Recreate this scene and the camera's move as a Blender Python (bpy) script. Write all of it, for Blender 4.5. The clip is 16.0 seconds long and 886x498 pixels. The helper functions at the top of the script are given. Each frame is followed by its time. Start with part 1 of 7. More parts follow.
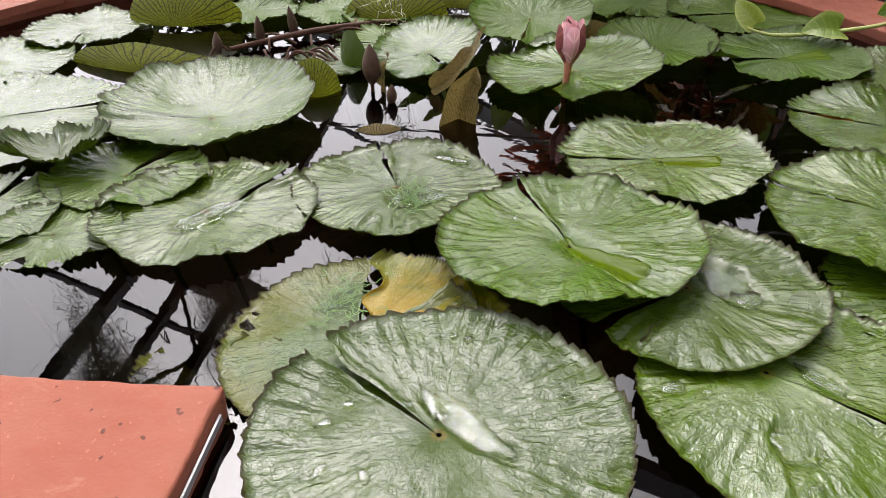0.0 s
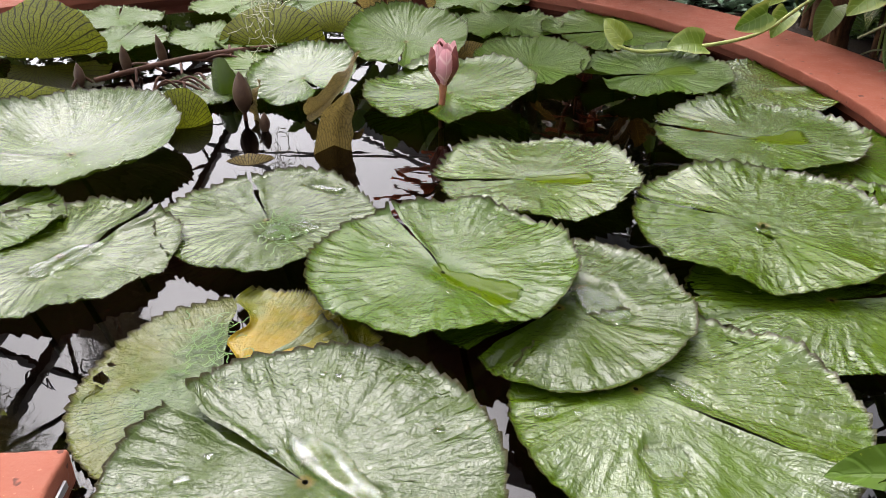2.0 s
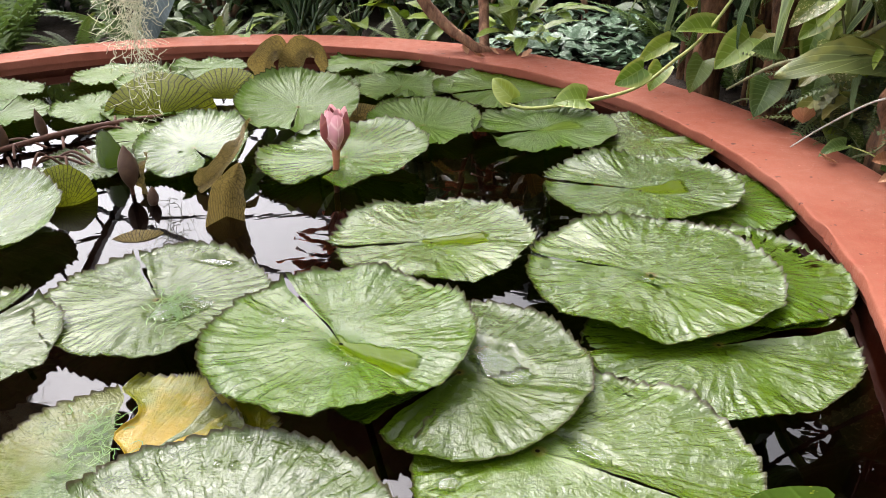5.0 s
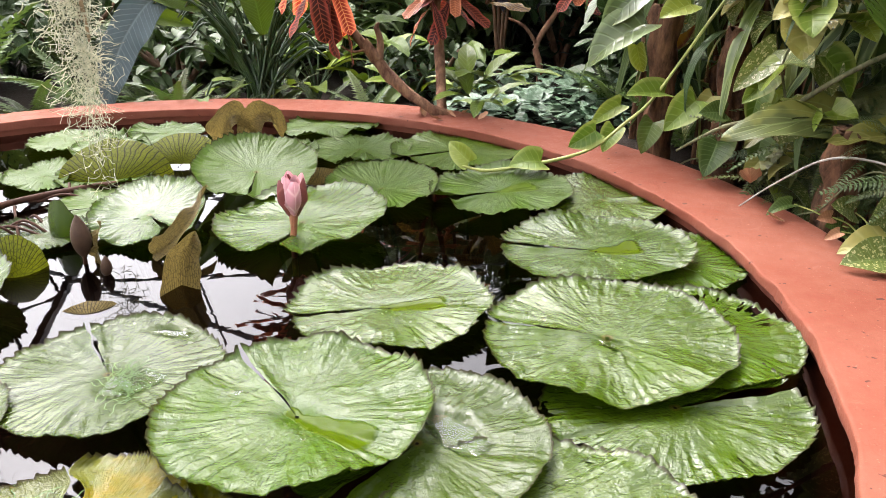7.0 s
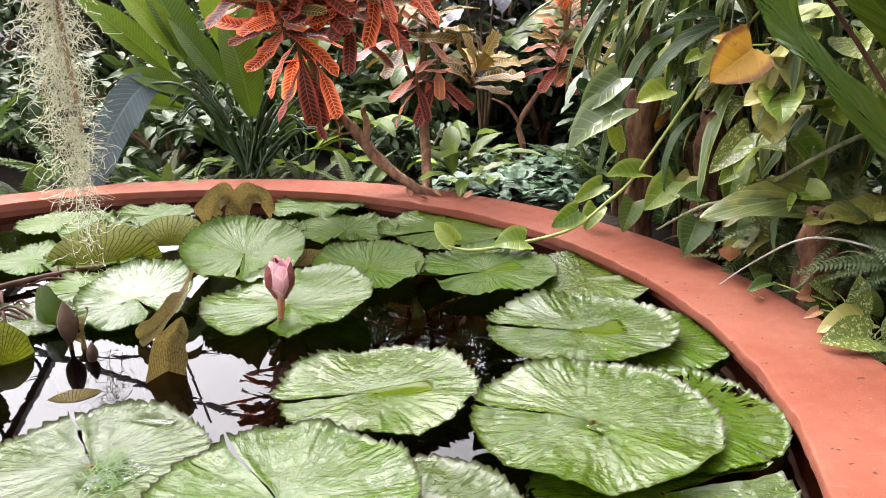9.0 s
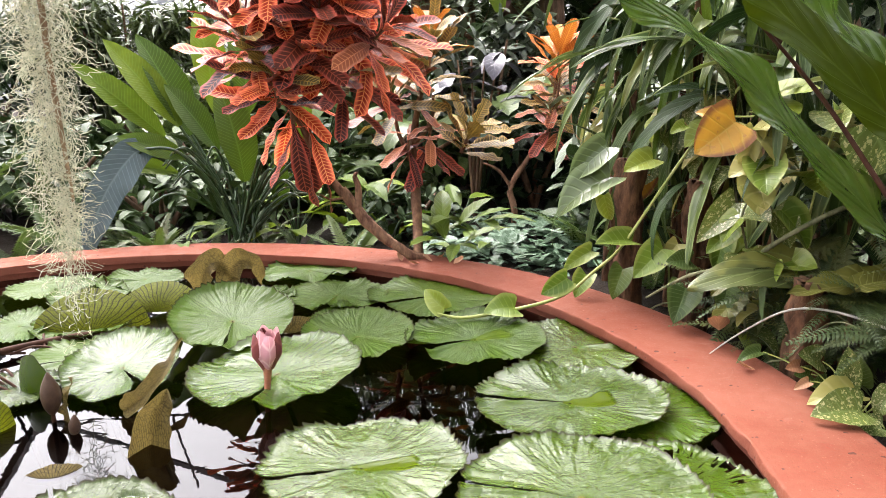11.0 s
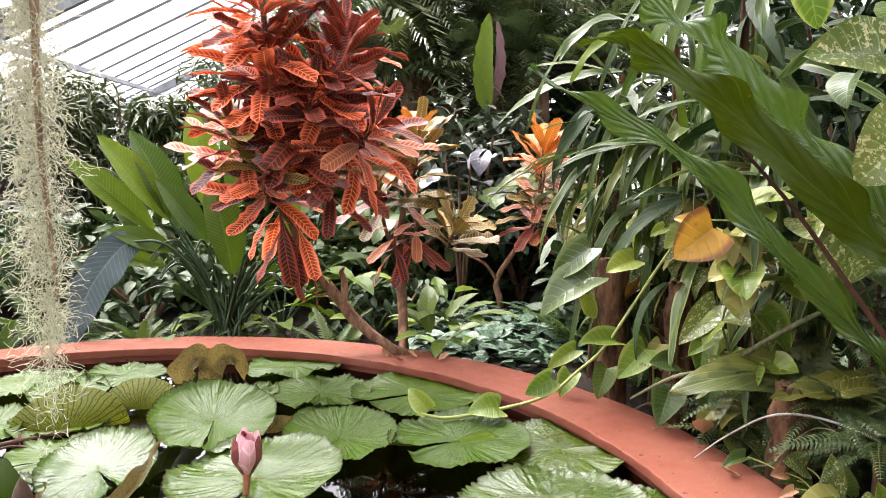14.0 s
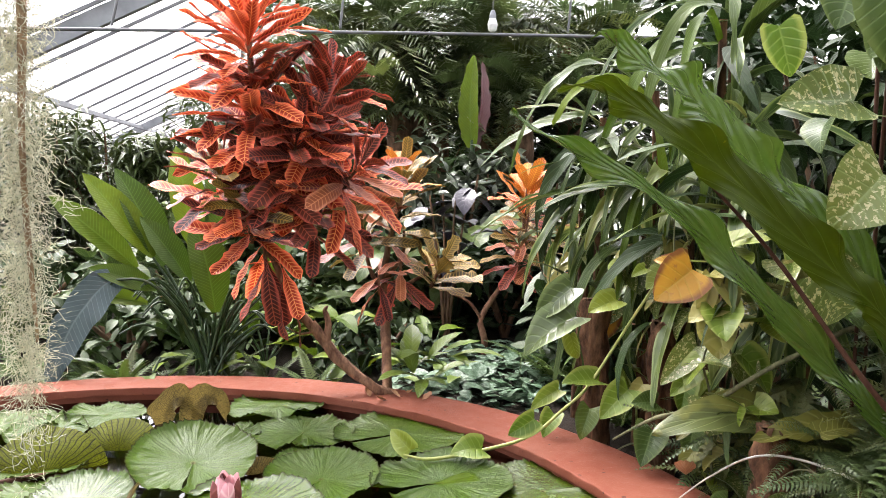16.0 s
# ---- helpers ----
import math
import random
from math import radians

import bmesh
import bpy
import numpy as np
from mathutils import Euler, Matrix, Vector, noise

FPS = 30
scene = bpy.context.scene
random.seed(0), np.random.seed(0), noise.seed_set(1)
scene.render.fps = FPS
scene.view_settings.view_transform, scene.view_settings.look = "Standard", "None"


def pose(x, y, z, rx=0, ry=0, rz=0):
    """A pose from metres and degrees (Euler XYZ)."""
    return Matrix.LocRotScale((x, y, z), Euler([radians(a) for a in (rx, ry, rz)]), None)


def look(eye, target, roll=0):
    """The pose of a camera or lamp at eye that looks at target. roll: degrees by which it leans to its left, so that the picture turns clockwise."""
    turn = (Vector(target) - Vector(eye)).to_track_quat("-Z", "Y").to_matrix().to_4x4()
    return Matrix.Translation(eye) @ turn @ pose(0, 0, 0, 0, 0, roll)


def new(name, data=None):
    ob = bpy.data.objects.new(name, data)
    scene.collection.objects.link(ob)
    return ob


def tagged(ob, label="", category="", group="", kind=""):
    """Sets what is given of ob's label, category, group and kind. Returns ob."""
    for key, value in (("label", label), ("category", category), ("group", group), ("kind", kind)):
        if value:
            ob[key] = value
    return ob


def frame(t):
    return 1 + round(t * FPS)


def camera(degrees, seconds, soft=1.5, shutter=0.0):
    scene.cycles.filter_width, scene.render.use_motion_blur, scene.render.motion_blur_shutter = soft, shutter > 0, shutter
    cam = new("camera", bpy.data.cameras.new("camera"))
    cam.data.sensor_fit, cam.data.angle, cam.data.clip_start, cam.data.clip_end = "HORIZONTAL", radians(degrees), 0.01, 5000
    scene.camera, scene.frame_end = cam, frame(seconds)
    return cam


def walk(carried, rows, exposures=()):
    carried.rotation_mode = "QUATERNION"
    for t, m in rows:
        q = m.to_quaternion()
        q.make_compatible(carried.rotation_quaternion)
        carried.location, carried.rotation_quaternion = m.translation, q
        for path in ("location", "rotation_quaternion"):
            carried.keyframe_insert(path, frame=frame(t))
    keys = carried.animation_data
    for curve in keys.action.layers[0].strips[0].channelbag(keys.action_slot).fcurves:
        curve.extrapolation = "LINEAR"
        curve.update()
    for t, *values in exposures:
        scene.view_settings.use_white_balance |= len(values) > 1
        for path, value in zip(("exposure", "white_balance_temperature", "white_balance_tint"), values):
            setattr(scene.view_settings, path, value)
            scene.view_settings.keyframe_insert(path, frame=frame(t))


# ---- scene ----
cam = camera(59.7, 16.0, soft=0.6)
PATH = [
    (0, (0.3680, 0.3260, 0.6940), (0.1750, 1.9840, -0.4080), -1.4),
    (0.5, (0.3860, 0.3320, 0.6940), (0.2510, 2.0000, -0.4020), -0.7),
    (1, (0.4020, 0.3430, 0.6910), (0.3460, 2.0210, -0.3960), -0.2),
    (1.5, (0.4140, 0.3500, 0.6920), (0.4040, 2.0370, -0.3830), -0.4),
    (2, (0.4280, 0.3610, 0.6920), (0.4630, 2.0540, -0.3730), -0.4),
    (2.5, (0.4270, 0.3590, 0.6940), (0.5070, 2.0570, -0.3600), -0.4),
    (3, (0.4300, 0.3610, 0.6970), (0.5460, 2.0650, -0.3430), -0.4),
    (3.5, (0.4410, 0.3640, 0.7010), (0.5950, 2.0750, -0.3240), -0.4),
    (4, (0.4480, 0.3690, 0.7050), (0.6370, 2.0860, -0.3020), -0.4),
    (6.5, (0.4680, 0.3800, 0.7310), (0.8210, 2.1500, -0.1290), 0.3),
    (7, (0.4720, 0.3810, 0.7370), (0.8370, 2.1620, -0.0950), 0.2),
    (7.5, (0.4740, 0.3820, 0.7460), (0.8520, 2.1730, -0.0610), 0.2),
    (8, (0.4750, 0.3780, 0.7530), (0.8640, 2.1810, -0.0210), 0.1),
    (8.5, (0.4740, 0.3730, 0.7650), (0.8730, 2.1990, 0.0520), 0.1),
    (9, (0.4740, 0.3710, 0.7730), (0.8840, 2.2110, 0.1060), 0),
    (9.5, (0.4800, 0.3770, 0.7770), (0.8950, 2.2260, 0.1380), 0.1),
    (10, (0.4850, 0.3760, 0.7850), (0.9050, 2.2370, 0.1860), 0.2),
    (12.5, (0.4950, 0.3740, 0.8330), (0.9470, 2.2710, 0.3900), 0.4),
    (13, (0.4960, 0.3710, 0.8410), (0.9570, 2.2750, 0.4350), 0.6),
    (13.5, (0.4970, 0.3770, 0.8450), (0.9650, 2.2890, 0.4920), 0.7),
    (14, (0.4990, 0.3650, 0.8520), (0.9680, 2.2830, 0.5330), 0.8),
    (14.5, (0.5040, 0.3650, 0.8550), (0.9820, 2.2850, 0.5600), 0.9),
    (15, (0.5050, 0.3620, 0.8580), (0.9940, 2.2820, 0.5890), 1),
    (15.5, (0.5080, 0.3580, 0.8630), (1.0030, 2.2800, 0.6160), 1.1),
    (16, (0.5060, 0.3530, 0.8650), (1.0100, 2.2750, 0.6390), 1.1),
]
walk(cam, [(t, look(eye, target, roll)) for t, eye, target, roll in PATH],
     exposures=((0, 2.5, 6550, 16), (1.5, 2.65, 6550, 16), (3.5, 2.85, 6550, 16), (6.5, 3.2, 6550, 16), (10.0, 3.3, 6550, 16), (12.5, 3.37, 6550, 16), (14.0, 3.3, 6550, 16), (16, 3.22, 6550, 16)))

# ---- sky and sun ----
world = bpy.data.worlds.new("world")
scene.world = world
world.use_nodes = True
wn = world.node_tree
wbg = wn.nodes["Background"]
sky = wn.nodes.new("ShaderNodeTexSky")
sky.sky_type = 'NISHITA'
sky.sun_disc = False
sky.sun_elevation = radians(57)
sky.sun_rotation = radians(-20)
sky.air_density = 1.0
sky.dust_density = 4.0
wsat = wn.nodes.new("ShaderNodeHueSaturation")
wsat.inputs["Saturation"].default_value = 0.16
wn.links.new(sky.outputs[0], wsat.inputs["Color"])
wn.links.new(wsat.outputs[0], wbg.inputs["Color"])
wbg.inputs["Strength"].default_value = 0.15
sun = new("sun", bpy.data.lights.new("sun", 'SUN'))
sun.data.energy = 0.5
sun.data.angle = radians(30)
sun.data.color = (1.0, 0.97, 0.92)
sun.matrix_world = look((0.5 - 3.42 * math.cos(radians(57)), 2 + 9.40 * math.cos(radians(57)), 10 * math.sin(radians(57))), (0.5, 2, 0))


# ---- building helpers ----
def part(name, data, material, parent=None, label="", m=None):
    """Links a bmesh or mesh as one object under a thing or part."""
    if isinstance(data, bmesh.types.BMesh):
        me = bpy.data.meshes.new(name)
        data.to_mesh(me)
        data.free()
    else:
        me = data
    if material is not None and not me.materials:
        me.materials.append(material)
    ob = new(name, me)
    if parent is not None:
        ob.parent = parent
    if m is not None:
        ob.matrix_basis = m
    if label:
        ob["label"] = label
    return ob


def thing(name, label, category, loc=(0, 0, 0), group="", kind=""):
    ob = new(name)
    ob.empty_display_size = 0.1
    ob.location = loc
    return tagged(ob, label, category, group, kind)


def smooth(me):
    me.polygons.foreach_set("use_smooth", [True] * len(me.polygons))
    return me


def grid_mesh(name, pos, uv, wrap=False, flat=False):
    """A mesh from an array of rows of points, with UVs."""
    nr, nc = len(pos), len(pos[0])
    verts = [tuple(p) for row in pos for p in row]
    faces, uvs = [], []
    for i in range(nr - 1):
        for j in range(nc - (0 if wrap else 1)):
            k = (j + 1) % nc
            faces.append((i * nc + j, i * nc + k, (i + 1) * nc + k, (i + 1) * nc + j))
            ukk = uv[i][j + 1] if not wrap or j + 1 < nc else (1.0, uv[i][j][1])
            ukk2 = uv[i + 1][j + 1] if not wrap or j + 1 < nc else (1.0, uv[i + 1][j][1])
            uvs += [uv[i][j], ukk, ukk2, uv[i + 1][j]]
    me = bpy.data.meshes.new(name)
    me.from_pydata(verts, [], faces)
    layer = me.uv_layers.new(name="uv")
    layer.data.foreach_set("uv", [c for q in uvs for c in q])
    if not flat:
        smooth(me)
    return me


def tube(name, pts, radii, seg=8, bump=0.0, seed=0):
    """A tapering tube along points, smoothed by Catmull-Rom."""
    P = [Vector(p) for p in pts]
    if not hasattr(radii, "__len__"):
        radii = [radii] * len(P)
    fine, rad = [], []
    for i in range(len(P) - 1):
        p0, p1, p2, p3 = P[max(i - 1, 0)], P[i], P[i + 1], P[min(i + 2, len(P) - 1)]
        steps = 5
        for s in range(steps):
            t = s / steps
            fine.append(0.5 * ((2 * p1) + (p2 - p0) * t + (2 * p0 - 5 * p1 + 4 * p2 - p3) * t * t + (3 * p1 - p0 - 3 * p2 + p3) * t ** 3))
            rad.append(radii[i] * (1 - t) + radii[i + 1] * t)
    fine.append(P[-1])
    rad.append(radii[-1])
    rows, uv = [], []
    for i, p in enumerate(fine):
        d = (fine[min(i + 1, len(fine) - 1)] - fine[max(i - 1, 0)]).normalized()
        a = d.cross(Vector((0.31, 0.17, 0.93))).normalized()
        b = d.cross(a)
        row = []
        for j in range(seg):
            w = 2 * math.pi * j / seg
            r = rad[i] * (1 + bump * noise.noise((math.cos(w) * 2, math.sin(w) * 2 + seed, i * 0.35)))
            row.append(p + (a * math.cos(w) + b * math.sin(w)) * r)
        rows.append(row)
        uv.append([(j / seg, i / len(fine)) for j in range(seg)])
    me = grid_mesh(name, rows, uv, wrap=True)
    return me


def box(bm, lo, hi):
    """Adds a box to a bmesh."""
    v = [bm.verts.new((x, y, z)) for x in (lo[0], hi[0]) for y in (lo[1], hi[1]) for z in (lo[2], hi[2])]
    for f in ((0, 1, 3, 2), (4, 6, 7, 5), (0, 4, 5, 1), (2, 3, 7, 6), (0, 2, 6, 4), (1, 5, 7, 3)):
        bm.faces.new([v[i] for i in f])


def ribbon(name, pts, W, up, seed, fold=0.25, wave=0.02, waves=6.0, shape="lance", n=34, nw=8):
    """A long leaf along a curve through points, base first, its face towards up."""
    P = [Vector(p) for p in pts]
    up = Vector(up).normalized()
    fine = []
    for i in range(n + 1):
        t = i / n * (len(P) - 1)
        k = min(int(t), len(P) - 2)
        t -= k
        p0, p1, p2, p3 = P[max(k - 1, 0)], P[k], P[k + 1], P[min(k + 2, len(P) - 1)]
        fine.append(0.5 * ((2 * p1) + (p2 - p0) * t + (2 * p0 - 5 * p1 + 4 * p2 - p3) * t * t + (3 * p1 - p0 - 3 * p2 + p3) * t ** 3))
    rows, uv = [], []
    for i, p in enumerate(fine):
        v = i / n
        d = (fine[min(i + 1, n)] - fine[max(i - 1, 0)]).normalized()
        side = d.cross(up).normalized()
        nor = side.cross(d)
        w = W * 0.5 * (math.sin(math.pi * min(1, 0.06 + 0.94 * v ** 0.9)) ** 0.7 if shape == "lance" else min(1, 0.3 + v * 4) * (1 - v ** 3) + 0.02)
        row = []
        for j in range(nw + 1):
            s = j / nw * 2 - 1
            rip = math.sin(v * waves * 6.28 + (2.1 if s > 0 else 0) + seed) + 0.5 * math.sin(v * waves * 11 + seed * 2)
            row.append(p + side * s * w * (1 + 0.05 * rip) + nor * (abs(s) * w * fold + wave * rip * abs(s) ** 2 * min(1, v * 4)))
        rows.append(row)
        uv.append([(j / nw, v) for j in range(nw + 1)])
    return grid_mesh(name, rows, uv)


# ---- materials ----
class Nodes:
    """A small builder of node materials."""

    def __init__(self, name):
        self.m = bpy.data.materials.new(name)
        self.m.use_nodes = True
        self.t = self.m.node_tree
        self.b = self.t.nodes["Principled BSDF"]
        self.out = self.t.nodes["Material Output"]

    def add(self, kind, **props):
        n = self.t.nodes.new(kind)
        for k, v in props.items():
            if k in n.inputs:
                n.inputs[k].default_value = v
        return n

    def link(self, a, b):
        self.t.links.new(a, b)

    def math(self, op, a, b=0.0, c=0.0):
        n = self.t.nodes.new("ShaderNodeMath")
        n.operation = op
        for i, v in enumerate((a, b, c)):
            if hasattr(v, "links"):
                self.link(v, n.inputs[i])
            else:
                n.inputs[i].default_value = v
        return n.outputs[0]

    def mix(self, fac, a, b):
        n = self.t.nodes.new("ShaderNodeMix")
        n.data_type = 'RGBA'
        for i, v in ((0, fac), (6, a), (7, b)):
            if hasattr(v, "links"):
                self.link(v, n.inputs[i])
            else:
                n.inputs[i].default_value = v if i == 0 else (*v, 1)
        return n.outputs[2]

    def ramp(self, fac, stops):
        n = self.t.nodes.new("ShaderNodeValToRGB")
        el = n.color_ramp.elements
        while len(el) < len(stops):
            el.new(0.5)
        for e, (p, c) in zip(el, stops):
            e.position = p
            e.color = (*c, 1) if hasattr(c, "__len__") else (c, c, c, 1)
        self.link(fac, n.inputs[0])
        return n.outputs[0]

    def noise(self, scale, detail=4.0, rough=0.55, vec=None, dist=0.0):
        n = self.t.nodes.new("ShaderNodeTexNoise")
        n.inputs["Scale"].default_value = scale
        n.inputs["Detail"].default_value = detail
        n.inputs["Roughness"].default_value = rough
        n.inputs["Distortion"].default_value = dist
        if vec is not None:
            self.link(vec, n.inputs["Vector"])
        return n.outputs[0]

    def coords(self, kind="Object"):
        return self.t.nodes.new("ShaderNodeTexCoord").outputs[kind]

    def random(self):
        return self.t.nodes.new("ShaderNodeObjectInfo").outputs["Random"]

    def combine(self, x, y, z=0.0):
        n = self.t.nodes.new("ShaderNodeCombineXYZ")
        for i, v in enumerate((x, y, z)):
            if hasattr(v, "links"):
                self.link(v, n.inputs[i])
            else:
                n.inputs[i].default_value = v
        return n.outputs[0]

    def bump(self, height, strength=0.3, dist=0.01):
        n = self.t.nodes.new("ShaderNodeBump")
        n.inputs["Strength"].default_value = strength
        n.inputs["Distance"].default_value = dist
        self.link(height, n.inputs["Height"])
        self.link(n.outputs[0], self.b.inputs["Normal"])
        return n.outputs[0]

    def finish(self, colour, rough=0.6, spec=0.5, metal=0.0):
        if hasattr(colour, "links"):
            self.link(colour, self.b.inputs["Base Color"])
        else:
            self.b.inputs["Base Color"].default_value = (*colour, 1)
        if hasattr(rough, "links"):
            self.link(rough, self.b.inputs["Roughness"])
        else:
            self.b.inputs["Roughness"].default_value = rough
        self.b.inputs["Specular IOR Level"].default_value = spec
        self.b.inputs["Metallic"].default_value = metal
        return self.m

    def translucent(self, colour, amount=0.25, normal=None):
        tr = self.t.nodes.new("ShaderNodeBsdfTranslucent")
        self.link(colour, tr.inputs["Color"])
        mx = self.t.nodes.new("ShaderNodeMixShader")
        mx.inputs[0].default_value = amount
        self.link(self.b.outputs[0], mx.inputs[1])
        self.link(tr.outputs[0], mx.inputs[2])
        self.link(mx.outputs[0], self.out.inputs["Surface"])


def leaf_material(name, tones, vein, side=9.0, vein_amount=0.5, rough=0.38, through_light=0.22, blotch=None, blotch_scale=14.0, blotch_at=0.58, net=False, edge=None, edge_at=0.78, spec=0.5, slant=0.45, thin=6.0, ripple=0.0):
    """A leaf: a midrib and side veins along the UVs, tone by leaf, mottling."""
    tones = [(r * 0.98, g * 0.76, b * (0.56 if b < 0.5 * g else 0.74)) if g > r and g > b else (r * 0.85, g * 0.85, b * 0.85) for r, g, b in tones]
    n = Nodes(name)
    sep = n.add("ShaderNodeSeparateXYZ")
    n.link(n.coords("UV"), sep.inputs[0])
    u = n.math('ABSOLUTE', n.math('SUBTRACT', sep.outputs[0], 0.5))
    v = sep.outputs[1]
    rib = n.math('SUBTRACT', 1.0, n.math('SMOOTH_MIN', n.math('MULTIPLY', u, 26.0), 1.0, 0.3))
    wave = n.math('SINE', n.math('MULTIPLY', n.math('SUBTRACT', n.math('MULTIPLY', v, side), n.math('MULTIPLY', u, side * slant)), 6.2832))
    ribs = n.math('POWER', n.math('MAXIMUM', wave, 0.0), thin)
    veins = n.math('MAXIMUM', n.math('MAXIMUM', rib, 0.0), n.math('MULTIPLY', ribs, 0.8))
    step = 1.0 / max(1, len(tones) - 1)
    base = n.ramp(n.random(), [(i * step, c) for i, c in enumerate(tones)])
    grain = n.noise(38, 5, 0.6, n.coords("Object"))
    base = n.mix(n.math('MULTIPLY', grain, 0.55), base, tuple(c * 0.45 for c in tones[0]))
    if blotch:
        b = n.noise(blotch_scale, 4, 0.6, n.coords("Object"), 0.4)
        mask = n.ramp(b, [(blotch_at - 0.03, 0.0), (blotch_at + 0.03, 1.0)])
        base = n.mix(mask, base, blotch)
    if edge:
        e = n.ramp(n.math('ADD', n.math('MULTIPLY', u, 2.0), n.math('MULTIPLY', grain, 0.25)), [(edge_at, 0.0), (1.02, 1.0)])
        base = n.mix(e, base, edge)
    col = n.mix(n.math('MULTIPLY', veins, vein_amount), base, vein)
    height = n.math('SUBTRACT', n.math('MULTIPLY', grain, 0.35), n.math('MULTIPLY', veins, 0.7))
    if ripple:
        # broad swellings between the side veins
        height = n.math('ADD', height, n.math('MULTIPLY', n.math('ADD', wave, n.math('MULTIPLY', n.noise(24, 2, 0.5, n.coords("Object"), 0.6), 3.0)), ripple))
    n.bump(height, 0.35 + 0.65 * ripple, 0.004)
    n.finish(col, rough, spec)
    n.translucent(col, through_light * 0.7)
    return n.m


def bark_material(name, dark, light, scale=30.0):
    n = Nodes(name)
    co = n.add("ShaderNodeMapping")
    co.inputs["Scale"].default_value = (1, 1, 0.35)
    n.link(n.coords("Object"), co.inputs[0])
    g = n.noise(scale, 6, 0.65, co.outputs[0])
    f = n.noise(scale * 5, 3, 0.6, n.coords("Object"))
    n.bump(n.math('ADD', g, n.math('MULTIPLY', f, 0.4)), 0.7, 0.006)
    return n.finish(n.mix(n.ramp(g, [(0.35, 0.0), (0.68, 1.0)]), dark, light), 0.85, 0.2)


def lily_material(name, green, pale, old=None, through_light=0.12, rough=0.22, spec=0.8, coat=0.2, relief=0.005):
    """The upper face of a lily pad: radial grain, wrinkles, a pale bloom, specks and a dark edge."""
    n = Nodes(name)
    sep = n.add("ShaderNodeSeparateXYZ")
    n.link(n.coords("UV"), sep.inputs[0])
    a, r = sep.outputs[0], sep.outputs[1]
    rays = n.noise(1.0, 3, 0.55, n.combine(n.math('MULTIPLY', a, 46.0), n.math('MULTIPLY', r, 3.0)), 0.5)
    fine = n.noise(1.0, 2, 0.6, n.combine(n.math('MULTIPLY', a, 120.0), n.math('MULTIPLY', r, 7.0)), 1.0)
    crinkle = n.noise(34, 3, 0.5, n.coords("Object"), 1.6)
    crepe = n.noise(105, 3, 0.55, n.coords("Object"), 1.4)
    grainy = n.noise(230, 2, 0.6, n.coords("Object"), 0.8)
    outer = n.ramp(r, [(0.3, 0.12), (0.85, 1.0)])
    pucker = n.noise(1.0, 3, 0.6, n.combine(n.math('MULTIPLY', a, 60.0), n.math('MULTIPLY', r, 22.0)), 1.5)
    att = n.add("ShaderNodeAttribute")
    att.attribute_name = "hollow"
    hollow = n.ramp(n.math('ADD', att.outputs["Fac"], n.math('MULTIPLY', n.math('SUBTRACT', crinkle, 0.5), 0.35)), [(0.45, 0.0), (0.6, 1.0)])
    cloud = n.noise(9, 4, 0.6, n.coords("Object"))
    speck = n.ramp(n.noise(46, 2, 0.5, n.coords("Object")), [(0.70, 0.0), (0.735, 1.0)])
    bloom = n.ramp(n.math('ADD', n.math('MULTIPLY', rays, 0.55), n.math('MULTIPLY', cloud, 0.5)), [(0.36, 0.15), (0.72, 0.8)])
    col = n.mix(bloom, green, pale)
    tint = n.ramp(n.random(), [(0.0, (0.82, 0.86, 0.72)), (0.5, (1.0, 1.0, 1.0)), (1.0, (1.1, 1.04, 0.8))])
    mul = n.t.nodes.new("ShaderNodeMix")
    mul.data_type, mul.blend_type = 'RGBA', 'MULTIPLY'
    mul.inputs[0].default_value = 1.0
    n.link(col, mul.inputs[6])
    n.link(tint, mul.inputs[7])
    col = mul.outputs[2]
    # fresh green round the petiole
    core = n.ramp(n.math('ADD', r, n.math('MULTIPLY', rays, 0.2)), [(0.14, 1.0), (0.34, 0.0)])
    col = n.mix(n.math('MULTIPLY', core, 0.7), col, tuple(c * 1.05 for c in green))
    scar = n.ramp(n.math('ADD', r, n.math('MULTIPLY', crinkle, 0.03)), [(0.045, 1.0), (0.07, 0.0)])
    col = n.mix(n.math('MULTIPLY', scar, 0.8), col, (0.10, 0.055, 0.012))
    worn = n.ramp(n.math('ADD', n.noise(6.5, 3, 0.55, n.coords("Object"), 0.5), n.math('MULTIPLY', core, 0.16)), [(0.5, 0.0), (0.66, 1.0)])
    col = n.mix(n.math('MULTIPLY', worn, 0.6), col, (green[0] * 1.25, green[1] * 1.2, green[2]))
    # greener hollow: its missing sky sheen is put into the colour
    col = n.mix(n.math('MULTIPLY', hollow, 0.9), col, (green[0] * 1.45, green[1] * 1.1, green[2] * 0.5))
    if old:
        o = n.ramp(n.math('ADD', n.math('MULTIPLY', cloud, 0.7), n.math('MULTIPLY', r, 0.42)), [(0.54, 0.0), (0.74, 1.0)])
        col = n.mix(o, col, old)
    col = n.mix(n.math('MULTIPLY', speck, 0.55), col, (0.07, 0.075, 0.025))
    rim = n.ramp(r, [(0.975, 0.0), (0.992, 1.0)])
    col = n.mix(n.math('MULTIPLY', rim, 0.85), col, (0.022, 0.016, 0.008))
    h = n.math('ADD', n.math('MULTIPLY', n.math('MULTIPLY', rays, outer), 0.55), n.math('MULTIPLY', n.math('MULTIPLY', fine, outer), 0.5))
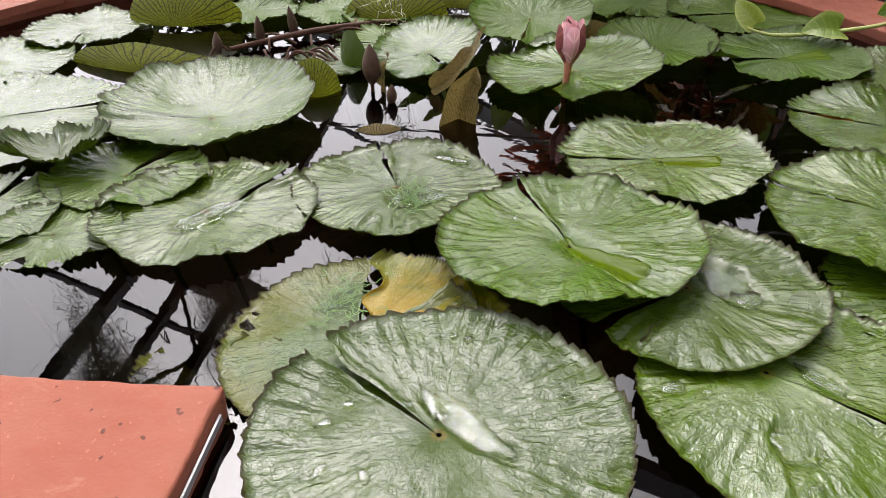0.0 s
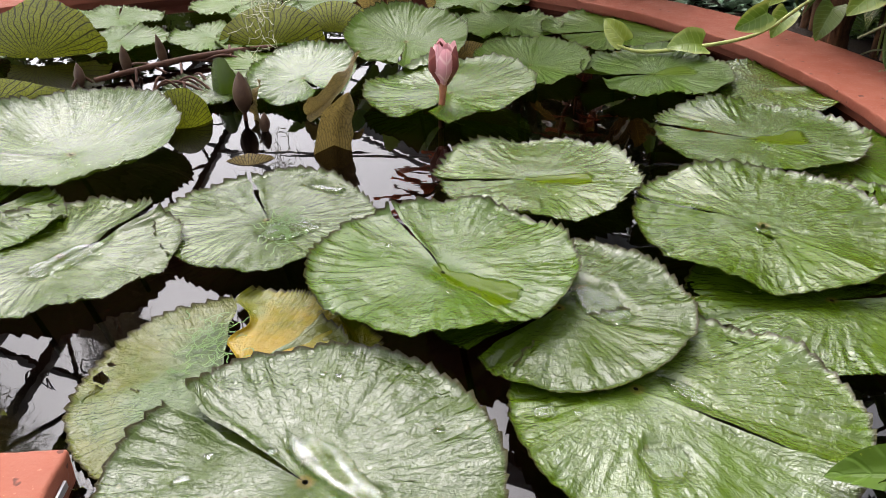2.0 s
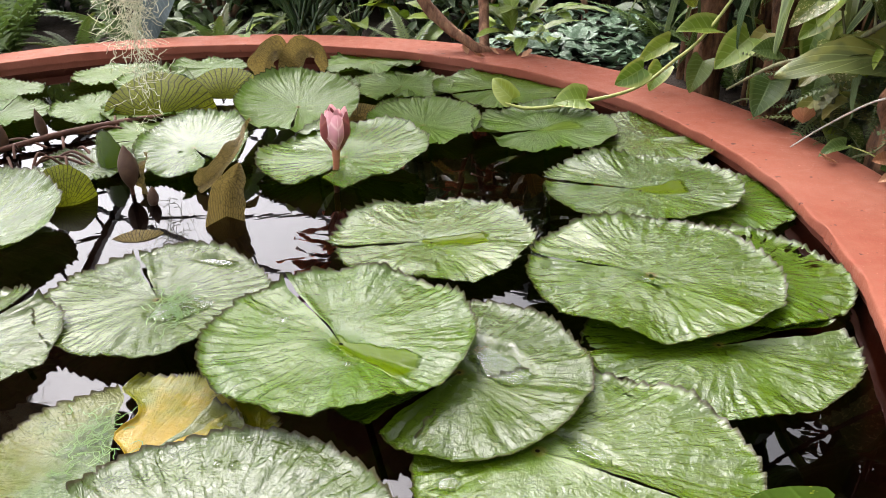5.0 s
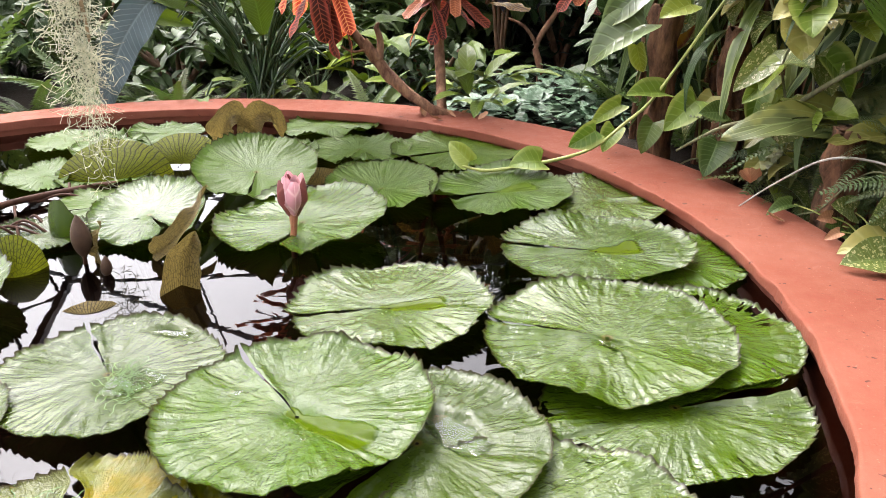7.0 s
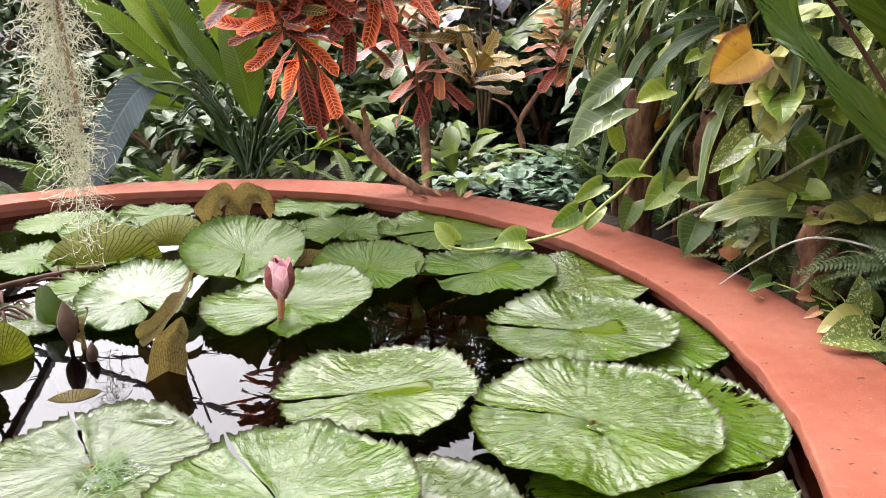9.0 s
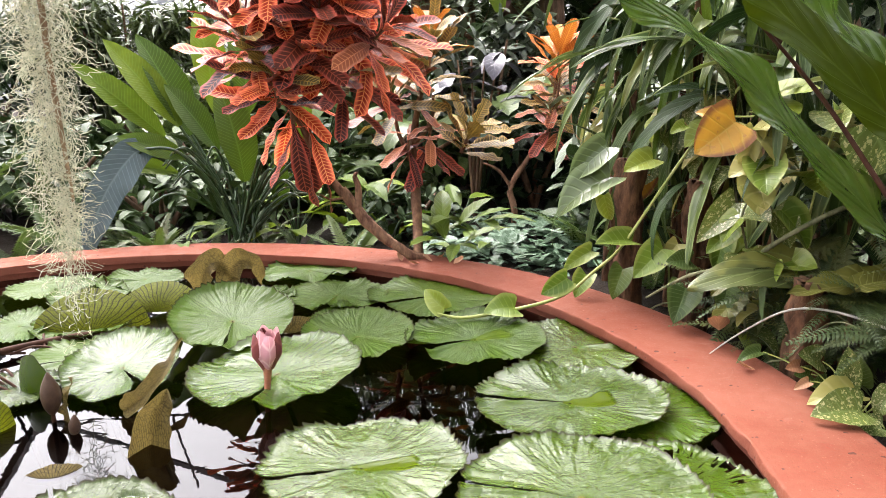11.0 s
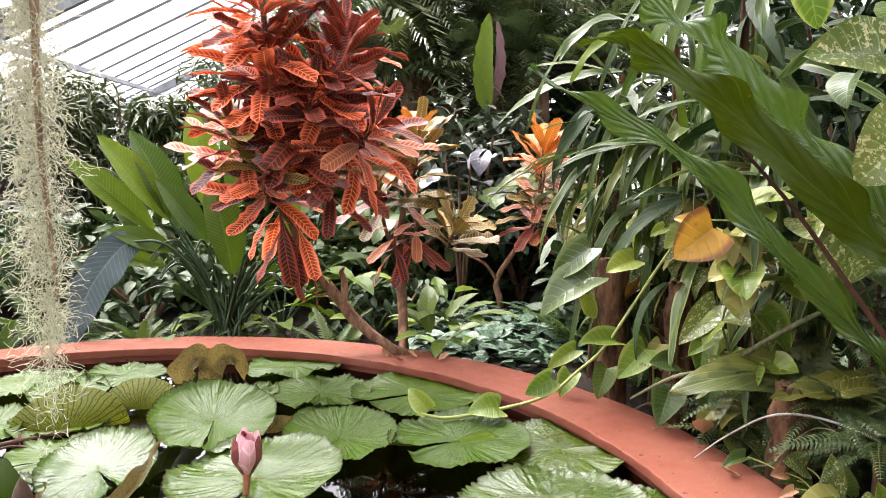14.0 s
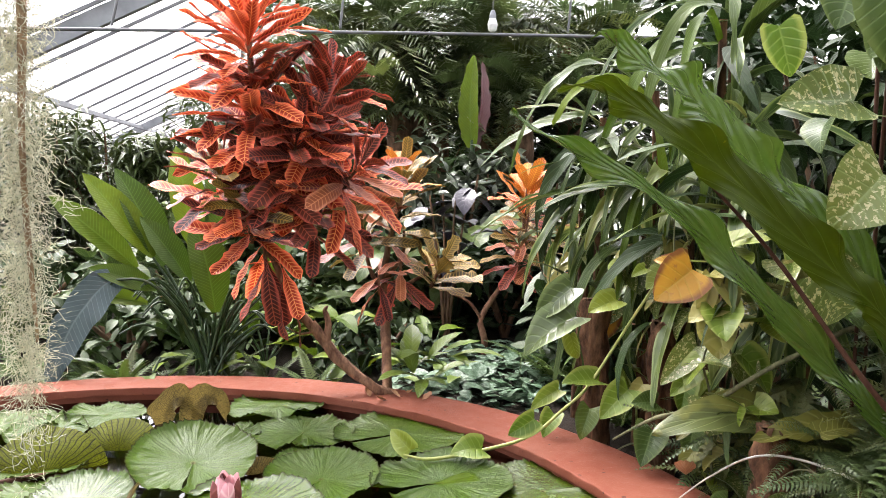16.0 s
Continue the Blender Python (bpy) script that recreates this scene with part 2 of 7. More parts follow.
    h = n.math('ADD', h, n.math('ADD', n.math('MULTIPLY', crinkle, 0.42), n.math('ADD', n.math('MULTIPLY', crepe, 0.27), n.math('ADD', n.math('MULTIPLY', grainy, 0.05), n.math('MULTIPLY', pucker, 0.25)))))
    h = n.math('MULTIPLY', h, n.math('SUBTRACT', 1.0, n.math('MULTIPLY', hollow, 0.85)))
    bumped = n.bump(h, 1.0, relief)
    n.finish(col, n.ramp(cloud, [(0.3, rough - 0.06), (0.7, rough + 0.08)]), spec)
    # gloss is cut in the hollow, in place of the dark it mirrors
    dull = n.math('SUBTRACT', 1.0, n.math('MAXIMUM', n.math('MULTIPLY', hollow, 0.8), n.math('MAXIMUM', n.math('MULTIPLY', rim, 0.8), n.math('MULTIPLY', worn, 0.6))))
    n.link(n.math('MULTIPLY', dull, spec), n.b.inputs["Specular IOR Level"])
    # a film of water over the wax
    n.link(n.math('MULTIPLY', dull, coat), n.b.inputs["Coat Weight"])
    n.b.inputs["Coat Roughness"].default_value = 0.09
    n.b.inputs["Coat IOR"].default_value = 1.45
    n.link(bumped, n.b.inputs["Coat Normal"])
    n.translucent(col, through_light)
    return n.m


def lily_under_material(name, base, dark):
    """The under face of a lily pad, with a net of raised dark veins that fork outwards."""
    n = Nodes(name)
    sep = n.add("ShaderNodeSeparateXYZ")
    n.link(n.coords("UV"), sep.inputs[0])
    a, r = sep.outputs[0], sep.outputs[1]
    wob = n.noise(12, 2, 0.5, n.coords("Object"))
    aa = n.math('ADD', n.math('MULTIPLY', a, 22.0), n.math('MULTIPLY', wob, 2.6))
    ray = n.math('ABSOLUTE', n.math('SUBTRACT', n.math('FRACT', aa), 0.5))
    vein = n.ramp(ray, [(0.05, 1.0), (0.13, 0.0)])
    vo = n.t.nodes.new("ShaderNodeTexVoronoi")
    vo.feature = 'DISTANCE_TO_EDGE'
    vo.inputs["Scale"].default_value = 95
    n.link(n.coords("Object"), vo.inputs["Vector"])
    net = n.ramp(vo.outputs["Distance"], [(0.02, 0.75), (0.09, 0.0)])
    mask = n.math('MAXIMUM', vein, n.math('MULTIPLY', net, 0.8))
    cloud = n.noise(16, 4, 0.6, n.coords("Object"))
    col = n.mix(cloud, base, tuple(c * 0.5 for c in base))
    col = n.mix(n.math('MULTIPLY', mask, 0.95), col, dark)
    n.bump(mask, 0.5, 0.003)
    n.finish(col, 0.55, 0.2)
    n.translucent(col, 0.45)
    return n.m


def plaster_material():
    n = Nodes("painted_cement")
    big = n.noise(3.2, 5, 0.6, n.coords("Object"))
    mid = n.noise(26, 5, 0.65, n.coords("Object"))
    fine = n.noise(160, 3, 0.6, n.coords("Object"))
    col = n.mix(n.ramp(big, [(0.35, 0.0), (0.7, 1.0)]), (0.155, 0.045, 0.026), (0.182, 0.065, 0.041))
    col = n.mix(n.ramp(mid, [(0.62, 0.0), (0.75, 0.5)]), col, (0.19, 0.045, 0.03))
    col = n.mix(n.ramp(fine, [(0.66, 0.0), (0.74, 0.45)]), col, (0.36, 0.17, 0.12))
    pits = n.ramp(n.noise(55, 1, 0.4, n.coords("Object")), [(0.745, 0.0), (0.765, 1.0)])
    col = n.mix(n.math('MULTIPLY', pits, 0.8), col, (0.04, 0.016, 0.012))
    scuff = n.ramp(n.noise(9, 6, 0.75, n.coords("Object"), 1.5), [(0.6, 0.0), (0.68, 1.0)])
    col = n.mix(n.math('MULTIPLY', scuff, 0.3), col, (0.24, 0.12, 0.085))
    n.bump(n.math('ADD', n.math('MULTIPLY', mid, 0.7), n.math('MULTIPLY', fine, 0.35)), 0.55, 0.006)
    return n.finish(col, n.ramp(mid, [(0.3, 0.55), (0.7, 0.8)]), 0.1)


def soil_material():
    n = Nodes("soil")
    g = n.noise(22, 8, 0.7, n.coords("Object"))
    f = n.noise(140, 3, 0.7, n.coords("Object"))
    col = n.mix(g, (0.008, 0.006, 0.005), (0.032, 0.023, 0.016))
    n.bump(n.math('ADD', g, n.math('MULTIPLY', f, 0.5)), 0.9, 0.02)
    return n.finish(col, 0.95, 0.15)


def water_material():
    """Dark clear water: mirror-like by its Fresnel gloss, tinted below."""
    n = Nodes("pond_water")
    n.t.nodes.remove(n.b)
    fr = n.add("ShaderNodeFresnel", IOR=1.34)
    gl = n.t.nodes.new("ShaderNodeBsdfGlossy")
    gl.inputs["Roughness"].default_value = 0.0
    gl.inputs["Color"].default_value = (1, 1, 1, 1)
    tr = n.t.nodes.new("ShaderNodeBsdfTransparent")
    tr.inputs["Color"].default_value = (0.09, 0.056, 0.038, 1)
    bp = n.t.nodes.new("ShaderNodeBump")
    bp.inputs["Strength"].default_value = 0.005
    bp.inputs["Distance"].default_value = 0.02
    co = n.add("ShaderNodeMapping")
    co.inputs["Scale"].default_value = (1.0, 1.6, 1)
    n.link(n.coords("Object"), co.inputs[0])
    w1 = n.noise(11, 2, 0.5, co.outputs[0], 0.8)
    n.link(w1, bp.inputs["Height"])
    n.link(bp.outputs[0], gl.inputs["Normal"])
    n.link(bp.outputs[0], fr.inputs["Normal"])
    mx = n.t.nodes.new("ShaderNodeMixShader")
    n.link(fr.outputs[0], mx.inputs[0])
    n.link(tr.outputs[0], mx.inputs[1])
    n.link(gl.outputs[0], mx.inputs[2])
    n.link(mx.outputs[0], n.out.inputs["Surface"])
    return n.m


def pane_material():
    n = Nodes("greenhouse_glass")
    n.t.nodes.remove(n.b)
    fr = n.add("ShaderNodeFresnel", IOR=1.45)
    gl = n.t.nodes.new("ShaderNodeBsdfGlossy")
    gl.inputs["Roughness"].default_value = 0.08
    tr = n.t.nodes.new("ShaderNodeBsdfTransparent")
    dirt = n.noise(2.5, 5, 0.6, n.coords("Object"))
    n.link(n.mix(dirt, (0.97, 0.97, 0.98), (0.86, 0.87, 0.88)), tr.inputs["Color"])
    mx = n.t.nodes.new("ShaderNodeMixShader")
    n.link(fr.outputs[0], mx.inputs[0])
    n.link(tr.outputs[0], mx.inputs[1])
    n.link(gl.outputs[0], mx.inputs[2])
    n.link(mx.outputs[0], n.out.inputs["Surface"])
    return n.m


def plain_material(name, a, b, scale=20.0, rough=0.6, metal=0.0, bump=0.3, spec=0.5, light=0.0):
    n = Nodes(name)
    g = n.noise(scale, 5, 0.6, n.coords("Object"))
    col = n.mix(n.ramp(g, [(0.3, 0.0), (0.7, 1.0)]), a, b)
    n.bump(n.math('ADD', g, n.math('MULTIPLY', n.noise(scale * 6, 2, 0.5, n.coords("Object")), 0.3)), bump, 0.004)
    n.finish(col, rough, spec, metal)
    if light:
        n.translucent(col, light)
    return n.m


M_RIM = plaster_material()
M_SOIL = soil_material()
M_WATER = water_material()
M_PANE = pane_material()
M_LILY = lily_material("lily_green", (0.029, 0.056, 0.001), (0.042, 0.063, 0.004), spec=0.52, coat=0.1)
M_LILY_FRESH = lily_material("lily_fresh", (0.028, 0.060, 0.0008), (0.040, 0.066, 0.003), through_light=0.16, relief=0.0042, spec=0.36, coat=0.04)
M_LILY_PALE = lily_material("lily_pale", (0.020, 0.036, 0.001), (0.032, 0.052, 0.004), spec=0.36, coat=0.05, relief=0.004)
M_LILY_FAR = lily_material("lily_far", (0.030, 0.064, 0.001), (0.042, 0.070, 0.003), rough=0.38, spec=0.22, coat=0.0, relief=0.004)
M_LILY_OLD = lily_material("lily_old", (0.024, 0.050, 0.001), (0.034, 0.056, 0.003), old=(0.05, 0.055, 0.003), rough=0.24, spec=0.3, coat=0.0)
M_LILY_YELLOW = lily_material("lily_yellow", (0.15, 0.098, 0.001), (0.17, 0.12, 0.003), old=(0.07, 0.075, 0.002), rough=0.22, spec=0.3, coat=0.0)
M_UNDER = lily_under_material("lily_under", (0.15, 0.17, 0.004), (0.014, 0.013, 0.002))
M_UNDER_BROWN = lily_under_material("lily_under_brown", (0.19, 0.14, 0.04), (0.016, 0.010, 0.004))
M_STEM = plain_material("water_stem", (0.03, 0.011, 0.007), (0.06, 0.026, 0.014), 60, 0.7, 0.0, 0.3, 0.15)
M_BUD = plain_material("closed_bud", (0.035, 0.018, 0.012), (0.07, 0.04, 0.022), 50, 0.55, 0.0, 0.3, 0.2)
M_PETAL = leaf_material("pink_petal", [(0.85, 0.42, 0.46), (0.9, 0.55, 0.56)], (0.95, 0.8, 0.76), 2.0, 0.5, 0.5, 0.4)
M_SEPAL = leaf_material("dark_sepal", [(0.22, 0.05, 0.05), (0.3, 0.07, 0.06)], (0.45, 0.16, 0.10), 2.0, 0.3, 0.45, 0.1)
M_METAL = plain_material("grey_metal", (0.2, 0.2, 0.2), (0.34, 0.34, 0.34), 14, 0.5, 0.7, 0.15)
M_FRAME = plain_material("painted_steel", (0.16, 0.17, 0.18), (0.25, 0.26, 0.27), 6, 0.6, 0.2, 0.15)
M_BAR = plain_material("glazing_bar", (0.07, 0.072, 0.075), (0.12, 0.12, 0.125), 8, 0.6, 0.0, 0.15)
M_BARK = bark_material("brown_bark", (0.05, 0.028, 0.016), (0.19, 0.115, 0.07), 26)
M_TWIG = bark_material("croton_bark", (0.07, 0.03, 0.017), (0.26, 0.145, 0.085), 38)
M_FERNBARK = bark_material("fern_trunk_bark", (0.03, 0.014, 0.008), (0.17, 0.085, 0.045), 42)
M_MOSS = plain_material("grey_moss", (0.34, 0.34, 0.24), (0.52, 0.5, 0.36), 60, 0.85, 0.0, 0.2, 0.2, 0.2)
M_MOSSCORE = bark_material("moss_core", (0.14, 0.09, 0.05), (0.34, 0.24, 0.14), 60)
M_BRICK = plain_material("path_brick", (0.4, 0.27, 0.22), (0.52, 0.38, 0.32), 18, 0.85)
M_CR_RED = leaf_material("croton_red", [(0.26, 0.014, 0.006), (0.48, 0.034, 0.010), (0.58, 0.06, 0.016), (0.36, 0.022, 0.008)], (0.95, 0.36, 0.12), 15.0, 0.95, 0.5, 0.42, edge=(0.9, 0.2, 0.10), edge_at=0.55, thin=3.0, spec=0.3, slant=0.2)
M_CR_DARK = leaf_material("croton_maroon", [(0.045, 0.010, 0.010), (0.10, 0.016, 0.011), (0.17, 0.03, 0.012), (0.07, 0.018, 0.010)], (0.5, 0.11, 0.05), 15.0, 0.7, 0.5, 0.25, edge=(0.34, 0.06, 0.04), edge_at=0.7, thin=4.0, spec=0.3, slant=0.2)
M_CR_ORANGE = leaf_material("croton_orange", [(0.55, 0.14, 0.02), (0.6, 0.22, 0.03), (0.4, 0.10, 0.02)], (0.75, 0.42, 0.06), 15.0, 0.6, 0.5, 0.25, spec=0.3, slant=0.2)
M_CR_OLIVE = leaf_material("croton_olive", [(0.07, 0.05, 0.014), (0.14, 0.10, 0.02), (0.22, 0.14, 0.02), (0.12, 0.05, 0.02)], (0.52, 0.32, 0.06), 15.0, 0.7, 0.5, 0.22, edge=(0.24, 0.15, 0.04), thin=4.0, spec=0.3, slant=0.2)
M_CR_PALE = leaf_material("croton_pink", [(0.34, 0.08, 0.03), (0.40, 0.12, 0.045), (0.28, 0.06, 0.028)], (0.7, 0.27, 0.11), 15.0, 0.8, 0.5, 0.25, edge=(0.5, 0.17, 0.09), thin=5.0, spec=0.3, slant=0.2)
M_BANANA = leaf_material("broad_leaf", [(0.04, 0.10, 0.009), (0.10, 0.2, 0.014), (0.17, 0.3, 0.018)], (0.15, 0.27, 0.05), 30.0, 0.3, 0.45, 0.4, slant=0.25, spec=0.22)
M_BLUE = leaf_material("waxy_blue_leaf", [(0.075, 0.115, 0.122), (0.085, 0.13, 0.137)], (0.17, 0.22, 0.23), 26.0, 0.5, 0.42, 0.06, slant=0.2, thin=8.0, spec=0.4)
M_DARKLEAF = leaf_material("dark_leaf", [(0.014, 0.04, 0.013), (0.03, 0.072, 0.02), (0.055, 0.11, 0.034)], (0.07, 0.13, 0.05), 9.0, 0.3, 0.5, 0.15, spec=0.2)
M_MIDLEAF = leaf_material("mid_leaf", [(0.0312, 0.075, 0.0225), (0.0525, 0.112, 0.0275), (0.0875, 0.163, 0.035)], (0.12, 0.17, 0.06), 9.0, 0.45, 0.36, 0.25, edge=(0.07, 0.1, 0.025), spec=0.25)
M_BAMBOO = leaf_material("bamboo_leaf", [(0.035, 0.07, 0.02), (0.06, 0.11, 0.03)], (0.1, 0.16, 0.05), 2.0, 0.3, 0.42, 0.2)
M_FERN = leaf_material("fern_green", [(0.045, 0.11, 0.025), (0.07, 0.16, 0.03), (0.10, 0.19, 0.04)], (0.12, 0.2, 0.05), 6.0, 0.25, 0.5, 0.3)
M_PALM = leaf_material("palm_green", [(0.035, 0.075, 0.03), (0.06, 0.11, 0.045), (0.11, 0.17, 0.05)], (0.15, 0.22, 0.08), 3.0, 0.2, 0.36, 0.45)
M_STRAP = leaf_material("strap_leaf", [(0.03, 0.08, 0.02), (0.06, 0.13, 0.03), (0.09, 0.16, 0.034), (0.15, 0.2, 0.05)], (0.22, 0.27, 0.1), 2.0, 0.4, 0.32, 0.3, edge=(0.16, 0.2, 0.06), spec=0.4)
M_NEST = leaf_material("nest_fern_leaf", [(0.0506, 0.127, 0.0198), (0.0638, 0.149, 0.0242)], (0.14, 0.2, 0.06), 17.0, 0.25, 0.24, 0.25, blotch=(0.30, 0.28, 0.03), blotch_scale=9.0, blotch_at=0.72, slant=0.3, thin=45.0, spec=0.7, ripple=0.6)
M_VINE = leaf_material("vine_leaf", [(0.08, 0.19, 0.02), (0.13, 0.25, 0.028), (0.2, 0.3, 0.032)], (0.26, 0.34, 0.09), 6.0, 0.3, 0.38, 0.35, blotch=(0.36, 0.38, 0.08), blotch_scale=30.0, blotch_at=0.68, edge=(0.2, 0.24, 0.05), spec=0.35)
M_VARIEG = leaf_material("variegated_leaf", [(0.07, 0.14, 0.03), (0.13, 0.21, 0.05)], (0.2, 0.26, 0.1), 8.0, 0.35, 0.3, 0.25, blotch=(0.34, 0.32, 0.16), blotch_scale=105.0, blotch_at=0.57)
M_YELLOW = leaf_material("yellow_leaf", [(0.52, 0.25, 0.02), (0.55, 0.34, 0.04)], (0.42, 0.32, 0.06), 5.0, 0.25, 0.42, 0.35, blotch=(0.27, 0.12, 0.03), blotch_scale=22.0, blotch_at=0.60, edge=(0.16, 0.06, 0.02), edge_at=0.80)
M_SILVER = leaf_material("silver_ground_leaf", [(0.04, 0.11, 0.055), (0.06, 0.14, 0.07)], (0.10, 0.17, 0.09), 8.0, 0.3, 0.45, 0.12, blotch=(0.11, 0.165, 0.11), blotch_scale=60.0, blotch_at=0.52, spec=0.25)
M_PURPLE = leaf_material("purple_black_leaf", [(0.018, 0.014, 0.022), (0.035, 0.03, 0.045)], (0.08, 0.07, 0.1), 8.0, 0.35, 0.35, 0.08)
M_DRY = leaf_material("dry_leaf", [(0.34, 0.15, 0.07), (0.42, 0.22, 0.11)], (0.5, 0.3, 0.16), 6.0, 0.3, 0.6, 0.2)
M_PETIOLE = plain_material("green_stalk", (0.010, 0.026, 0.008), (0.03, 0.06, 0.015), 40, 0.4)
M_VSTEM = plain_material("vine_stalk", (0.2, 0.24, 0.05), (0.32, 0.33, 0.1), 40, 0.45)
M_GREYTWIG = bark_material("grey_twig", (0.2, 0.19, 0.17), (0.38, 0.36, 0.32), 60)
M_BRANCH = bark_material("greenish_branch", (0.07, 0.075, 0.035), (0.17, 0.16, 0.09), 50)
# darker copy of the nest leaf, its backlit underside's shade put in the colour
M_NEST_SHADED = leaf_material("nest_fern_shaded_leaf", [(0.0345, 0.069, 0.00287), (0.0403, 0.0759, 0.00345)], (0.12, 0.16, 0.03), 14.0, 0.22, 0.45, 0.36, blotch=(0.36, 0.28, 0.02), blotch_scale=9.0, blotch_at=0.71, slant=0.3, thin=45.0, spec=0.15, ripple=0.4)


def puddle_material():
    n = Nodes("puddle_water")
    n.t.nodes.remove(n.b)
    fr = n.add("ShaderNodeFresnel", IOR=1.34)
    gl = n.t.nodes.new("ShaderNodeBsdfGlossy")
    gl.inputs["Roughness"].default_value = 0.01
    tr = n.t.nodes.new("ShaderNodeBsdfTransparent")
    tr.inputs["Color"].default_value = (0.9, 0.93, 0.85, 1)
    mx = n.t.nodes.new("ShaderNodeMixShader")
    n.link(fr.outputs[0], mx.inputs[0])
    n.link(tr.outputs[0], mx.inputs[1])
    n.link(gl.outputs[0], mx.inputs[2])
    n.link(mx.outputs[0], n.out.inputs["Surface"])
    return n.m


M_PUDDLE = puddle_material()
M_FERN_DARK = leaf_material("dark_fern", [(0.03, 0.07, 0.016), (0.05, 0.10, 0.02), (0.09, 0.12, 0.03)], (0.10, 0.15, 0.05), 6.0, 0.25, 0.5, 0.25)
M_FERN_PALE = leaf_material("pale_fern", [(0.30, 0.32, 0.10), (0.36, 0.36, 0.14)], (0.4, 0.4, 0.2), 6.0, 0.25, 0.5, 0.3)
M_PALEYELLOW = leaf_material("pale_yellow_leaf", [(0.34, 0.32, 0.08), (0.4, 0.36, 0.1)], (0.45, 0.42, 0.18), 3.0, 0.35, 0.4, 0.35, blotch=(0.16, 0.2, 0.05), blotch_scale=12.0, blotch_at=0.6)
M_VARIEG_PLAIN = leaf_material("glossy_vine_leaf", [(0.05, 0.10, 0.03), (0.07, 0.13, 0.035)], (0.16, 0.22, 0.09), 7.0, 0.35, 0.3, 0.2, edge=(0.11, 0.15, 0.05), spec=0.5)
M_OLIVE = leaf_material("olive_leaf", [(0.0625, 0.0875, 0.0175), (0.112, 0.138, 0.025), (0.188, 0.188, 0.0375)], (0.22, 0.22, 0.08), 8.0, 0.45, 0.4, 0.3, spec=0.35)
M_PALEGREEN = leaf_material("pale_silver_leaf", [(0.10, 0.16, 0.10), (0.15, 0.22, 0.14), (0.12, 0.2, 0.09)], (0.22, 0.29, 0.18), 7.0, 0.4, 0.34, 0.3)

M_GLOSSY = leaf_material("glossy_small_leaf", [(0.03, 0.06, 0.03), (0.06, 0.10, 0.055), (0.10, 0.15, 0.095)], (0.12, 0.16, 0.10), 6.0, 0.3, 0.28, 0.12, spec=0.6)

M_BRIGHT = leaf_material("bright_leaf", [(0.10, 0.20, 0.025), (0.14, 0.26, 0.03)], (0.2, 0.3, 0.08), 8.0, 0.35, 0.4, 0.3, spec=0.3)
M_FRESHVINE = leaf_material("fresh_vine_leaf", [(0.04, 0.10, 0.008), (0.048, 0.115, 0.009)], (0.08, 0.15, 0.02), 4.0, 0.18, 0.5, 0.2, spec=0.15, blotch=(0.2, 0.22, 0.02), blotch_scale=40.0, blotch_at=0.7)
M_ARROW = leaf_material("arrow_leaf", [(0.06, 0.10, 0.035), (0.075, 0.12, 0.04)], (0.22, 0.26, 0.10), 9.0, 0.4, 0.4, 0.2, blotch=(0.14, 0.14, 0.03), blotch_scale=5.0, blotch_at=0.6, slant=0.5, thin=14.0)

# ---- pond, ground and greenhouse ----
IN_C, IN_R, OUT_C, OUT_R = (0.012, 1.816), 1.387, (0.062, 1.765), 1.59


def rim_mesh():
    """A hand-plastered ring: inner wall, rounded uneven lip, top and outer wall."""
    rows, uv = [], []
    N = 520
    prof = [(0.06, -0.5), (0.05, -0.02), (0.045, 0.016), (0.004, 0.020), (-0.004, 0.022), (-0.006, 0.027), (-0.006, 0.040), (-0.003, 0.0445), (0.004, 0.0462), (0.03, 0.0466), (0.5, 0.047), (0.96, 0.046), (0.985, 0.0445), (0.997, 0.039), (1.0, 0.02), (1.0, -0.35)]
    for i in range(N):
        a = 2 * math.pi * i / N
        ca, sa = math.cos(a), math.sin(a)
        pi_ = Vector((IN_C[0] + IN_R * ca, IN_C[1] + IN_R * sa, 0))
        po = Vector((OUT_C[0] + OUT_R * ca, OUT_C[1] + OUT_R * sa, 0))
        row = []
        for k, (f, z) in enumerate(prof):
            p = pi_.lerp(po, f)
            w = noise.noise((ca * 9, sa * 9, k * 0.05)) * 0.006 + noise.noise((ca * 45, sa * 45, k * 0.1)) * 0.003 + (abs(noise.noise((ca * 70, sa * 70, 4))) ** 2 * 0.012 if 3 < k < 8 else 0)
            p += Vector((ca, sa, 0)) * w * (1 if k < 9 else 0.6)
            p.z = z + noise.noise((ca * 5, sa * 5, 3 + k * 0.05)) * 0.003 + noise.noise((ca * 50, sa * 50, k * 0.2)) * 0.0009
            row.append(p)
        rows.append(row)
        uv.append([(k / len(prof), i / N) for k in range(len(prof))])
    rows.append(rows[0])
    uv.append(uv[0])
    return grid_mesh("pond_rim", rows, uv)


rim = part("pond_rim", rim_mesh(), M_RIM)
tagged(rim, "terracotta-painted cement rim round the raised lily pond", "pond rim", kind="structure")


def disc(name, c, r, z, n=96):
    bm = bmesh.new()
    bm.faces.new([bm.verts.new((c[0] + r * math.cos(2 * math.pi * i / n), c[1] + r * math.sin(2 * math.pi * i / n), z)) for i in range(n)])
    return bm


basin = part("pond_floor", disc("pond_floor", IN_C, IN_R + 0.06, -0.45), plain_material("pond_mud", (0.02, 0.012, 0.008), (0.05, 0.026, 0.016), 7, 0.9))
tagged(basin, "dark brown muddy floor of the pond", "pond floor", kind="structure")
water = part("water", disc("water", IN_C, IN_R + 0.02, 0.0), M_WATER)
tagged(water, "still dark pond water mirroring the glass roof", "water", kind="structure")
water.visible_shadow = False

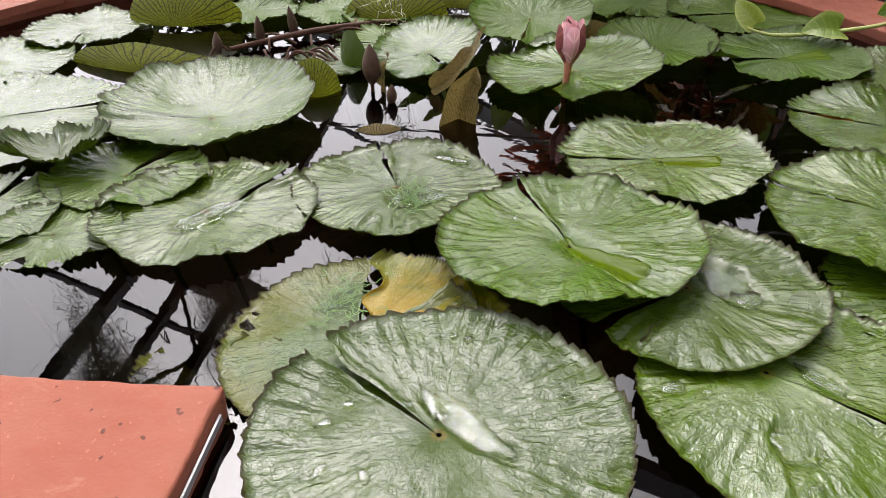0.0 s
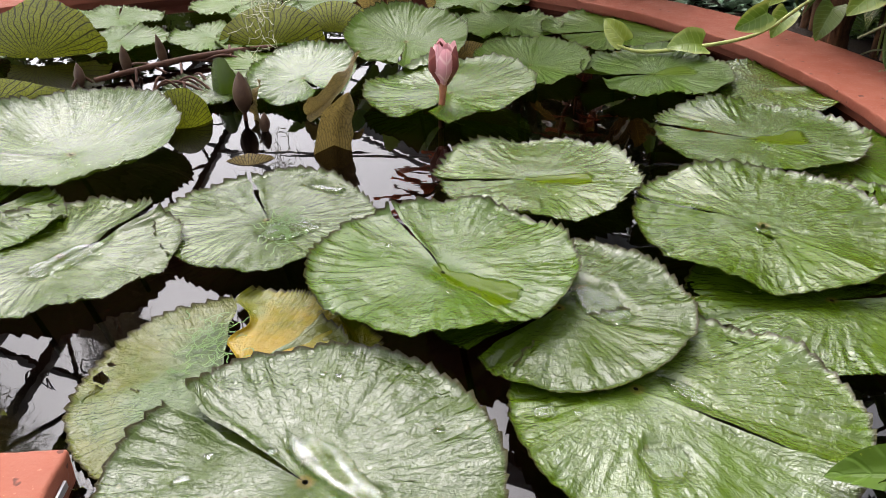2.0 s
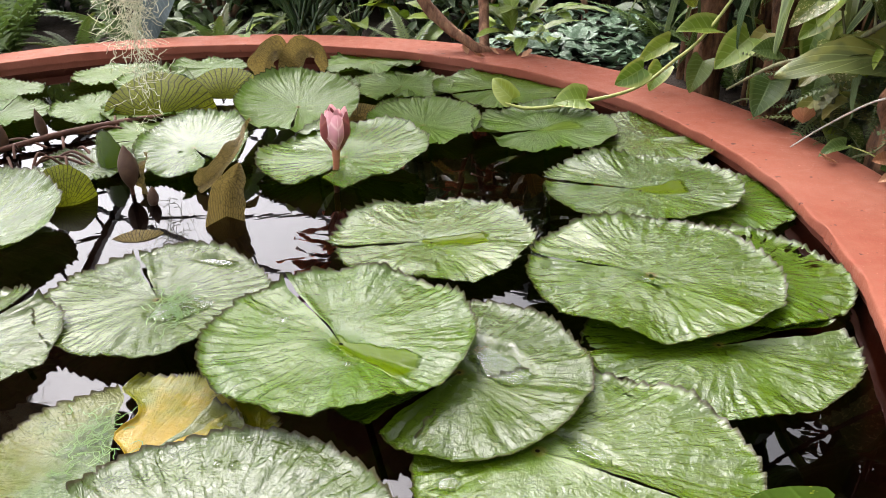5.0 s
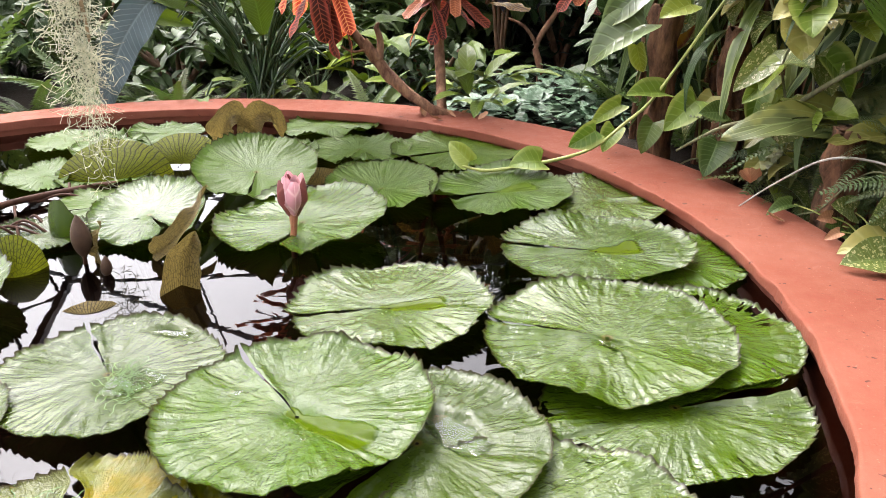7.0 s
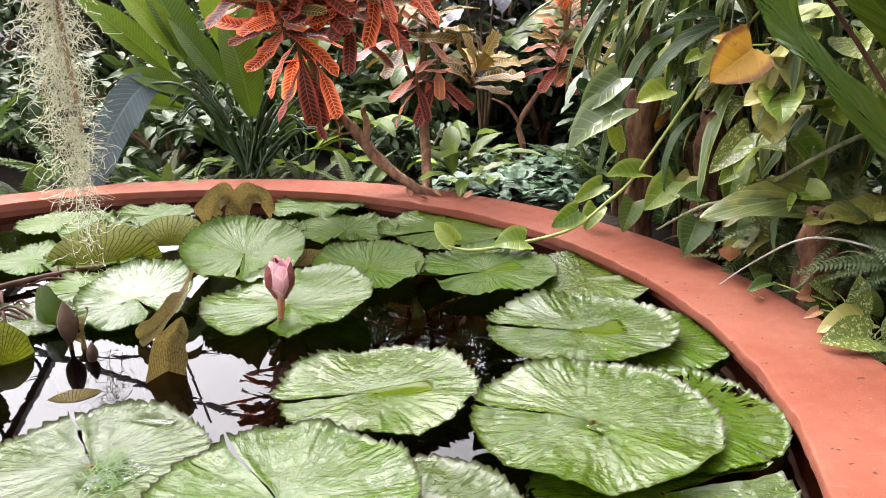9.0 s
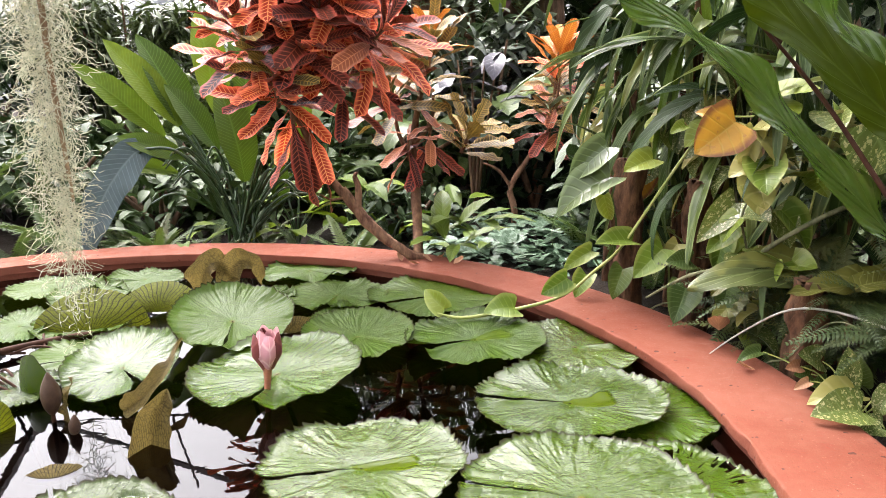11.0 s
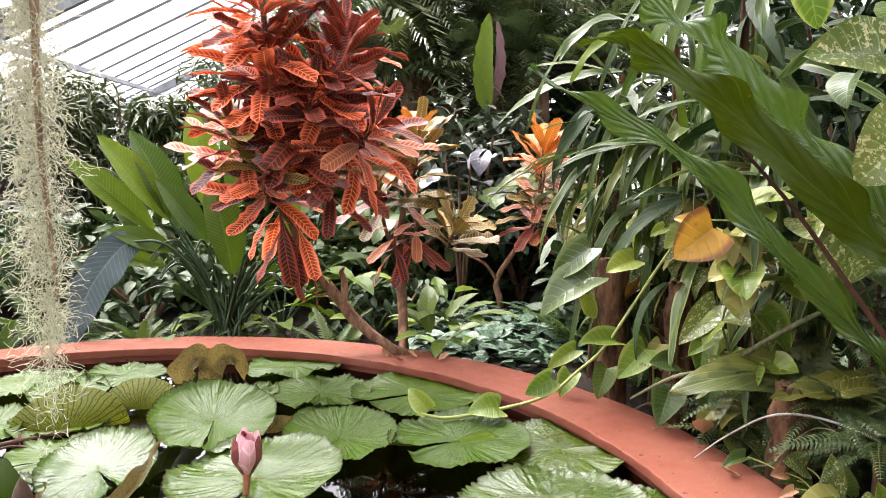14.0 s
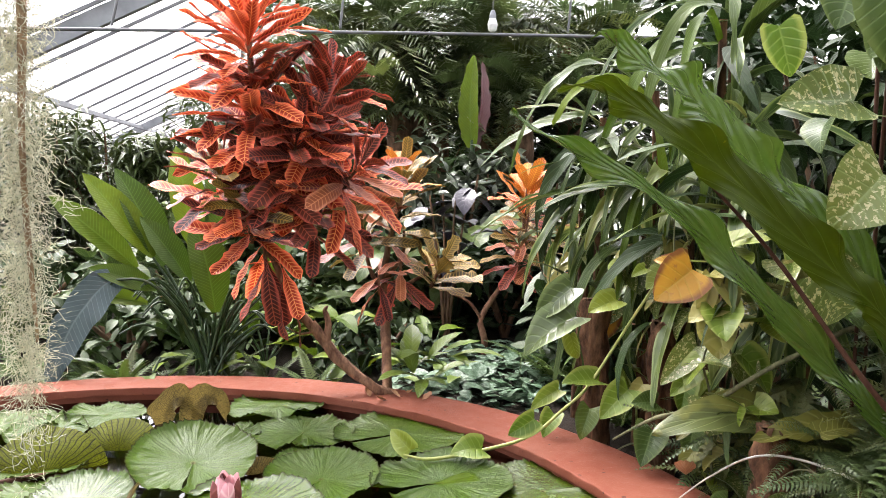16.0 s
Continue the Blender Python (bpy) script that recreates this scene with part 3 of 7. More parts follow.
# corner platform at the pond's edge, with a metal edge strip
bm = bmesh.new()
box(bm, (-1.6, -0.6, -0.02), (0.018, 0.983, 0.045))
bmesh.ops.bevel(bm, geom=[e for e in bm.edges], offset=0.006, segments=3, affect='EDGES', profile=0.6)
bmesh.ops.subdivide_edges(bm, edges=[e for e in bm.edges if e.calc_length() > 0.3], cuts=100, use_grid_fill=True)
for v in bm.verts:
    d = noise.noise(v.co * 14) * 0.004 + noise.noise(v.co * 45) * 0.0026
    v.co += Vector((d, d * 0.8, d * 0.35))
slab = part("platform", bm, M_RIM)
smooth(slab.data)
tagged(slab, "terracotta-painted cement corner slab jutting over the water", "slab", kind="structure")
bm = bmesh.new()
box(bm, (0.0205, -0.6, 0.016), (0.0235, 0.955, 0.026))
strip = part("trim", bm, M_METAL)
tagged(strip, "thin grey metal strip along the slab's side", "trim", kind="structure")

# bed of soil with a hole for the pond
bm = bmesh.new()
ringN = 72
levels = [(1.0, -0.03), (1.18, -0.04), (1.6, -0.08), (2.6, -0.1), (5.0, -0.1), (9.0, -0.1), (16.0, -0.1)]
prev = None
for k, (s, z) in enumerate(levels):
    cur = []
    for i in range(ringN):
        a = 2 * math.pi * i / ringN
        r = (OUT_R - 0.03) * s
        p = Vector((OUT_C[0] + r * math.cos(a), OUT_C[1] + r * math.sin(a), z))
        p.z += noise.noise(p * 2.5) * (0.02 if k else 0.0)
        cur.append(bm.verts.new(p))
    if prev:
        for i in range(ringN):
            bm.faces.new((prev[i], cur[i], cur[(i + 1) % ringN], prev[(i + 1) % ringN]))
    prev = cur
ground = part("ground", bm, M_SOIL)
smooth(ground.data)
tagged(ground, "dark damp soil of the planting beds", "soil", kind="structure")

# greenhouse: the left roof slope z = EAVE_Z + PITCH * (x - EAVE_X), ridge along y
EAVE_X, EAVE_Z, PITCH, RIDGE_X = -3.2, 0.66, 0.53, 2.6
RIDGE_Z = EAVE_Z + PITCH * (RIDGE_X - EAVE_X)
Y0, Y1 = -6.0, 24.0


def roof_z(x):
    return EAVE_Z + PITCH * (x - EAVE_X) if x <= RIDGE_X else RIDGE_Z - PITCH * (x - RIDGE_X)


def sloped_box(name, x0, x1, y, wid, hei, mat, parent, drop=0.0):
    bm = bmesh.new()
    vs = []
    for x in (x0, x1):
        for yy in (y - wid / 2, y + wid / 2):
            for dz in (-hei, 0.0):
                vs.append(bm.verts.new((x, yy, roof_z(x) + dz - drop)))
    for f in ((0, 1, 3, 2), (4, 6, 7, 5), (0, 4, 5, 1), (2, 3, 7, 6), (0, 2, 6, 4), (1, 5, 7, 3)):
        bm.faces.new([vs[i] for i in f])
    return part(name, bm, mat, parent)


roof = thing("greenhouse_roof", "pitched greenhouse roof of white daylit glass in dark bars", "glass roof", kind="structure")
FAR_X = 2 * RIDGE_X - EAVE_X
step = 1.3
nbar = int((Y1 - Y0) / step)
for i in range(nbar + 1):
    y = Y0 + i * step
    sloped_box("glazing_bar", EAVE_X, RIDGE_X, y, 0.024, 0.035, M_BAR, roof)
    sloped_box("glazing_bar", RIDGE_X, FAR_X, y, 0.024, 0.035, M_BAR, roof)
for i in range(nbar):
    y = Y0 + i * step
    for xa, xb in ((EAVE_X, RIDGE_X), (RIDGE_X, FAR_X)):
        bm = bmesh.new()
        bm.faces.new([bm.verts.new(p) for p in ((xa, y + step - 0.018, roof_z(xa) - 0.02), (xb, y + step - 0.018, roof_z(xb) - 0.02), (xb, y + 0.018, roof_z(xb) - 0.02), (xa, y + 0.018, roof_z(xa) - 0.02))])
        pane = part("pane", bm, M_PANE, roof)
        pane.visible_shadow = False
for y in (-4.0, 3.4, 7.1, 17.9):
    sloped_box("rafter", EAVE_X, RIDGE_X, y, 0.10, 0.16, M_FRAME, roof, 0.037)
    sloped_box("rafter", RIDGE_X, FAR_X, y, 0.10, 0.16, M_FRAME, roof, 0.037)
for x in (-1.5, 0.55, RIDGE_X, 4.6, 6.7):
    bm = bmesh.new()
    z = roof_z(x) - 0.09
    box(bm, (x - 0.03, Y0, z - 0.06), (x + 0.03, Y1, z))
    part("purlin", bm, M_FRAME, roof)
for y, dz in ((5.2, -0.275), (3.4, 0.0)):
    part("tie_rod", tube("tie_rod", [(-1.0, y, 1.81), (1.5, y, 1.93), (3.9, y, 2.03), (6.4, y, 2.14)] if dz else [(-1.0, y, 1.88), (1.5, y, 1.92), (3.9, y, 1.96), (6.4, y, 2.0)], 0.011), M_BAR, roof, m=Matrix.Translation((0, 0, dz)))
    for x in (-0.2, 1.1, 2.6, 4.0):
        part("hanger", tube("hanger", [(x, y, 1.88 + dz + 0.048 * x * (1 if dz else 0.3)), (x + 0.12, y, roof_z(x + 0.12) - 0.2)], 0.008), M_BAR, roof)
lamp = thing("hanging_lamp", "small unlit glass lamp hanging by a wire", "lamp", (2.045, 5.1, 0.0))
part("wire", tube("wire", [(0, 0, 1.80), (0.005, 0, 2.4), (0, 0, roof_z(2.045) - 0.1)], 0.003, 6), M_BAR, lamp)
part("socket", tube("socket", [(0, 0, 1.76), (0, 0, 1.78), (0, 0, 1.81)], [0.022, 0.022, 0.012], 12), M_FRAME, lamp)
part("bulb", tube("bulb", [(0, 0, 1.672), (0, 0, 1.69), (0, 0, 1.725), (0, 0, 1.762)], [0.006, 0.026, 0.033, 0.02], 14), plain_material("frosted_glass", (0.5, 0.5, 0.48), (0.6, 0.6, 0.58), 30, 0.2), lamp)

# lattice girder along the roof over the pond
girder = thing("lattice_girder", "dark steel lattice girder under the glass roof", "girder", kind="structure")
for dx, dz in ((-0.11, 0.0), (0.11, 0.09)):
    bm = bmesh.new()
    box(bm, (-1.2 + dx - 0.022, -2.0, 1.56 + dz), (-1.2 + dx + 0.022, 7.0, 1.61 + dz))
    part("chord", bm, M_BAR, girder)
for k in range(22):
    y = -1.9 + k * 0.4
    s = 1 if k % 2 else -1
    part("brace", tube("brace", [(-1.2 - 0.11 * s, y, 1.585 + (0 if s > 0 else 0.09)), (-1.2 + 0.11 * s, y + 0.4, 1.585 + (0.09 if s > 0 else 0))], 0.011, 6), M_BAR, girder)

# glass walls on a low sill, with posts
walls = thing("wall_glass", "glazed greenhouse side and end walls in grey frames", "glass wall", kind="structure")
for x in (EAVE_X, FAR_X):
    bm = bmesh.new()
    box(bm, (x - 0.06, Y0, -0.12), (x + 0.06, Y1, 0.2))
    part("sill", bm, M_FRAME, walls)
for y in (Y0, Y1):
    bm = bmesh.new()
    box(bm, (EAVE_X, y - 0.06, -0.12), (FAR_X, y + 0.06, 0.25))
    part("sill", bm, M_FRAME, walls)
    n = 14
    for i in range(n + 1):
        x = EAVE_X + (FAR_X - EAVE_X) * i / n
        bm = bmesh.new()
        box(bm, (x - 0.03, y - 0.03, 0.25), (x + 0.03, y + 0.03, max(0.3, roof_z(x) - 0.05)))
        part("post", bm, M_FRAME, walls)

# added unseen walls that block daylight from behind and from the side
M_WALL = plain_material("light_block_grey", (0.10, 0.11, 0.09), (0.16, 0.16, 0.13), 3.0, 0.9)
bm = bmesh.new()
ends = []
for y in (-1.4, -1.2):
    ends.append([bm.verts.new((x, y, z)) for x, z in ((EAVE_X + 0.07, -0.12), (FAR_X - 0.07, -0.12), (FAR_X - 0.07, roof_z(FAR_X - 0.07) - 0.24), (RIDGE_X, RIDGE_Z - 0.24), (EAVE_X + 0.07, roof_z(EAVE_X + 0.07) - 0.24))])
bm.faces.new(ends[0])
bm.faces.new(ends[1][::-1])
for i in range(5):
    bm.faces.new((ends[0][i], ends[1][i], ends[1][(i + 1) % 5], ends[0][(i + 1) % 5]))
bmesh.ops.recalc_face_normals(bm, faces=bm.faces[:])
tagged(part("wall_south", bm, M_WALL), "added unseen grey-green gable wall that blocks daylight from behind", "wall", kind="structure")
bm = bmesh.new()
box(bm, (4.7, -1.2, -0.12), (4.9, 3.2, 1.2))
tagged(part("wall_east", bm, M_WALL), "added unseen low grey-green wall that blocks daylight from the side", "wall", kind="structure")

# brick path beyond the plants
path = thing("path", "pinkish brick garden path seen between the plants", "path", kind="structure")
bm = bmesh.new()
box(bm, (-0.004, -0.012, 0), (0.2, 0.1, 0.05))
for v in bm.verts:
    v.co += Vector((random.uniform(-.003, .003), random.uniform(-.003, .003), 0))
brick_me = bpy.data.meshes.new("brick")
bm.to_mesh(brick_me)
bm.free()
for i in range(8):
    for j in range(14):
        part("brick", brick_me, M_BRICK, path, m=pose(0.0 + i * 0.212 + (j % 2) * 0.1, 4.9 + j * 0.118, -0.14 + random.uniform(0, .004)))


# ---- lily pads ----
def pad_mesh(rx, ry, rot, notch, slit, cup, seed, teeth=52, tooth=0.022, wave=0.010, wrinkle=0.0019, N=280, M=16, lift_slit=0.012, groove=None, pools=(), eaten=None, heart_at=(0, 0)):
    rows, uv, hollow_mask = [], [], []
    for i in range(M + 1):
        f = 0.015 + 0.985 * (i / M) ** 0.85
        row, uvr = [], []
        for j in range(N + 1):
            s = j / N
            a = radians(notch) + radians(slit) + s * (2 * math.pi - 2 * radians(slit))
            near = min(s, 1 - s) * 2 * math.pi
            a += (0.05 + 0.005 * slit) * noise.noise((f * 3.5, seed + 31, 2.0 if s < 0.5 else 7.0)) * math.exp(-(near / 0.35) ** 2)
            q = Vector((math.cos(a), math.sin(a), 0))
            saw = ((s * teeth + 0.4 * noise.noise((q.x * 4, q.y * 4, seed))) % 1.0)
            R = 1 + 0.03 * noise.noise((q.x * 1.6, q.y * 1.6, seed)) + 0.014 * noise.noise((q.x * 6, q.y * 6, seed + 5))
            R -= 0.05 * math.exp(-(near / 0.16) ** 2)
            if i == M:
                R += tooth * (saw - 0.5) * (0.55 + 0.9 * abs(noise.noise((q.x * 9, q.y * 9, seed + 3)))) * 1.3
            b = a - radians(rot)
            lx, ly = rx * f * R * math.cos(b), ry * f * R * math.sin(b)
            x = lx * math.cos(radians(rot)) - ly * math.sin(radians(rot))
            y = lx * math.sin(radians(rot)) + ly * math.cos(radians(rot))
            x, y = x + heart_at[0] * (1 - f), y + heart_at[1] * (1 - f)
            z = cup * f * f
            z += wave * f ** 3 * noise.noise((q.x * 2.2, q.y * 2.2, seed + 9)) * 2
            ridge = noise.noise((q.x * 11, q.y * 11, seed + f * 1.5)) + 1.0 * noise.noise((q.x * 24, q.y * 24, seed + f * 3)) + 0.5 * noise.noise((x * 38, y * 38, seed + 4))
            z += wrinkle * ridge * min(1.0, f * 1.4) * (0.25 + 1.5 * f * f)
            z += 0.0016 * noise.noise((x * 60, y * 60, seed))
            z += lift_slit * math.exp(-(near / 0.13) ** 2) * f
            if i >= M - 1:
                z += (0.005 + 0.006 * max(0, noise.noise((q.x * 5, q.y * 5, seed + 2)))) * (1 if i == M else 0.3) * (0.5 + saw)
            z -= 0.002 * math.exp(-(f / 0.12) ** 2)
            z += 0.0055 * noise.noise((x * 11, y * 11, seed + 7)) * min(1, f * 2)
            hollow = 0.0
            if groove:
                ga = radians(groove[0])
                along, across = x * math.cos(ga) + y * math.sin(ga), -x * math.sin(ga) + y * math.cos(ga)
                reach = groove[2] * rx
                hollow = math.exp(-(across / ((0.06 + 0.15 * max(0, min(1, along / reach))) * rx * (1 + 0.5 * noise.noise((x * 25, y * 25, seed))))) ** 4) * (1 / (1 + math.exp(-(along + 0.02) * 110))) * (1 / (1 + math.exp((along - reach * 0.9) * 80)))
                z -= groove[1] * 1.25 * math.exp(-(across / (0.12 * rx)) ** 2) * (1 / (1 + math.exp(-(along + 0.02) * 90))) * (1 / (1 + math.exp((along - reach) * 60)))
            for px, py, pa, pb, turn, level in pools:
                c, q_ = math.cos(radians(turn)), math.sin(radians(turn))
                ex, ey = ((x - px) * c + (y - py) * q_) / pa, ((y - py) * c - (x - px) * q_) / pb
                d = math.hypot(ex, ey) + 0.25 * noise.noise((x * 40, y * 40, seed))
                k = max(0.0, min(1.0, (1.35 - d) / 0.5))
                k = k * k * (3 - 2 * k)
                z = z * (1 - k) + (level - 0.0045 + 0.002 * noise.noise((x * 45, y * 45, seed))) * k
                hollow = max(hollow, 0.47 * max(0.0, min(1.0, (1.25 - d) / 0.3)))
            row.append((x, y, z))
            uvr.append((s, f))
            hollow_mask.append(hollow)
        rows.append(row)
        uv.append(uvr)
    me = grid_mesh("lily_pad", rows, uv)
    if eaten:
        bm = bmesh.new()
        bm.from_mesh(me)
        gone = []
        for f in bm.faces:
            c = f.calc_center_median()
            a, d = math.degrees(math.atan2(c.y, c.x)) % 360, math.hypot(c.x / rx, c.y / ry)
            if eaten[0] < a < eaten[1] and 0.5 < d < 0.95 and noise.noise((a * 0.45, d * 7.0, seed)) + noise.noise((c.x * 22, c.y * 22, seed)) * 0.6 > eaten[2]:
                gone.append(f)
        bmesh.ops.delete(bm, geom=gone, context='FACES_ONLY')
        bm.to_mesh(me)
        bm.free()
        return me
    me.attributes.new("hollow", 'FLOAT', 'POINT').data.foreach_set("value", hollow_mask)
    return me


def tilt(direction, degrees):
    """Raises the side that lies in that direction."""
    a = radians(direction)
    axis = Vector((math.sin(a), -math.cos(a), 0))
    return Matrix.Rotation(radians(degrees), 4, axis)


PADS = []


def pad(x, y, z, rx, ry, notch, mat, up=0, deg=0, cup=0.0, rot=0, slit=1.2, label="", stalk=True, **kw):
    me = pad_mesh(rx, ry, rot, notch, slit, cup, len(PADS) * 3.7 + 1, **kw)
    me.materials.append(mat)
    ob = new("lily_pad", me)
    ob.matrix_basis = Matrix.Translation((x, y, z)) @ tilt(up, deg)
    tagged(ob, label or "round green water lily pad with a toothed edge on the water", "lily pad", "lily pads on the pond")
    if stalk:
        part("stalk", tube("stalk", [(0, 0, -0.03), (0.02, 0.01, -0.12), (0.06, 0.05, -0.4)], 0.006, 6), M_STEM, ob)
    PADS.append(ob)
    return ob


G, F_, P_, O_, D_ = M_LILY, M_LILY_FRESH, M_LILY_PALE, M_LILY_OLD, M_LILY_FAR
# hollows in the pads that hold water: place, half axes, turn and level
POOL_BIG = ((0.028, 0.0195, 0.0781, 0.021, -41.9247, 0.001),)
POOL_P22 = ((-0.0404, -0.0785, 0.0288, 0.03, 4.8006, -0.0015), (0.0181, 0.0347, 0.0412, 0.012, -49.4177, -0.0015), (-0.1700, 0.0057, 0.0175, 0.013, 4.635, 0.0005))
POOL_C = ((0.0613, 0.0127, 0.0607, 0.03, -59.6304, -0.0015),)
POOL_P21 = ((0.0439, -0.0327, 0.052, 0.034, 21.0472, 0.0005), (0.0935, 0.1111, 0.0404, 0.012, -23.244, 0.0055))
POOL_P25 = ((0.0099, -0.0182, 0.0748, 0.024, 51.0078, 0.0005),)
POOL_P2 = ((0.0014, -0.0195, 0.0266, 0.013, -33.0929, -0.0025),)
# near the camera
p_big = pad(0.284, 0.958, 0.013, 0.229, 0.226, 145, P_, 60, 1, 0.006, slit=3, label="large weathered lily pad with a split and water on it", pools=POOL_BIG, M=30)
p_yel = pad(0.150, 1.124, 0.0035, 0.188, 0.188, 72, O_, 120, 0.55, 0.0, slit=24, label="old lily pad yellowing at the edge and half sunk", wave=0.002, wrinkle=0.001, M=24)
p_22 = pad(0.740, 1.058, 0.0095, 0.222, 0.205, -38, G, 0, 0, 0.0, slit=1, heart_at=(-0.05, 0.044), label="large green lily pad with a clear drop of water", wave=0.012, pools=POOL_P22, M=30)
p_c = pad(0.617, 1.272, 0.015, 0.196, 0.186, -140, P_, -30, 1, 0.003, slit=3, label="pale lily pad half covered by its neighbour", pools=POOL_C, M=30)
p_b = pad(0.448, 1.353, 0.037, 0.209, 0.201, 116, F_, -60, 3, 0.012, slit=1, label="lily pad raised over others with a hollow middle", groove=(-48, 0.009, 0.75), M=30)
p_21 = pad(0.143, 1.554, 0.010, 0.192, 0.182, 110, P_, -60, 1.5, 0.006, slit=2, label="pale lily pad raised on one side, puddle and algae on it", pools=POOL_P21, M=30)
p_25 = pad(-0.183, 1.450, 0.009, 0.199, 0.178, 45, P_, -70, 0.6, 0.008, slit=2, label="pale lily pad holding a long shallow puddle", pools=POOL_P25, M=30)
p_dish = pad(-0.320, 1.855, 0.004, 0.238, 0.224, 200, G, 80, 2, 0.05, slit=1, label="large dished lily pad with upturned edge", wave=0.01)
p_1 = pad(0.633, 1.681, 0.020, 0.202, 0.174, -168, G, -60, 1, 0.006, slit=3, label="bright lily pad with strongly frilled teeth", tooth=0.05, groove=(-8, 0.005, 0.6), M=30)
p_2 = pad(0.992, 1.472, 0.032, 0.225, 0.203, 158, G, 90, 1, 0.006, slit=1.5, label="large round lily pad overlapping two others", pools=POOL_P2, M=30)
p_3 = pad(1.160, 1.475, 0.012, 0.192, 0.18, 200, F_, 0, 0, 0.004, slit=2, M=30, eaten=(0, 80, 0.35), label="lily pad with small eaten holes near its edge")
p_4 = pad(1.033, 1.290, 0.006, 0.215, 0.18, 0, G, 0, 0, 0.002, slit=4, label="lily pad with eaten holes along its edge", wave=0.012, M=30, eaten=(10, 100, 0.2))
p_5 = pad(1.115, 1.832, 0.028, 0.220, 0.173, 170, G, 90, 1, 0.005, slit=3, tooth=0.04, groove=(-8, 0.003, 0.5))
p_6 = pad(1.278, 1.795, 0.007, 0.165, 0.16, 100, F_, 0, 0, 0.0)
p_7 = pad(1.264, 2.164, 0.010, 0.186, 0.18, -10, G)
p_8 = pad(1.008, 2.240, 0.026, 0.193, 0.175, 205, D_, 100, 1.5, 0.005, slit=5, groove=(10, 0.003, 0.6))
p_fl = pad(0.485, 2.123, 0.026, 0.208, 0.189, 250, F_, 30, 6, 0.015, slit=3, label="lily pad tilted beside the pink bud")
p_10 = pad(0.704, 2.347, 0.016, 0.153, 0.163, 240, D_, 30, 3, 0.015)
p_11 = pad(0.375, 2.42, 0.06, 0.165, 0.165, 262, D_, 95, 14, 0.02, slit=2, label="glossy fresh lily pad standing up off the water")
p_12 = pad(0.118, 2.245, 0.024, 0.135, 0.165, 300, F_, 75, 9, 0.018, slit=3, label="cupped lily pad with one side folded over")
p_13 = pad(0.684, 2.724, 0.012, 0.162, 0.155, 250, D_)
p_14 = pad(0.978, 2.64, 0.016, 0.208, 0.195, 205, D_, slit=6)
p_15 = pad(0.615, 3.005, 0.014, 0.17, 0.14, 300, D_, tooth=0.05)
pad(0.484, 2.76, 0.012, 0.075, 0.08, 30, D_)
pad(0.69, 2.52, 0.010, 0.105, 0.085, 90, D_)
# towards the far edge
pad(0.07, 3.0, 0.02, 0.13, 0.1, 200, D_, 90, 3)
pad(-0.20, 2.97, 0.016, 0.155, 0.125, 20, D_)
pad(-0.08, 2.87, 0.018, 0.12, 0.11, 300, D_, 100, 6)
pad(-0.05, 2.62, 0.014, 0.14, 0.13, 10, D_)
pad(-0.55, 2.86, 0.012, 0.145, 0.125, 100, D_, label="flat pale lily pad with a hole at the middle")
pad(-0.47, 2.62, 0.012, 0.145, 0.125, 80, D_)
pad(-0.22, 2.64, 0.012, 0.11, 0.12, 330, D_)
pad(0.02, 2.36, 0.012, 0.17, 0.14, 200, D_)
pad(-0.12, 2.2, 0.010, 0.12, 0.1, 120, P_)
# towards the other side
pad(-0.80, 1.80, 0.016, 0.29, 0.27, 20, G, slit=2, label="large pale lily pad among the crowded ones")
pad(-0.53, 1.60, 0.034, 0.115, 0.085, 110, P_, -60, 7, 0.03, label="small crumpled lily pad with brown edges", wave=0.016, wrinkle=0.003)
pad(-0.38, 1.56, 0.014, 0.16, 0.13, 60, F_, slit=8)
pad(-0.60, 1.40, 0.012, 0.16, 0.15, 70, G, slit=5)
pad(-0.90, 2.43, 0.014, 0.18, 0.165, 280, G)
pad(-1.0, 2.15, 0.010, 0.19, 0.18, 250, G)
pad(-0.98, 1.5, 0.010, 0.17, 0.16, 30, G)
pad(-0.42, 1.36, 0.006, 0.12, 0.1, 210, G)
p_yellowbit = pad(0.150, 1.126, 0.006, 0.225, 0.215, 225, M_LILY_YELLOW, 60, 0.3, slit=146, label="torn yellow half of a dying lily pad", wave=0.003, wrinkle=0.0012)
p_brown = pad(-0.015, 1.045, -0.006, 0.12, 0.09, 120, O_, 30, 1, slit=30, label="brown rotting lily pad under the surface")


def puddle(owner, x, y, z, rx, ry, rot, seed, label="clear puddle of water"):
    """A thin film of water with a wandering outline and a rounded edge, in the pad's own axes."""
    rows, uv = [], []
    for k, (f, dz) in enumerate(((0.02, 0.0), (0.6, 0.0), (0.9, -0.0003), (0.97, -0.0012), (1.0, -0.004))):
        row = []
        for j in range(48):
            a = -2 * math.pi * j / 48
            R = f * (1 + 0.45 * noise.noise((math.cos(a) * 1.5, math.sin(a) * 1.5, seed)) + 0.25 * noise.noise((math.cos(a) * 4, math.sin(a) * 4, seed)))
            lx, ly = rx * R * math.cos(a), ry * R * math.sin(a)
            c, s = math.cos(radians(rot)), math.sin(radians(rot))
            row.append((x + lx * c - ly * s, y + lx * s + ly * c, z + dz))
        rows.append(row)
        uv.append([(j / 48, f) for j in range(48)])
    ob = part("puddle", grid_mesh("puddle", rows, uv, wrap=True), M_PUDDLE, owner, label)
    ob.visible_shadow = False


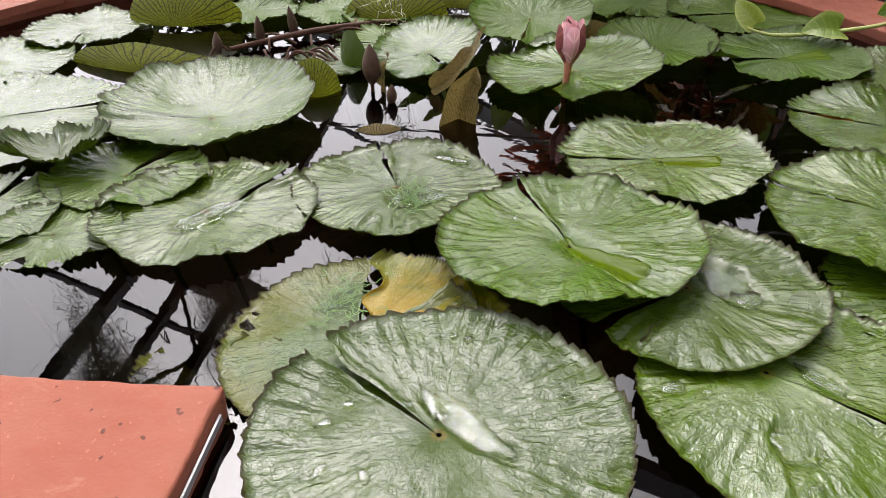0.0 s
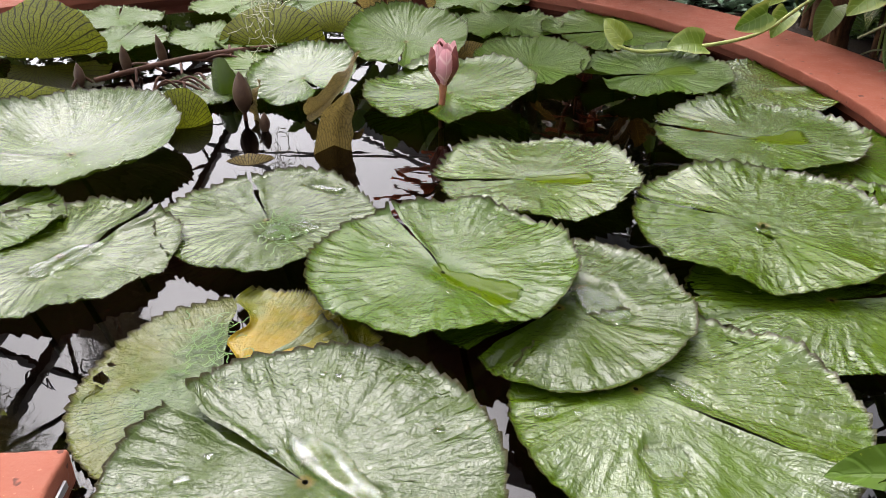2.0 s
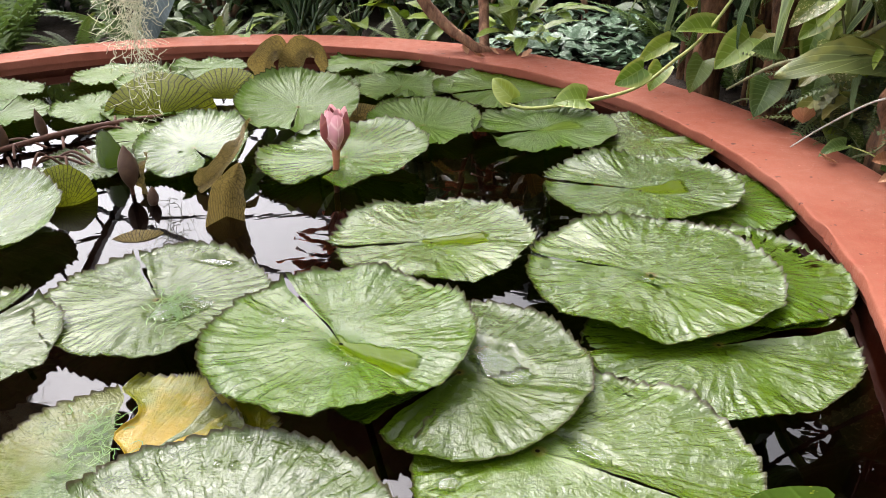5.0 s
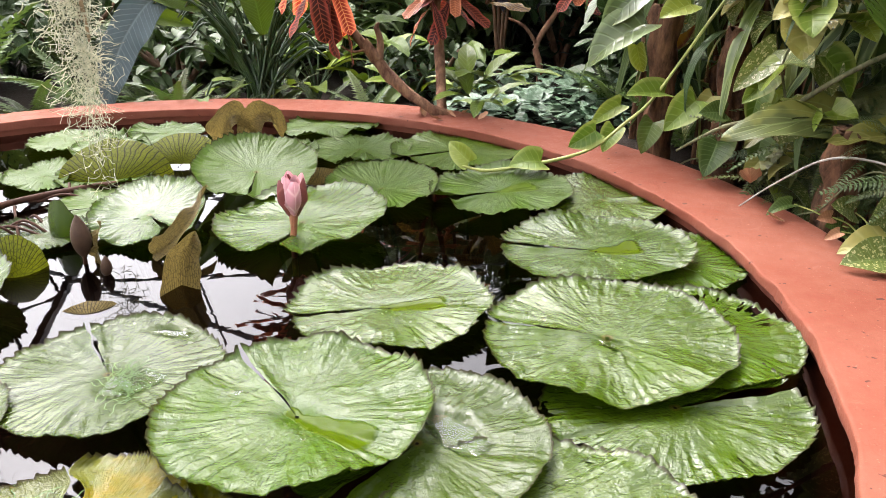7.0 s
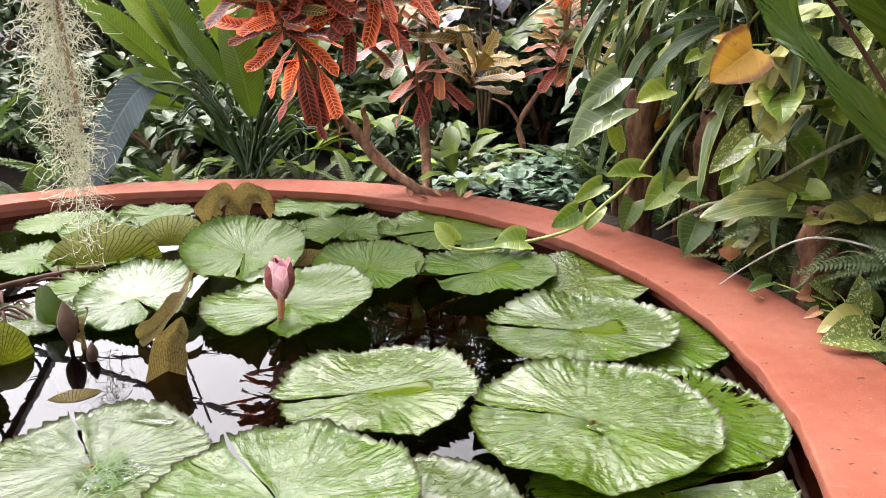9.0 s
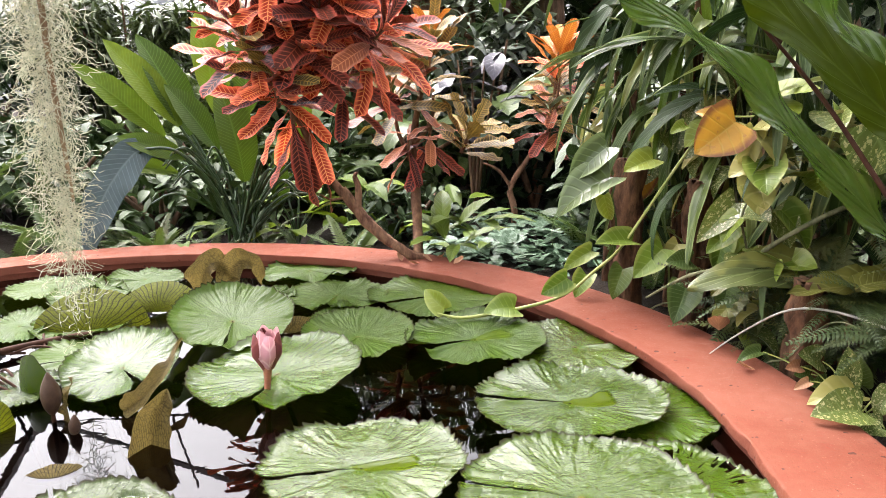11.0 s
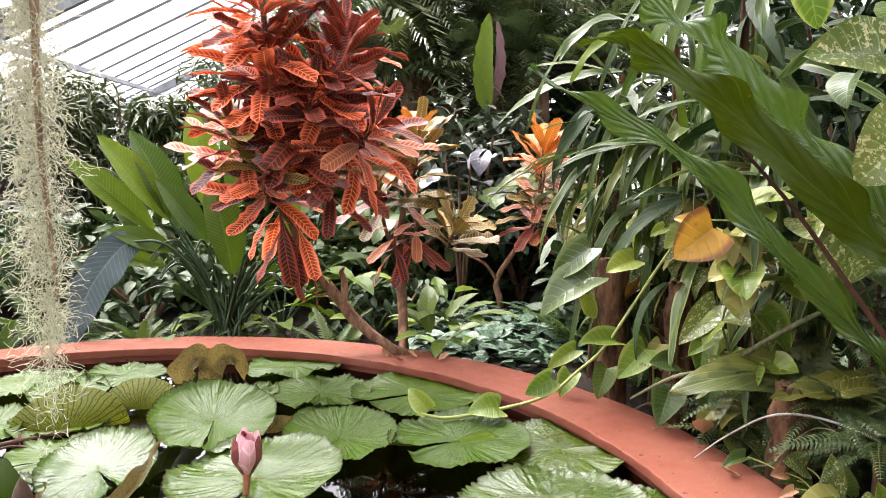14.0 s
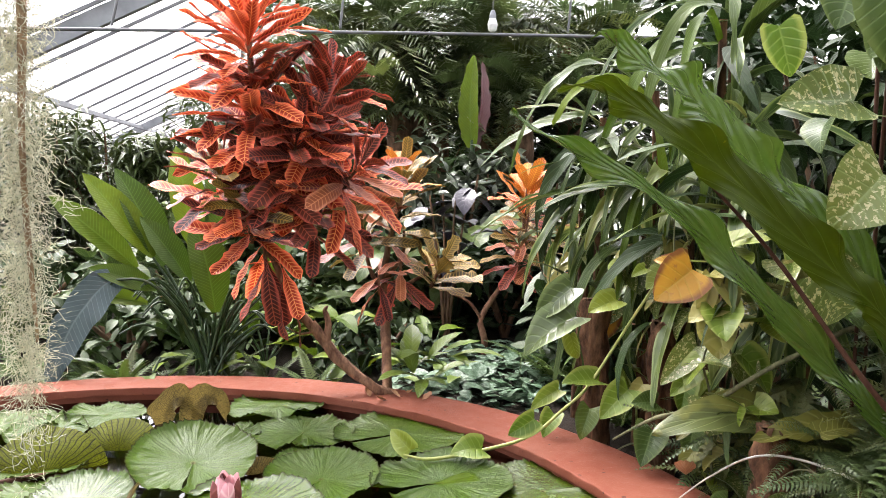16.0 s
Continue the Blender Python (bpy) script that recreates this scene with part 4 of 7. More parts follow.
for k, (owner, pools) in enumerate(((p_big, POOL_BIG), (p_22, POOL_P22), (p_c, POOL_C), (p_21, POOL_P21), (p_25, POOL_P25), (p_2, POOL_P2))):
    for q, (px, py, pa, pb, turn, level) in enumerate(pools):
        puddle(owner, px, py, level, pa, pb, turn, k * 5 + q * 3 + 2)
# stray drops
rnd = random.Random(8)
for owner, R, n in ((p_big, 0.17, 9), (p_22, 0.16, 4), (p_25, 0.14, 3), (p_b, 0.15, 2)):
    for k in range(n):
        a, d = rnd.uniform(0, 6.28), R * rnd.random() ** 0.5
        puddle(owner, d * math.cos(a), d * math.sin(a), 0.0065 + 0.012 * (owner is p_b) * (d / R) ** 2, rnd.uniform(0.005, 0.014), rnd.uniform(0.004, 0.007), rnd.uniform(0, 180), 30 + k, "clear drop of water")


def algae(owner, x, y, z, rx, ry, n, seed):
    """A tangle of green threads lying on a pad."""
    r = random.Random(seed)
    verts, faces = [], []
    for k in range(n):
        p = Vector((x + r.gauss(0, rx), y + r.gauss(0, ry), z + r.uniform(0, 0.004)))
        d = r.uniform(0, 6.28)
        for q in range(8):
            side = Vector((-math.sin(d), math.cos(d), 0)) * 0.0007
            p2 = p + Vector((math.cos(d), math.sin(d), r.uniform(-.2, .2))) * 0.006
            o = len(verts)
            verts.extend([tuple(p - side), tuple(p + side), tuple(p2 + side), tuple(p2 - side)])
            faces.append((o, o + 1, o + 2, o + 3))
            p, d = p2, d + r.gauss(0, 0.7)
    me = bpy.data.meshes.new("algae")
    me.from_pydata(verts, [], faces)
    tagged(part("algae", me, M_ALGAE, owner, "green tangle of thread algae"), "green tangle of thread algae", kind="stuff")


M_ALGAE = plain_material("algae", (0.03, 0.08, 0.006), (0.06, 0.12, 0.012), 80, 0.6, 0.0, 0.2, 0.3, 0.2)
algae(p_21, 0.03, -0.04, 0.005, 0.010, 0.026, 60, 1)
algae(p_yel, -0.03, 0.09, 0.004, 0.02, 0.03, 40, 2)


# leaves that stand up and show their veined backs
def fan_mesh(w, h, bend, curl, seed, full=180):
    """Half a leaf standing on its fold, seen from its back."""
    rows, uv = [], []
    N, M = 60, 10
    for i in range(M + 1):
        f = 0.02 + 0.98 * i / M
        row, uvr = [], []
        for j in range(N + 1):
            s = j / N
            a = radians((180 - full) / 2) + s * radians(full)
            R = 1 + 0.05 * noise.noise((math.cos(a) * 3, math.sin(a) * 3, seed)) + (0.02 * ((s * 30) % 1) if i == M else 0)
            x, z = w * f * R * math.cos(a), h * f * R * math.sin(a)
            y = bend * (x / w) ** 2 + curl * (z / h) ** 2 + 0.006 * noise.noise((x * 18, z * 18, seed))
            row.append((x, y, z))
            uvr.append((s, f))
        rows.append(row)
        uv.append(uvr)
    return grid_mesh("leaf", rows, uv)


def fan(x, y, z, w, h, yaw, bend, curl, mat, label, full=180, lean=0):
    ob = part("upturned_leaf", fan_mesh(w, h, bend, curl, x * 10 + y, full), mat, m=pose(x, y, z, lean, 0, yaw))
    return tagged(ob, label, "lily leaf", "upturned lily leaves")


fan(-0.014, 2.55, 0.0, 0.15, 0.105, 5, 0.05, 0.10, M_UNDER, "upturned lily leaf showing its olive back and dark veins", 180, 0)
fan(0.155, 2.68, 0.01, 0.12, 0.075, -8, 0.04, 0.07, M_UNDER, "upturned lily leaf showing its olive back and dark veins")
curled = thing("upturned_leaf", "curled brownish lily leaf with a netted back", "lily leaf", (0, 0, 0), "upturned lily leaves")
for pts, W, up, seed in (
    ([(0.25, 2.93, -0.01), (0.262, 2.91, 0.05), (0.295, 2.895, 0.095), (0.335, 2.90, 0.088), (0.36, 2.92, 0.05)], 0.085, (-0.1, -0.8, 0.45), 3.3),
    ([(0.345, 2.90, -0.01), (0.345, 2.88, 0.055), (0.385, 2.865, 0.105), (0.43, 2.88, 0.085), (0.452, 2.91, 0.0)], 0.08, (0.2, -0.8, 0.4), 5.1)):
    part("lobe", ribbon("lobe", pts, W, up, seed, 0.45, 0.012, 3.0, "strap", 26, 10), M_UNDER_BROWN, curled)
fan(-0.645, 2.47, 0.01, 0.17, 0.13, 0, 0.06, 0.12, M_UNDER, "upturned lily leaf showing its olive back and dark veins")
fan(-0.60, 2.12, 0.0, 0.24, 0.06, -12, 0.03, 0.05, M_UNDER, "long folded lily leaf edge showing its dark-veined back")
for pts, W, up, label in (
    ([(0.150, 2.045, 0.004), (0.17, 2.043, 0.016), (0.2, 2.055, 0.036), (0.244, 2.11, 0.075), (0.267, 2.217, 0.10)], 0.046, (-0.35, -0.8, 0.35), "brown rolled flap of a lily leaf with a netted back"),
    ([(0.225, 1.887, -0.05), (0.227, 1.887, 0.0), (0.236, 1.89, 0.058), (0.252, 1.895, 0.085), (0.266, 1.905, 0.112)], 0.078, (0.1, -1.0, 0.1), "brown curled lily leaf standing in the water"),
    ([(0.045, 2.03, -0.01), (0.04, 2.04, 0.04), (0.045, 2.09, 0.075)], 0.022, (-0.7, -0.6, 0.2), "narrow brown rolled edge of a lily leaf"),
):
    ob = part("upturned_leaf", ribbon("leaf", pts, W, up, W * 40, 0.95, 0.006, 3.0, "strap", 18, 8), M_UNDER_BROWN)
    tagged(ob, label, "lily leaf", "upturned lily leaves")
fan(-0.12, 1.99, -0.005, 0.062, 0.085, 10, 0.04, 0.04, M_UNDER, "small curled lily leaf rising from the water")
fan(0.065, 1.79, -0.012, 0.055, 0.026, 8, 0.03, 0.03, M_UNDER_BROWN, "tip of a brown lily leaf breaking the surface")
fan(-0.075, 2.17, 0.0, 0.04, 0.10, -20, 0.03, 0.02, F_, "young narrow lily leaf unrolling above the water")
fan(0.53, 2.45, 0.0, 0.07, 0.04, 10, 0.03, 0.03, M_UNDER_BROWN, "small brown folded lily leaf", lean=20)


# flower bud and closed buds
def petal_mesh(L, W, bulge, seed):
    rows, uv = [], []
    for i in range(13):
        v = i / 12
        w = W * min(1.0, 0.3 + 1.6 * v) * (1 - max(0, v - 0.66) ** 2 * 7.0)
        out = bulge * (min(1.0, 0.35 + 1.5 * v) - max(0, v - 0.6) ** 2 * 1.0)
        row = []
        for j in range(7):
            s = j / 6 * 2 - 1
            row.append((s * w, out - abs(s) ** 2 * w * 0.75, v * L))
        rows.append(row)
        uv.append([(j / 6, v) for j in range(7)])
    return grid_mesh("petal", rows, uv)


bud = thing("water_lily_bud", "half-open pink water lily bud with dark sepals on a stalk", "flower", (0.46, 2.045, 0.0))
part("stalk", tube("stalk", [(0.0, 0, -0.1), (0.0, 0, 0.0), (0.004, -0.004, 0.045), (0.006, -0.004, 0.085)], [0.007, 0.007, 0.0075, 0.012], 10), plain_material("flower_stalk", (0.25, 0.08, 0.05), (0.36, 0.15, 0.08), 60, 0.4), bud)
pm, sm = petal_mesh(0.104, 0.022, 0.031, 1), petal_mesh(0.1, 0.021, 0.036, 2)
for k in range(8):
    part("petal", pm, M_PETAL, bud, m=pose(0.006, -0.004, 0.078, 0, 0, k * 45 + 12) @ Matrix.Diagonal((0.9, 1.08 - 0.22 * (k % 2), 0.92 - 0.08 * (k % 3), 1)))
for turn in (112, 256, 15):
    part("sepal", sm, M_SEPAL, bud, m=pose(0.006, -0.004, 0.076, 0, 0, turn) @ Matrix.Diagonal((0.7, 0.98, 0.9, 1)))


def closed_bud(x, y, z, L, W, lean, yaw, label):
    rows, uv = [], []
    for i in range(14):
        v = i / 13
        r = W * math.sin(math.pi * (0.06 + 0.93 * v)) ** 0.8 * (1 - 0.3 * v)
        rows.append([(r * math.cos(2 * math.pi * j / 14) * (1 + 0.06 * math.cos(j * math.pi)), r * math.sin(2 * math.pi * j / 14), v * L) for j in range(14)])
        uv.append([(j / 14, v) for j in range(14)])
    ob = thing("closed_bud", label, "bud", (x, y, z), "closed buds in the pond")
    ob.rotation_euler = (radians(lean), 0, radians(yaw))
    part("bud", grid_mesh("bud", rows, uv, wrap=True), M_BUD, ob)
    part("stalk", tube("stalk", [(0, 0, 0.01), (0, 0.01, -0.05), (0, 0.03, -0.2)], 0.005, 6), M_STEM, ob)


closed_bud(0.012, 2.03, 0.02, 0.095, 0.024, -4, 20, "closed brown lily bud standing in the water")
closed_bud(0.065, 1.97, -0.005, 0.05, 0.014, 6, 60, "small closed brown lily bud at the surface")
closed_bud(-0.36, 2.36, 0.0, 0.08, 0.016, 5, 0, "withered brown lily bud above the water")
closed_bud(-0.28, 2.42, 0.0, 0.09, 0.015, -6, 120, "withered brown lily bud above the water")
closed_bud(-0.45, 2.27, 0.0, 0.06, 0.015, 8, 200, "withered brown lily bud above the water")

stick = part("floating_stem", tube("floating_stem", [(-0.42, 2.28, 0.012), (-0.22, 2.42, 0.02), (-0.02, 2.52, 0.016), (0.06, 2.53, 0.0)], [0.007, 0.009, 0.008, 0.006]), M_STEM)
tagged(stick, "reddish brown leaf stem floating on the water", "stem")
rnd = random.Random(5)
for k in range(16):
    x, y = -0.45 + rnd.random() * 0.35, 2.2 + rnd.random() * 0.28
    a = rnd.random() * 6.28
    l = 0.05 + rnd.random() * 0.09
    ob = part("floating_stem", tube("floating_stem", [(x, y, 0.006), (x + l * 0.5 * math.cos(a), y + l * 0.5 * math.sin(a), 0.014 + rnd.random() * 0.02), (x + l * math.cos(a), y + l * math.sin(a), 0.004)], 0.0035, 6), M_STEM)
    tagged(ob, "thin brown lily stem drifting on the water", "stem", "drifting stems")


# ---- plants ----
def blade(name, L, W, shape="ellipse", droop=0.3, fold=0.25, wave=0.0, nl=10, nw=4, seed=0, lobes=0.0, waves=4.0):
    """One leaf growing along +y from the origin, its face up."""
    rows, uv = [], []
    ang, y, z = 0.0, 0.0, 0.0
    for i in range(nl + 1):
        v = i / nl
        if shape == "ellipse":
            w = math.sin(math.pi * min(1, 0.04 + v * 0.96)) ** 0.8
        elif shape == "lance":
            w = (math.sin(math.pi * min(1, 0.05 + 0.95 * v ** 0.75))) ** 0.9
        elif shape == "heart":
            w = (math.sin(math.pi * (0.30 + 0.70 * v)) ** 0.75) * 1.05 if v > 0 else 0.75
        elif shape == "oblong":
            w = min(1.0, (v * 2.0 + 0.10)) * math.sqrt(max(0.0, 1 - (max(0, v - 0.74) / 0.26) ** 2)) * (0.5 + 0.52 * v)
        elif shape == "spoon":
            g = min(1.0, v / 0.5)
            w = (0.16 + 0.84 * g * g * (3 - 2 * g)) * max(0.0, 1 - (max(0, v - 0.84) / 0.16) ** 2.6) ** 0.5
        elif shape == "strap":
            w = min(1, 0.3 + v * 4) * (1 - v ** 3) + 0.02
        else:
            w = 1 - v
        w *= W * 0.5 * (1 + lobes * math.sin(v * 21 + seed))
        row = []
        for j in range(nw + 1):
            s = j / nw * 2 - 1
            zz = z * 1.0 + abs(s) * w * fold + wave * L * math.sin(v * waves * 6.28 + (1.7 if s > 0 else 0) + seed) * abs(s) * min(1, v * 3)
            back = -0.12 * L * abs(s) if shape == "heart" and v < 0.15 else 0
            row.append((s * w, y + back, zz))
        rows.append(row)
        uv.append([(j / nw, v) for j in range(nw + 1)])
        ang = -droop * v * 1.6
        y += L / nl * math.cos(ang)
        z += L / nl * math.sin(ang)
    return grid_mesh(name, rows, uv)


def aim(base, az, el, roll=0.0, s=1.0):
    """A leaf's pose: az degrees from +y towards -x, el degrees up, roll about its own length."""
    return Matrix.Translation(base) @ Matrix.Rotation(radians(az), 4, 'Z') @ Matrix.Rotation(radians(el), 4, 'X') @ Matrix.Rotation(radians(roll), 4, 'Y') @ Matrix.Diagonal((s, s, s, 1))


def toward(a, b, length, up=(0, 0, 1), sx=1.0):
    """A leaf's pose from a to b."""
    a, b = Vector(a), Vector(b)
    y = (b - a).normalized()
    x = y.cross(Vector(up)).normalized()
    z = x.cross(y)
    s = (b - a).length / length
    m = Matrix((x * s * sx, y * s, z * s)).transposed().to_4x4()
    m.translation = a
    return m


def frond_mesh(name, L, pairs, leaf_l, leaf_w, droop=0.6, vee=0.25, taper=0.75, sweep=62, seed=0, rachis=0.004, droopleaf=0.3):
    """A feathered frond: a rib with pairs of leaflets, along +y."""
    rr = random.Random(seed)
    verts, faces, uvs = [], [], []

    def quad(ps, us):
        k = len(verts)
        verts.extend(ps)
        faces.append(tuple(range(k, k + len(ps))))
        uvs.extend(us)

    pts = []
    y = z = 0.0
    n = pairs
    for i in range(n + 1):
        v = i / n
        ang = 0.25 - droop * v * 1.5
        pts.append(Vector((0, y, z)))
        y += L / n * math.cos(ang)
        z += L / n * math.sin(ang)
    for i in range(n):
        a, b = pts[i], pts[i + 1]
        r0, r1 = rachis * (1 - i / n * 0.8), rachis * (1 - (i + 1) / n * 0.8)
        quad([a + Vector((-r0, 0, 0.001)), a + Vector((r0, 0, 0.001)), b + Vector((r1, 0, 0.001)), b + Vector((-r1, 0, 0.001))], [(0.48, 0), (0.52, 0), (0.52, 1), (0.48, 1)])
        v = i / n
        size = min(1.0, 0.45 + v * 3) * (1 - v ** 2 * taper)
        for side in (-1, 1):
            ll, lw = leaf_l * size * rr.uniform(0.9, 1.1), leaf_w * (0.6 + 0.4 * size)
            sw = radians(sweep + rr.uniform(-5, 5) - v * 25)
            d = Vector((side * math.sin(sw), math.cos(sw), vee * rr.uniform(0.5, 1.3))).normalized()
            w = Vector((-side * math.cos(sw), math.sin(sw), 0)) * lw * 0.5
            p1 = a + d * ll * 0.45
            p2 = a + d * ll + Vector((0, 0, -droopleaf * ll))
            quad([a - w * 0.5, a + w * 0.5, p1 + w, p1 - w], [(0.3, 0), (0.7, 0), (1, 0.5), (0, 0.5)])
            quad([p1 - w, p1 + w, p2], [(0, 0.5), (1, 0.5), (0.5, 1)])
    me = bpy.data.meshes.new(name)
    me.from_pydata([tuple(p) for p in verts], [], faces)
    layer = me.uv_layers.new(name="uv")
    layer.data.foreach_set("uv", [c for q in uvs for c in q])
    return me


def joined_leaves(name, meshes, poses):
    """Many leaves too small to pick apart, joined in one mesh."""
    verts, faces, uvs = [], [], []
    data = []
    for me in meshes:
        uvl = me.uv_layers[0].data
        data.append(([v.co.copy() for v in me.vertices], [tuple(p.vertices) for p in me.polygons], [tuple(u.uv) for u in uvl]))
    for k, m in enumerate(poses):
        vs, fs, us = data[k % len(data)]
        o = len(verts)
        verts.extend([tuple(m @ v) for v in vs])
        faces.extend([tuple(i + o for i in f) for f in fs])
        uvs.extend(us)
    me = bpy.data.meshes.new(name)
    me.from_pydata(verts, [], faces)
    layer = me.uv_layers.new(name="uv")
    layer.data.foreach_set("uv", [c for q in uvs for c in q])
    return smooth(me)


def copies(me, mat):
    """A copy of a mesh that carries another material."""
    c = me.copy()
    c.materials.clear()
    c.materials.append(mat)
    return c


# croton leaves: long, round-tipped, waved, glossy
CR = [blade("leaf", 0.2, w_, "spoon", d, 0.22, w, 16, 4, k, lob, 3.0) for k, (d, w, w_, lob) in enumerate(((0.12, 0.012, 0.050, 0.03), (0.3, 0.016, 0.053, 0.03), (0.5, 0.014, 0.048, 0.04), (-0.12, 0.014, 0.051, 0.03)))]
CRL = [blade("leaf", 0.2, 0.062, "spoon", d, 0.2, 0.014, 16, 4, k, 0.22, 2.0) for k, d in enumerate((0.1, 0.3, 0.45, -0.1))]
CRM = {}
for key, mat in (("red", M_CR_RED), ("dark", M_CR_DARK), ("orange", M_CR_ORANGE), ("olive", M_CR_OLIVE), ("pink", M_CR_PALE)):
    CRM[key] = [copies(m, mat) for m in CR]
CRM["lobed"] = [copies(m, M_CR_OLIVE) for m in CRL]


def whorl(owner, c, axis, n, kinds, rr, size=1.0, length=0.2, th0=18, th1=105):
    """Leaves in a spiral round a shoot, close to it at the tip and spreading below, their faces to the tip."""
    c, axis = Vector(c), Vector(axis).normalized()
    e1 = axis.cross(Vector((0.3, 0.9, 0.1))).normalized()
    e2 = axis.cross(e1)
    part("shoot", tube("shoot", [c - axis * length * 0.6, c, c + axis * length * 0.45], [0.008, 0.006, 0.003], 6, 0.2), M_TWIG, owner)
    for k in range(n):
        f = k / max(1, n - 1)
        az = k * 2.39996 + rr.uniform(-0.3, 0.3)
        th = radians(th0 + (th1 - th0) * f ** 0.85 + rr.uniform(-9, 9))
        out = e1 * math.cos(az) + e2 * math.sin(az)
        y = (axis * math.cos(th) + out * math.sin(th)).normalized()
        up = (axis * math.sin(th) - out * math.cos(th)).normalized()
        x = y.cross(up)
        sz = size * (0.72 + 0.4 * min(1, f * 2.2)) * rr.uniform(0.85, 1.12)
        m = Matrix((x * sz, y * sz, up * sz)).transposed().to_4x4() @ Matrix.Rotation(rr.uniform(-0.35, 0.35), 4, 'Y')
        m.translation = c + axis * length * (0.45 - f) + out * 0.006
        kind = kinds[min(len(kinds) - 1, max(0, int(f * len(kinds) + rr.uniform(-0.9, 0.9))))]
        part("leaf", CRM[kind][rr.randrange(4)], None, owner, m=m)


rr = random.Random(11)
croton = thing("croton_shrub", "croton shrub with glossy scarlet and maroon leaves leaning over the rim", "shrub")
part("trunk", tube("trunk", [(1.02, 2.97, 0.04), (0.96, 2.965, 0.065), (0.88, 3.0, 0.12), (0.80, 3.05, 0.20), (0.74, 3.06, 0.29)], [0.017, 0.0155, 0.017, 0.021, 0.016], 12, 0.6), M_TWIG, croton)
for pts, r in (
    ([(0.79, 3.05, 0.225), (0.70, 3.06, 0.33), (0.62, 3.06, 0.50), (0.58, 3.06, 0.70), (0.56, 3.06, 0.95), (0.535, 3.06, 1.3)], [0.018, 0.015, 0.013, 0.012, 0.01, 0.007]),
    ([(0.62, 3.06, 0.50), (0.54, 3.05, 0.62), (0.46, 3.04, 0.72)], [0.011, 0.009, 0.007]),
    ([(0.58, 3.06, 0.70), (0.70, 3.05, 0.88), (0.80, 3.05, 1.05)], [0.011, 0.009, 0.006]),
    ([(0.60, 3.06, 0.58), (0.74, 3.03, 0.68), (0.86, 3.0, 0.78)], [0.010, 0.008, 0.006]),
    ([(0.79, 3.05, 0.21), (0.80, 3.06, 0.28), (0.79, 3.07, 0.33), (0.80, 3.07, 0.345)], [0.016, 0.012, 0.009, 0.003]),
    ([(0.75, 3.05, 0.26), (0.70, 3.02, 0.26), (0.66, 3.0, 0.285)], [0.005, 0.004, 0.002]),
):
    part("branch", tube("branch", pts, r, 8, 0.25), M_TWIG, croton)
RR, DK = "red", "dark"
for c, axis, n, kinds, size, length, t0, t1 in (
    ((0.535, 3.05, 1.33), (0.05, -0.1, 1), 24, [RR, RR, RR, RR], 1.1, 0.16, 15, 71),
    ((0.535, 3.04, 1.19), (-0.1, -0.2, 1), 26, [RR, RR, RR, DK, RR], 1.1, 0.16, 40, 86),
    ((0.54, 3.03, 1.03), (-0.1, -0.3, 1), 26, [DK, RR, RR, RR], 1.12, 0.16, 40, 94),
    ((0.545, 3.05, 0.91), (-0.15, -0.3, 1), 18, [DK, DK, RR, RR], 1.1, 0.14, 50, 96),
    ((0.80, 3.07, 1.08), (0.3, -0.1, 1), 24, [DK, DK, DK, RR], 1.0, 0.16, 20, 86),
    ((0.74, 3.02, 0.96), (0.2, -0.6, 0.8), 18, [DK, DK, RR], 1.05, 0.14, 35, 91),
    ((0.68, 3.0, 0.87), (0.0, -0.7, 0.7), 22, [DK, DK, DK, DK, RR], 1.1, 0.15, 30, 91),
    ((0.45, 3.04, 0.77), (-0.35, -0.15, 0.9), 26, [DK, "olive", RR, DK, RR], 1.05, 0.16, 30, 91),
    ((0.86, 2.98, 0.80), (0.45, -0.4, 0.6), 24, [DK, RR, "pink", RR], 1.1, 0.16, 35, 98),
    ((0.62, 3.02, 0.74), (0.05, -0.6, 0.8), 20, [DK, DK, DK, "olive"], 1.05, 0.14, 35, 96),
    ((0.53, 2.99, 0.65), (-0.1, -0.5, 0.85), 20, ["olive", DK, RR, RR], 1.0, 0.14, 40, 98),
    ((0.76, 3.02, 0.66), (0.2, -0.5, 0.8), 14, ["olive", DK, DK], 0.95, 0.12, 45, 98),
    ((0.58, 3.04, 0.56), (-0.1, -0.1, 1), 7, [RR, RR, DK], 1.0, 0.13, 105, 160),
    ((0.64, 3.03, 0.47), (-0.1, -0.1, 1), 4, [RR, DK], 0.95, 0.1, 110, 165)):
    whorl(croton, c, axis, int(n * 1.3), kinds, rr, size, length, t0, t1)

croton2 = thing("croton_shrub", "croton shrub with olive, gold and orange leaves behind the rim", "shrub")
part("trunk", tube("trunk", [(1.0, 2.98, 0.02), (1.02, 3.1, 0.12), (1.03, 3.2, 0.28), (1.03, 3.22, 0.45), (1.08, 3.22, 0.72)], [0.02, 0.018, 0.018, 0.014, 0.008], 10, 0.4), M_TWIG, croton2)
for pts in ([(1.03, 3.2, 0.3), (1.10, 3.22, 0.38), (1.2, 3.2, 0.44)], [(1.03, 3.2, 0.34), (0.97, 3.2, 0.46), (0.95, 3.2, 0.56)], [(1.03, 3.21, 0.42), (1.09, 3.2, 0.5), (1.1, 3.2, 0.6)]):
    part("branch", tube("branch", pts, [0.010, 0.008, 0.005], 8, 0.25), M_TWIG, croton2)
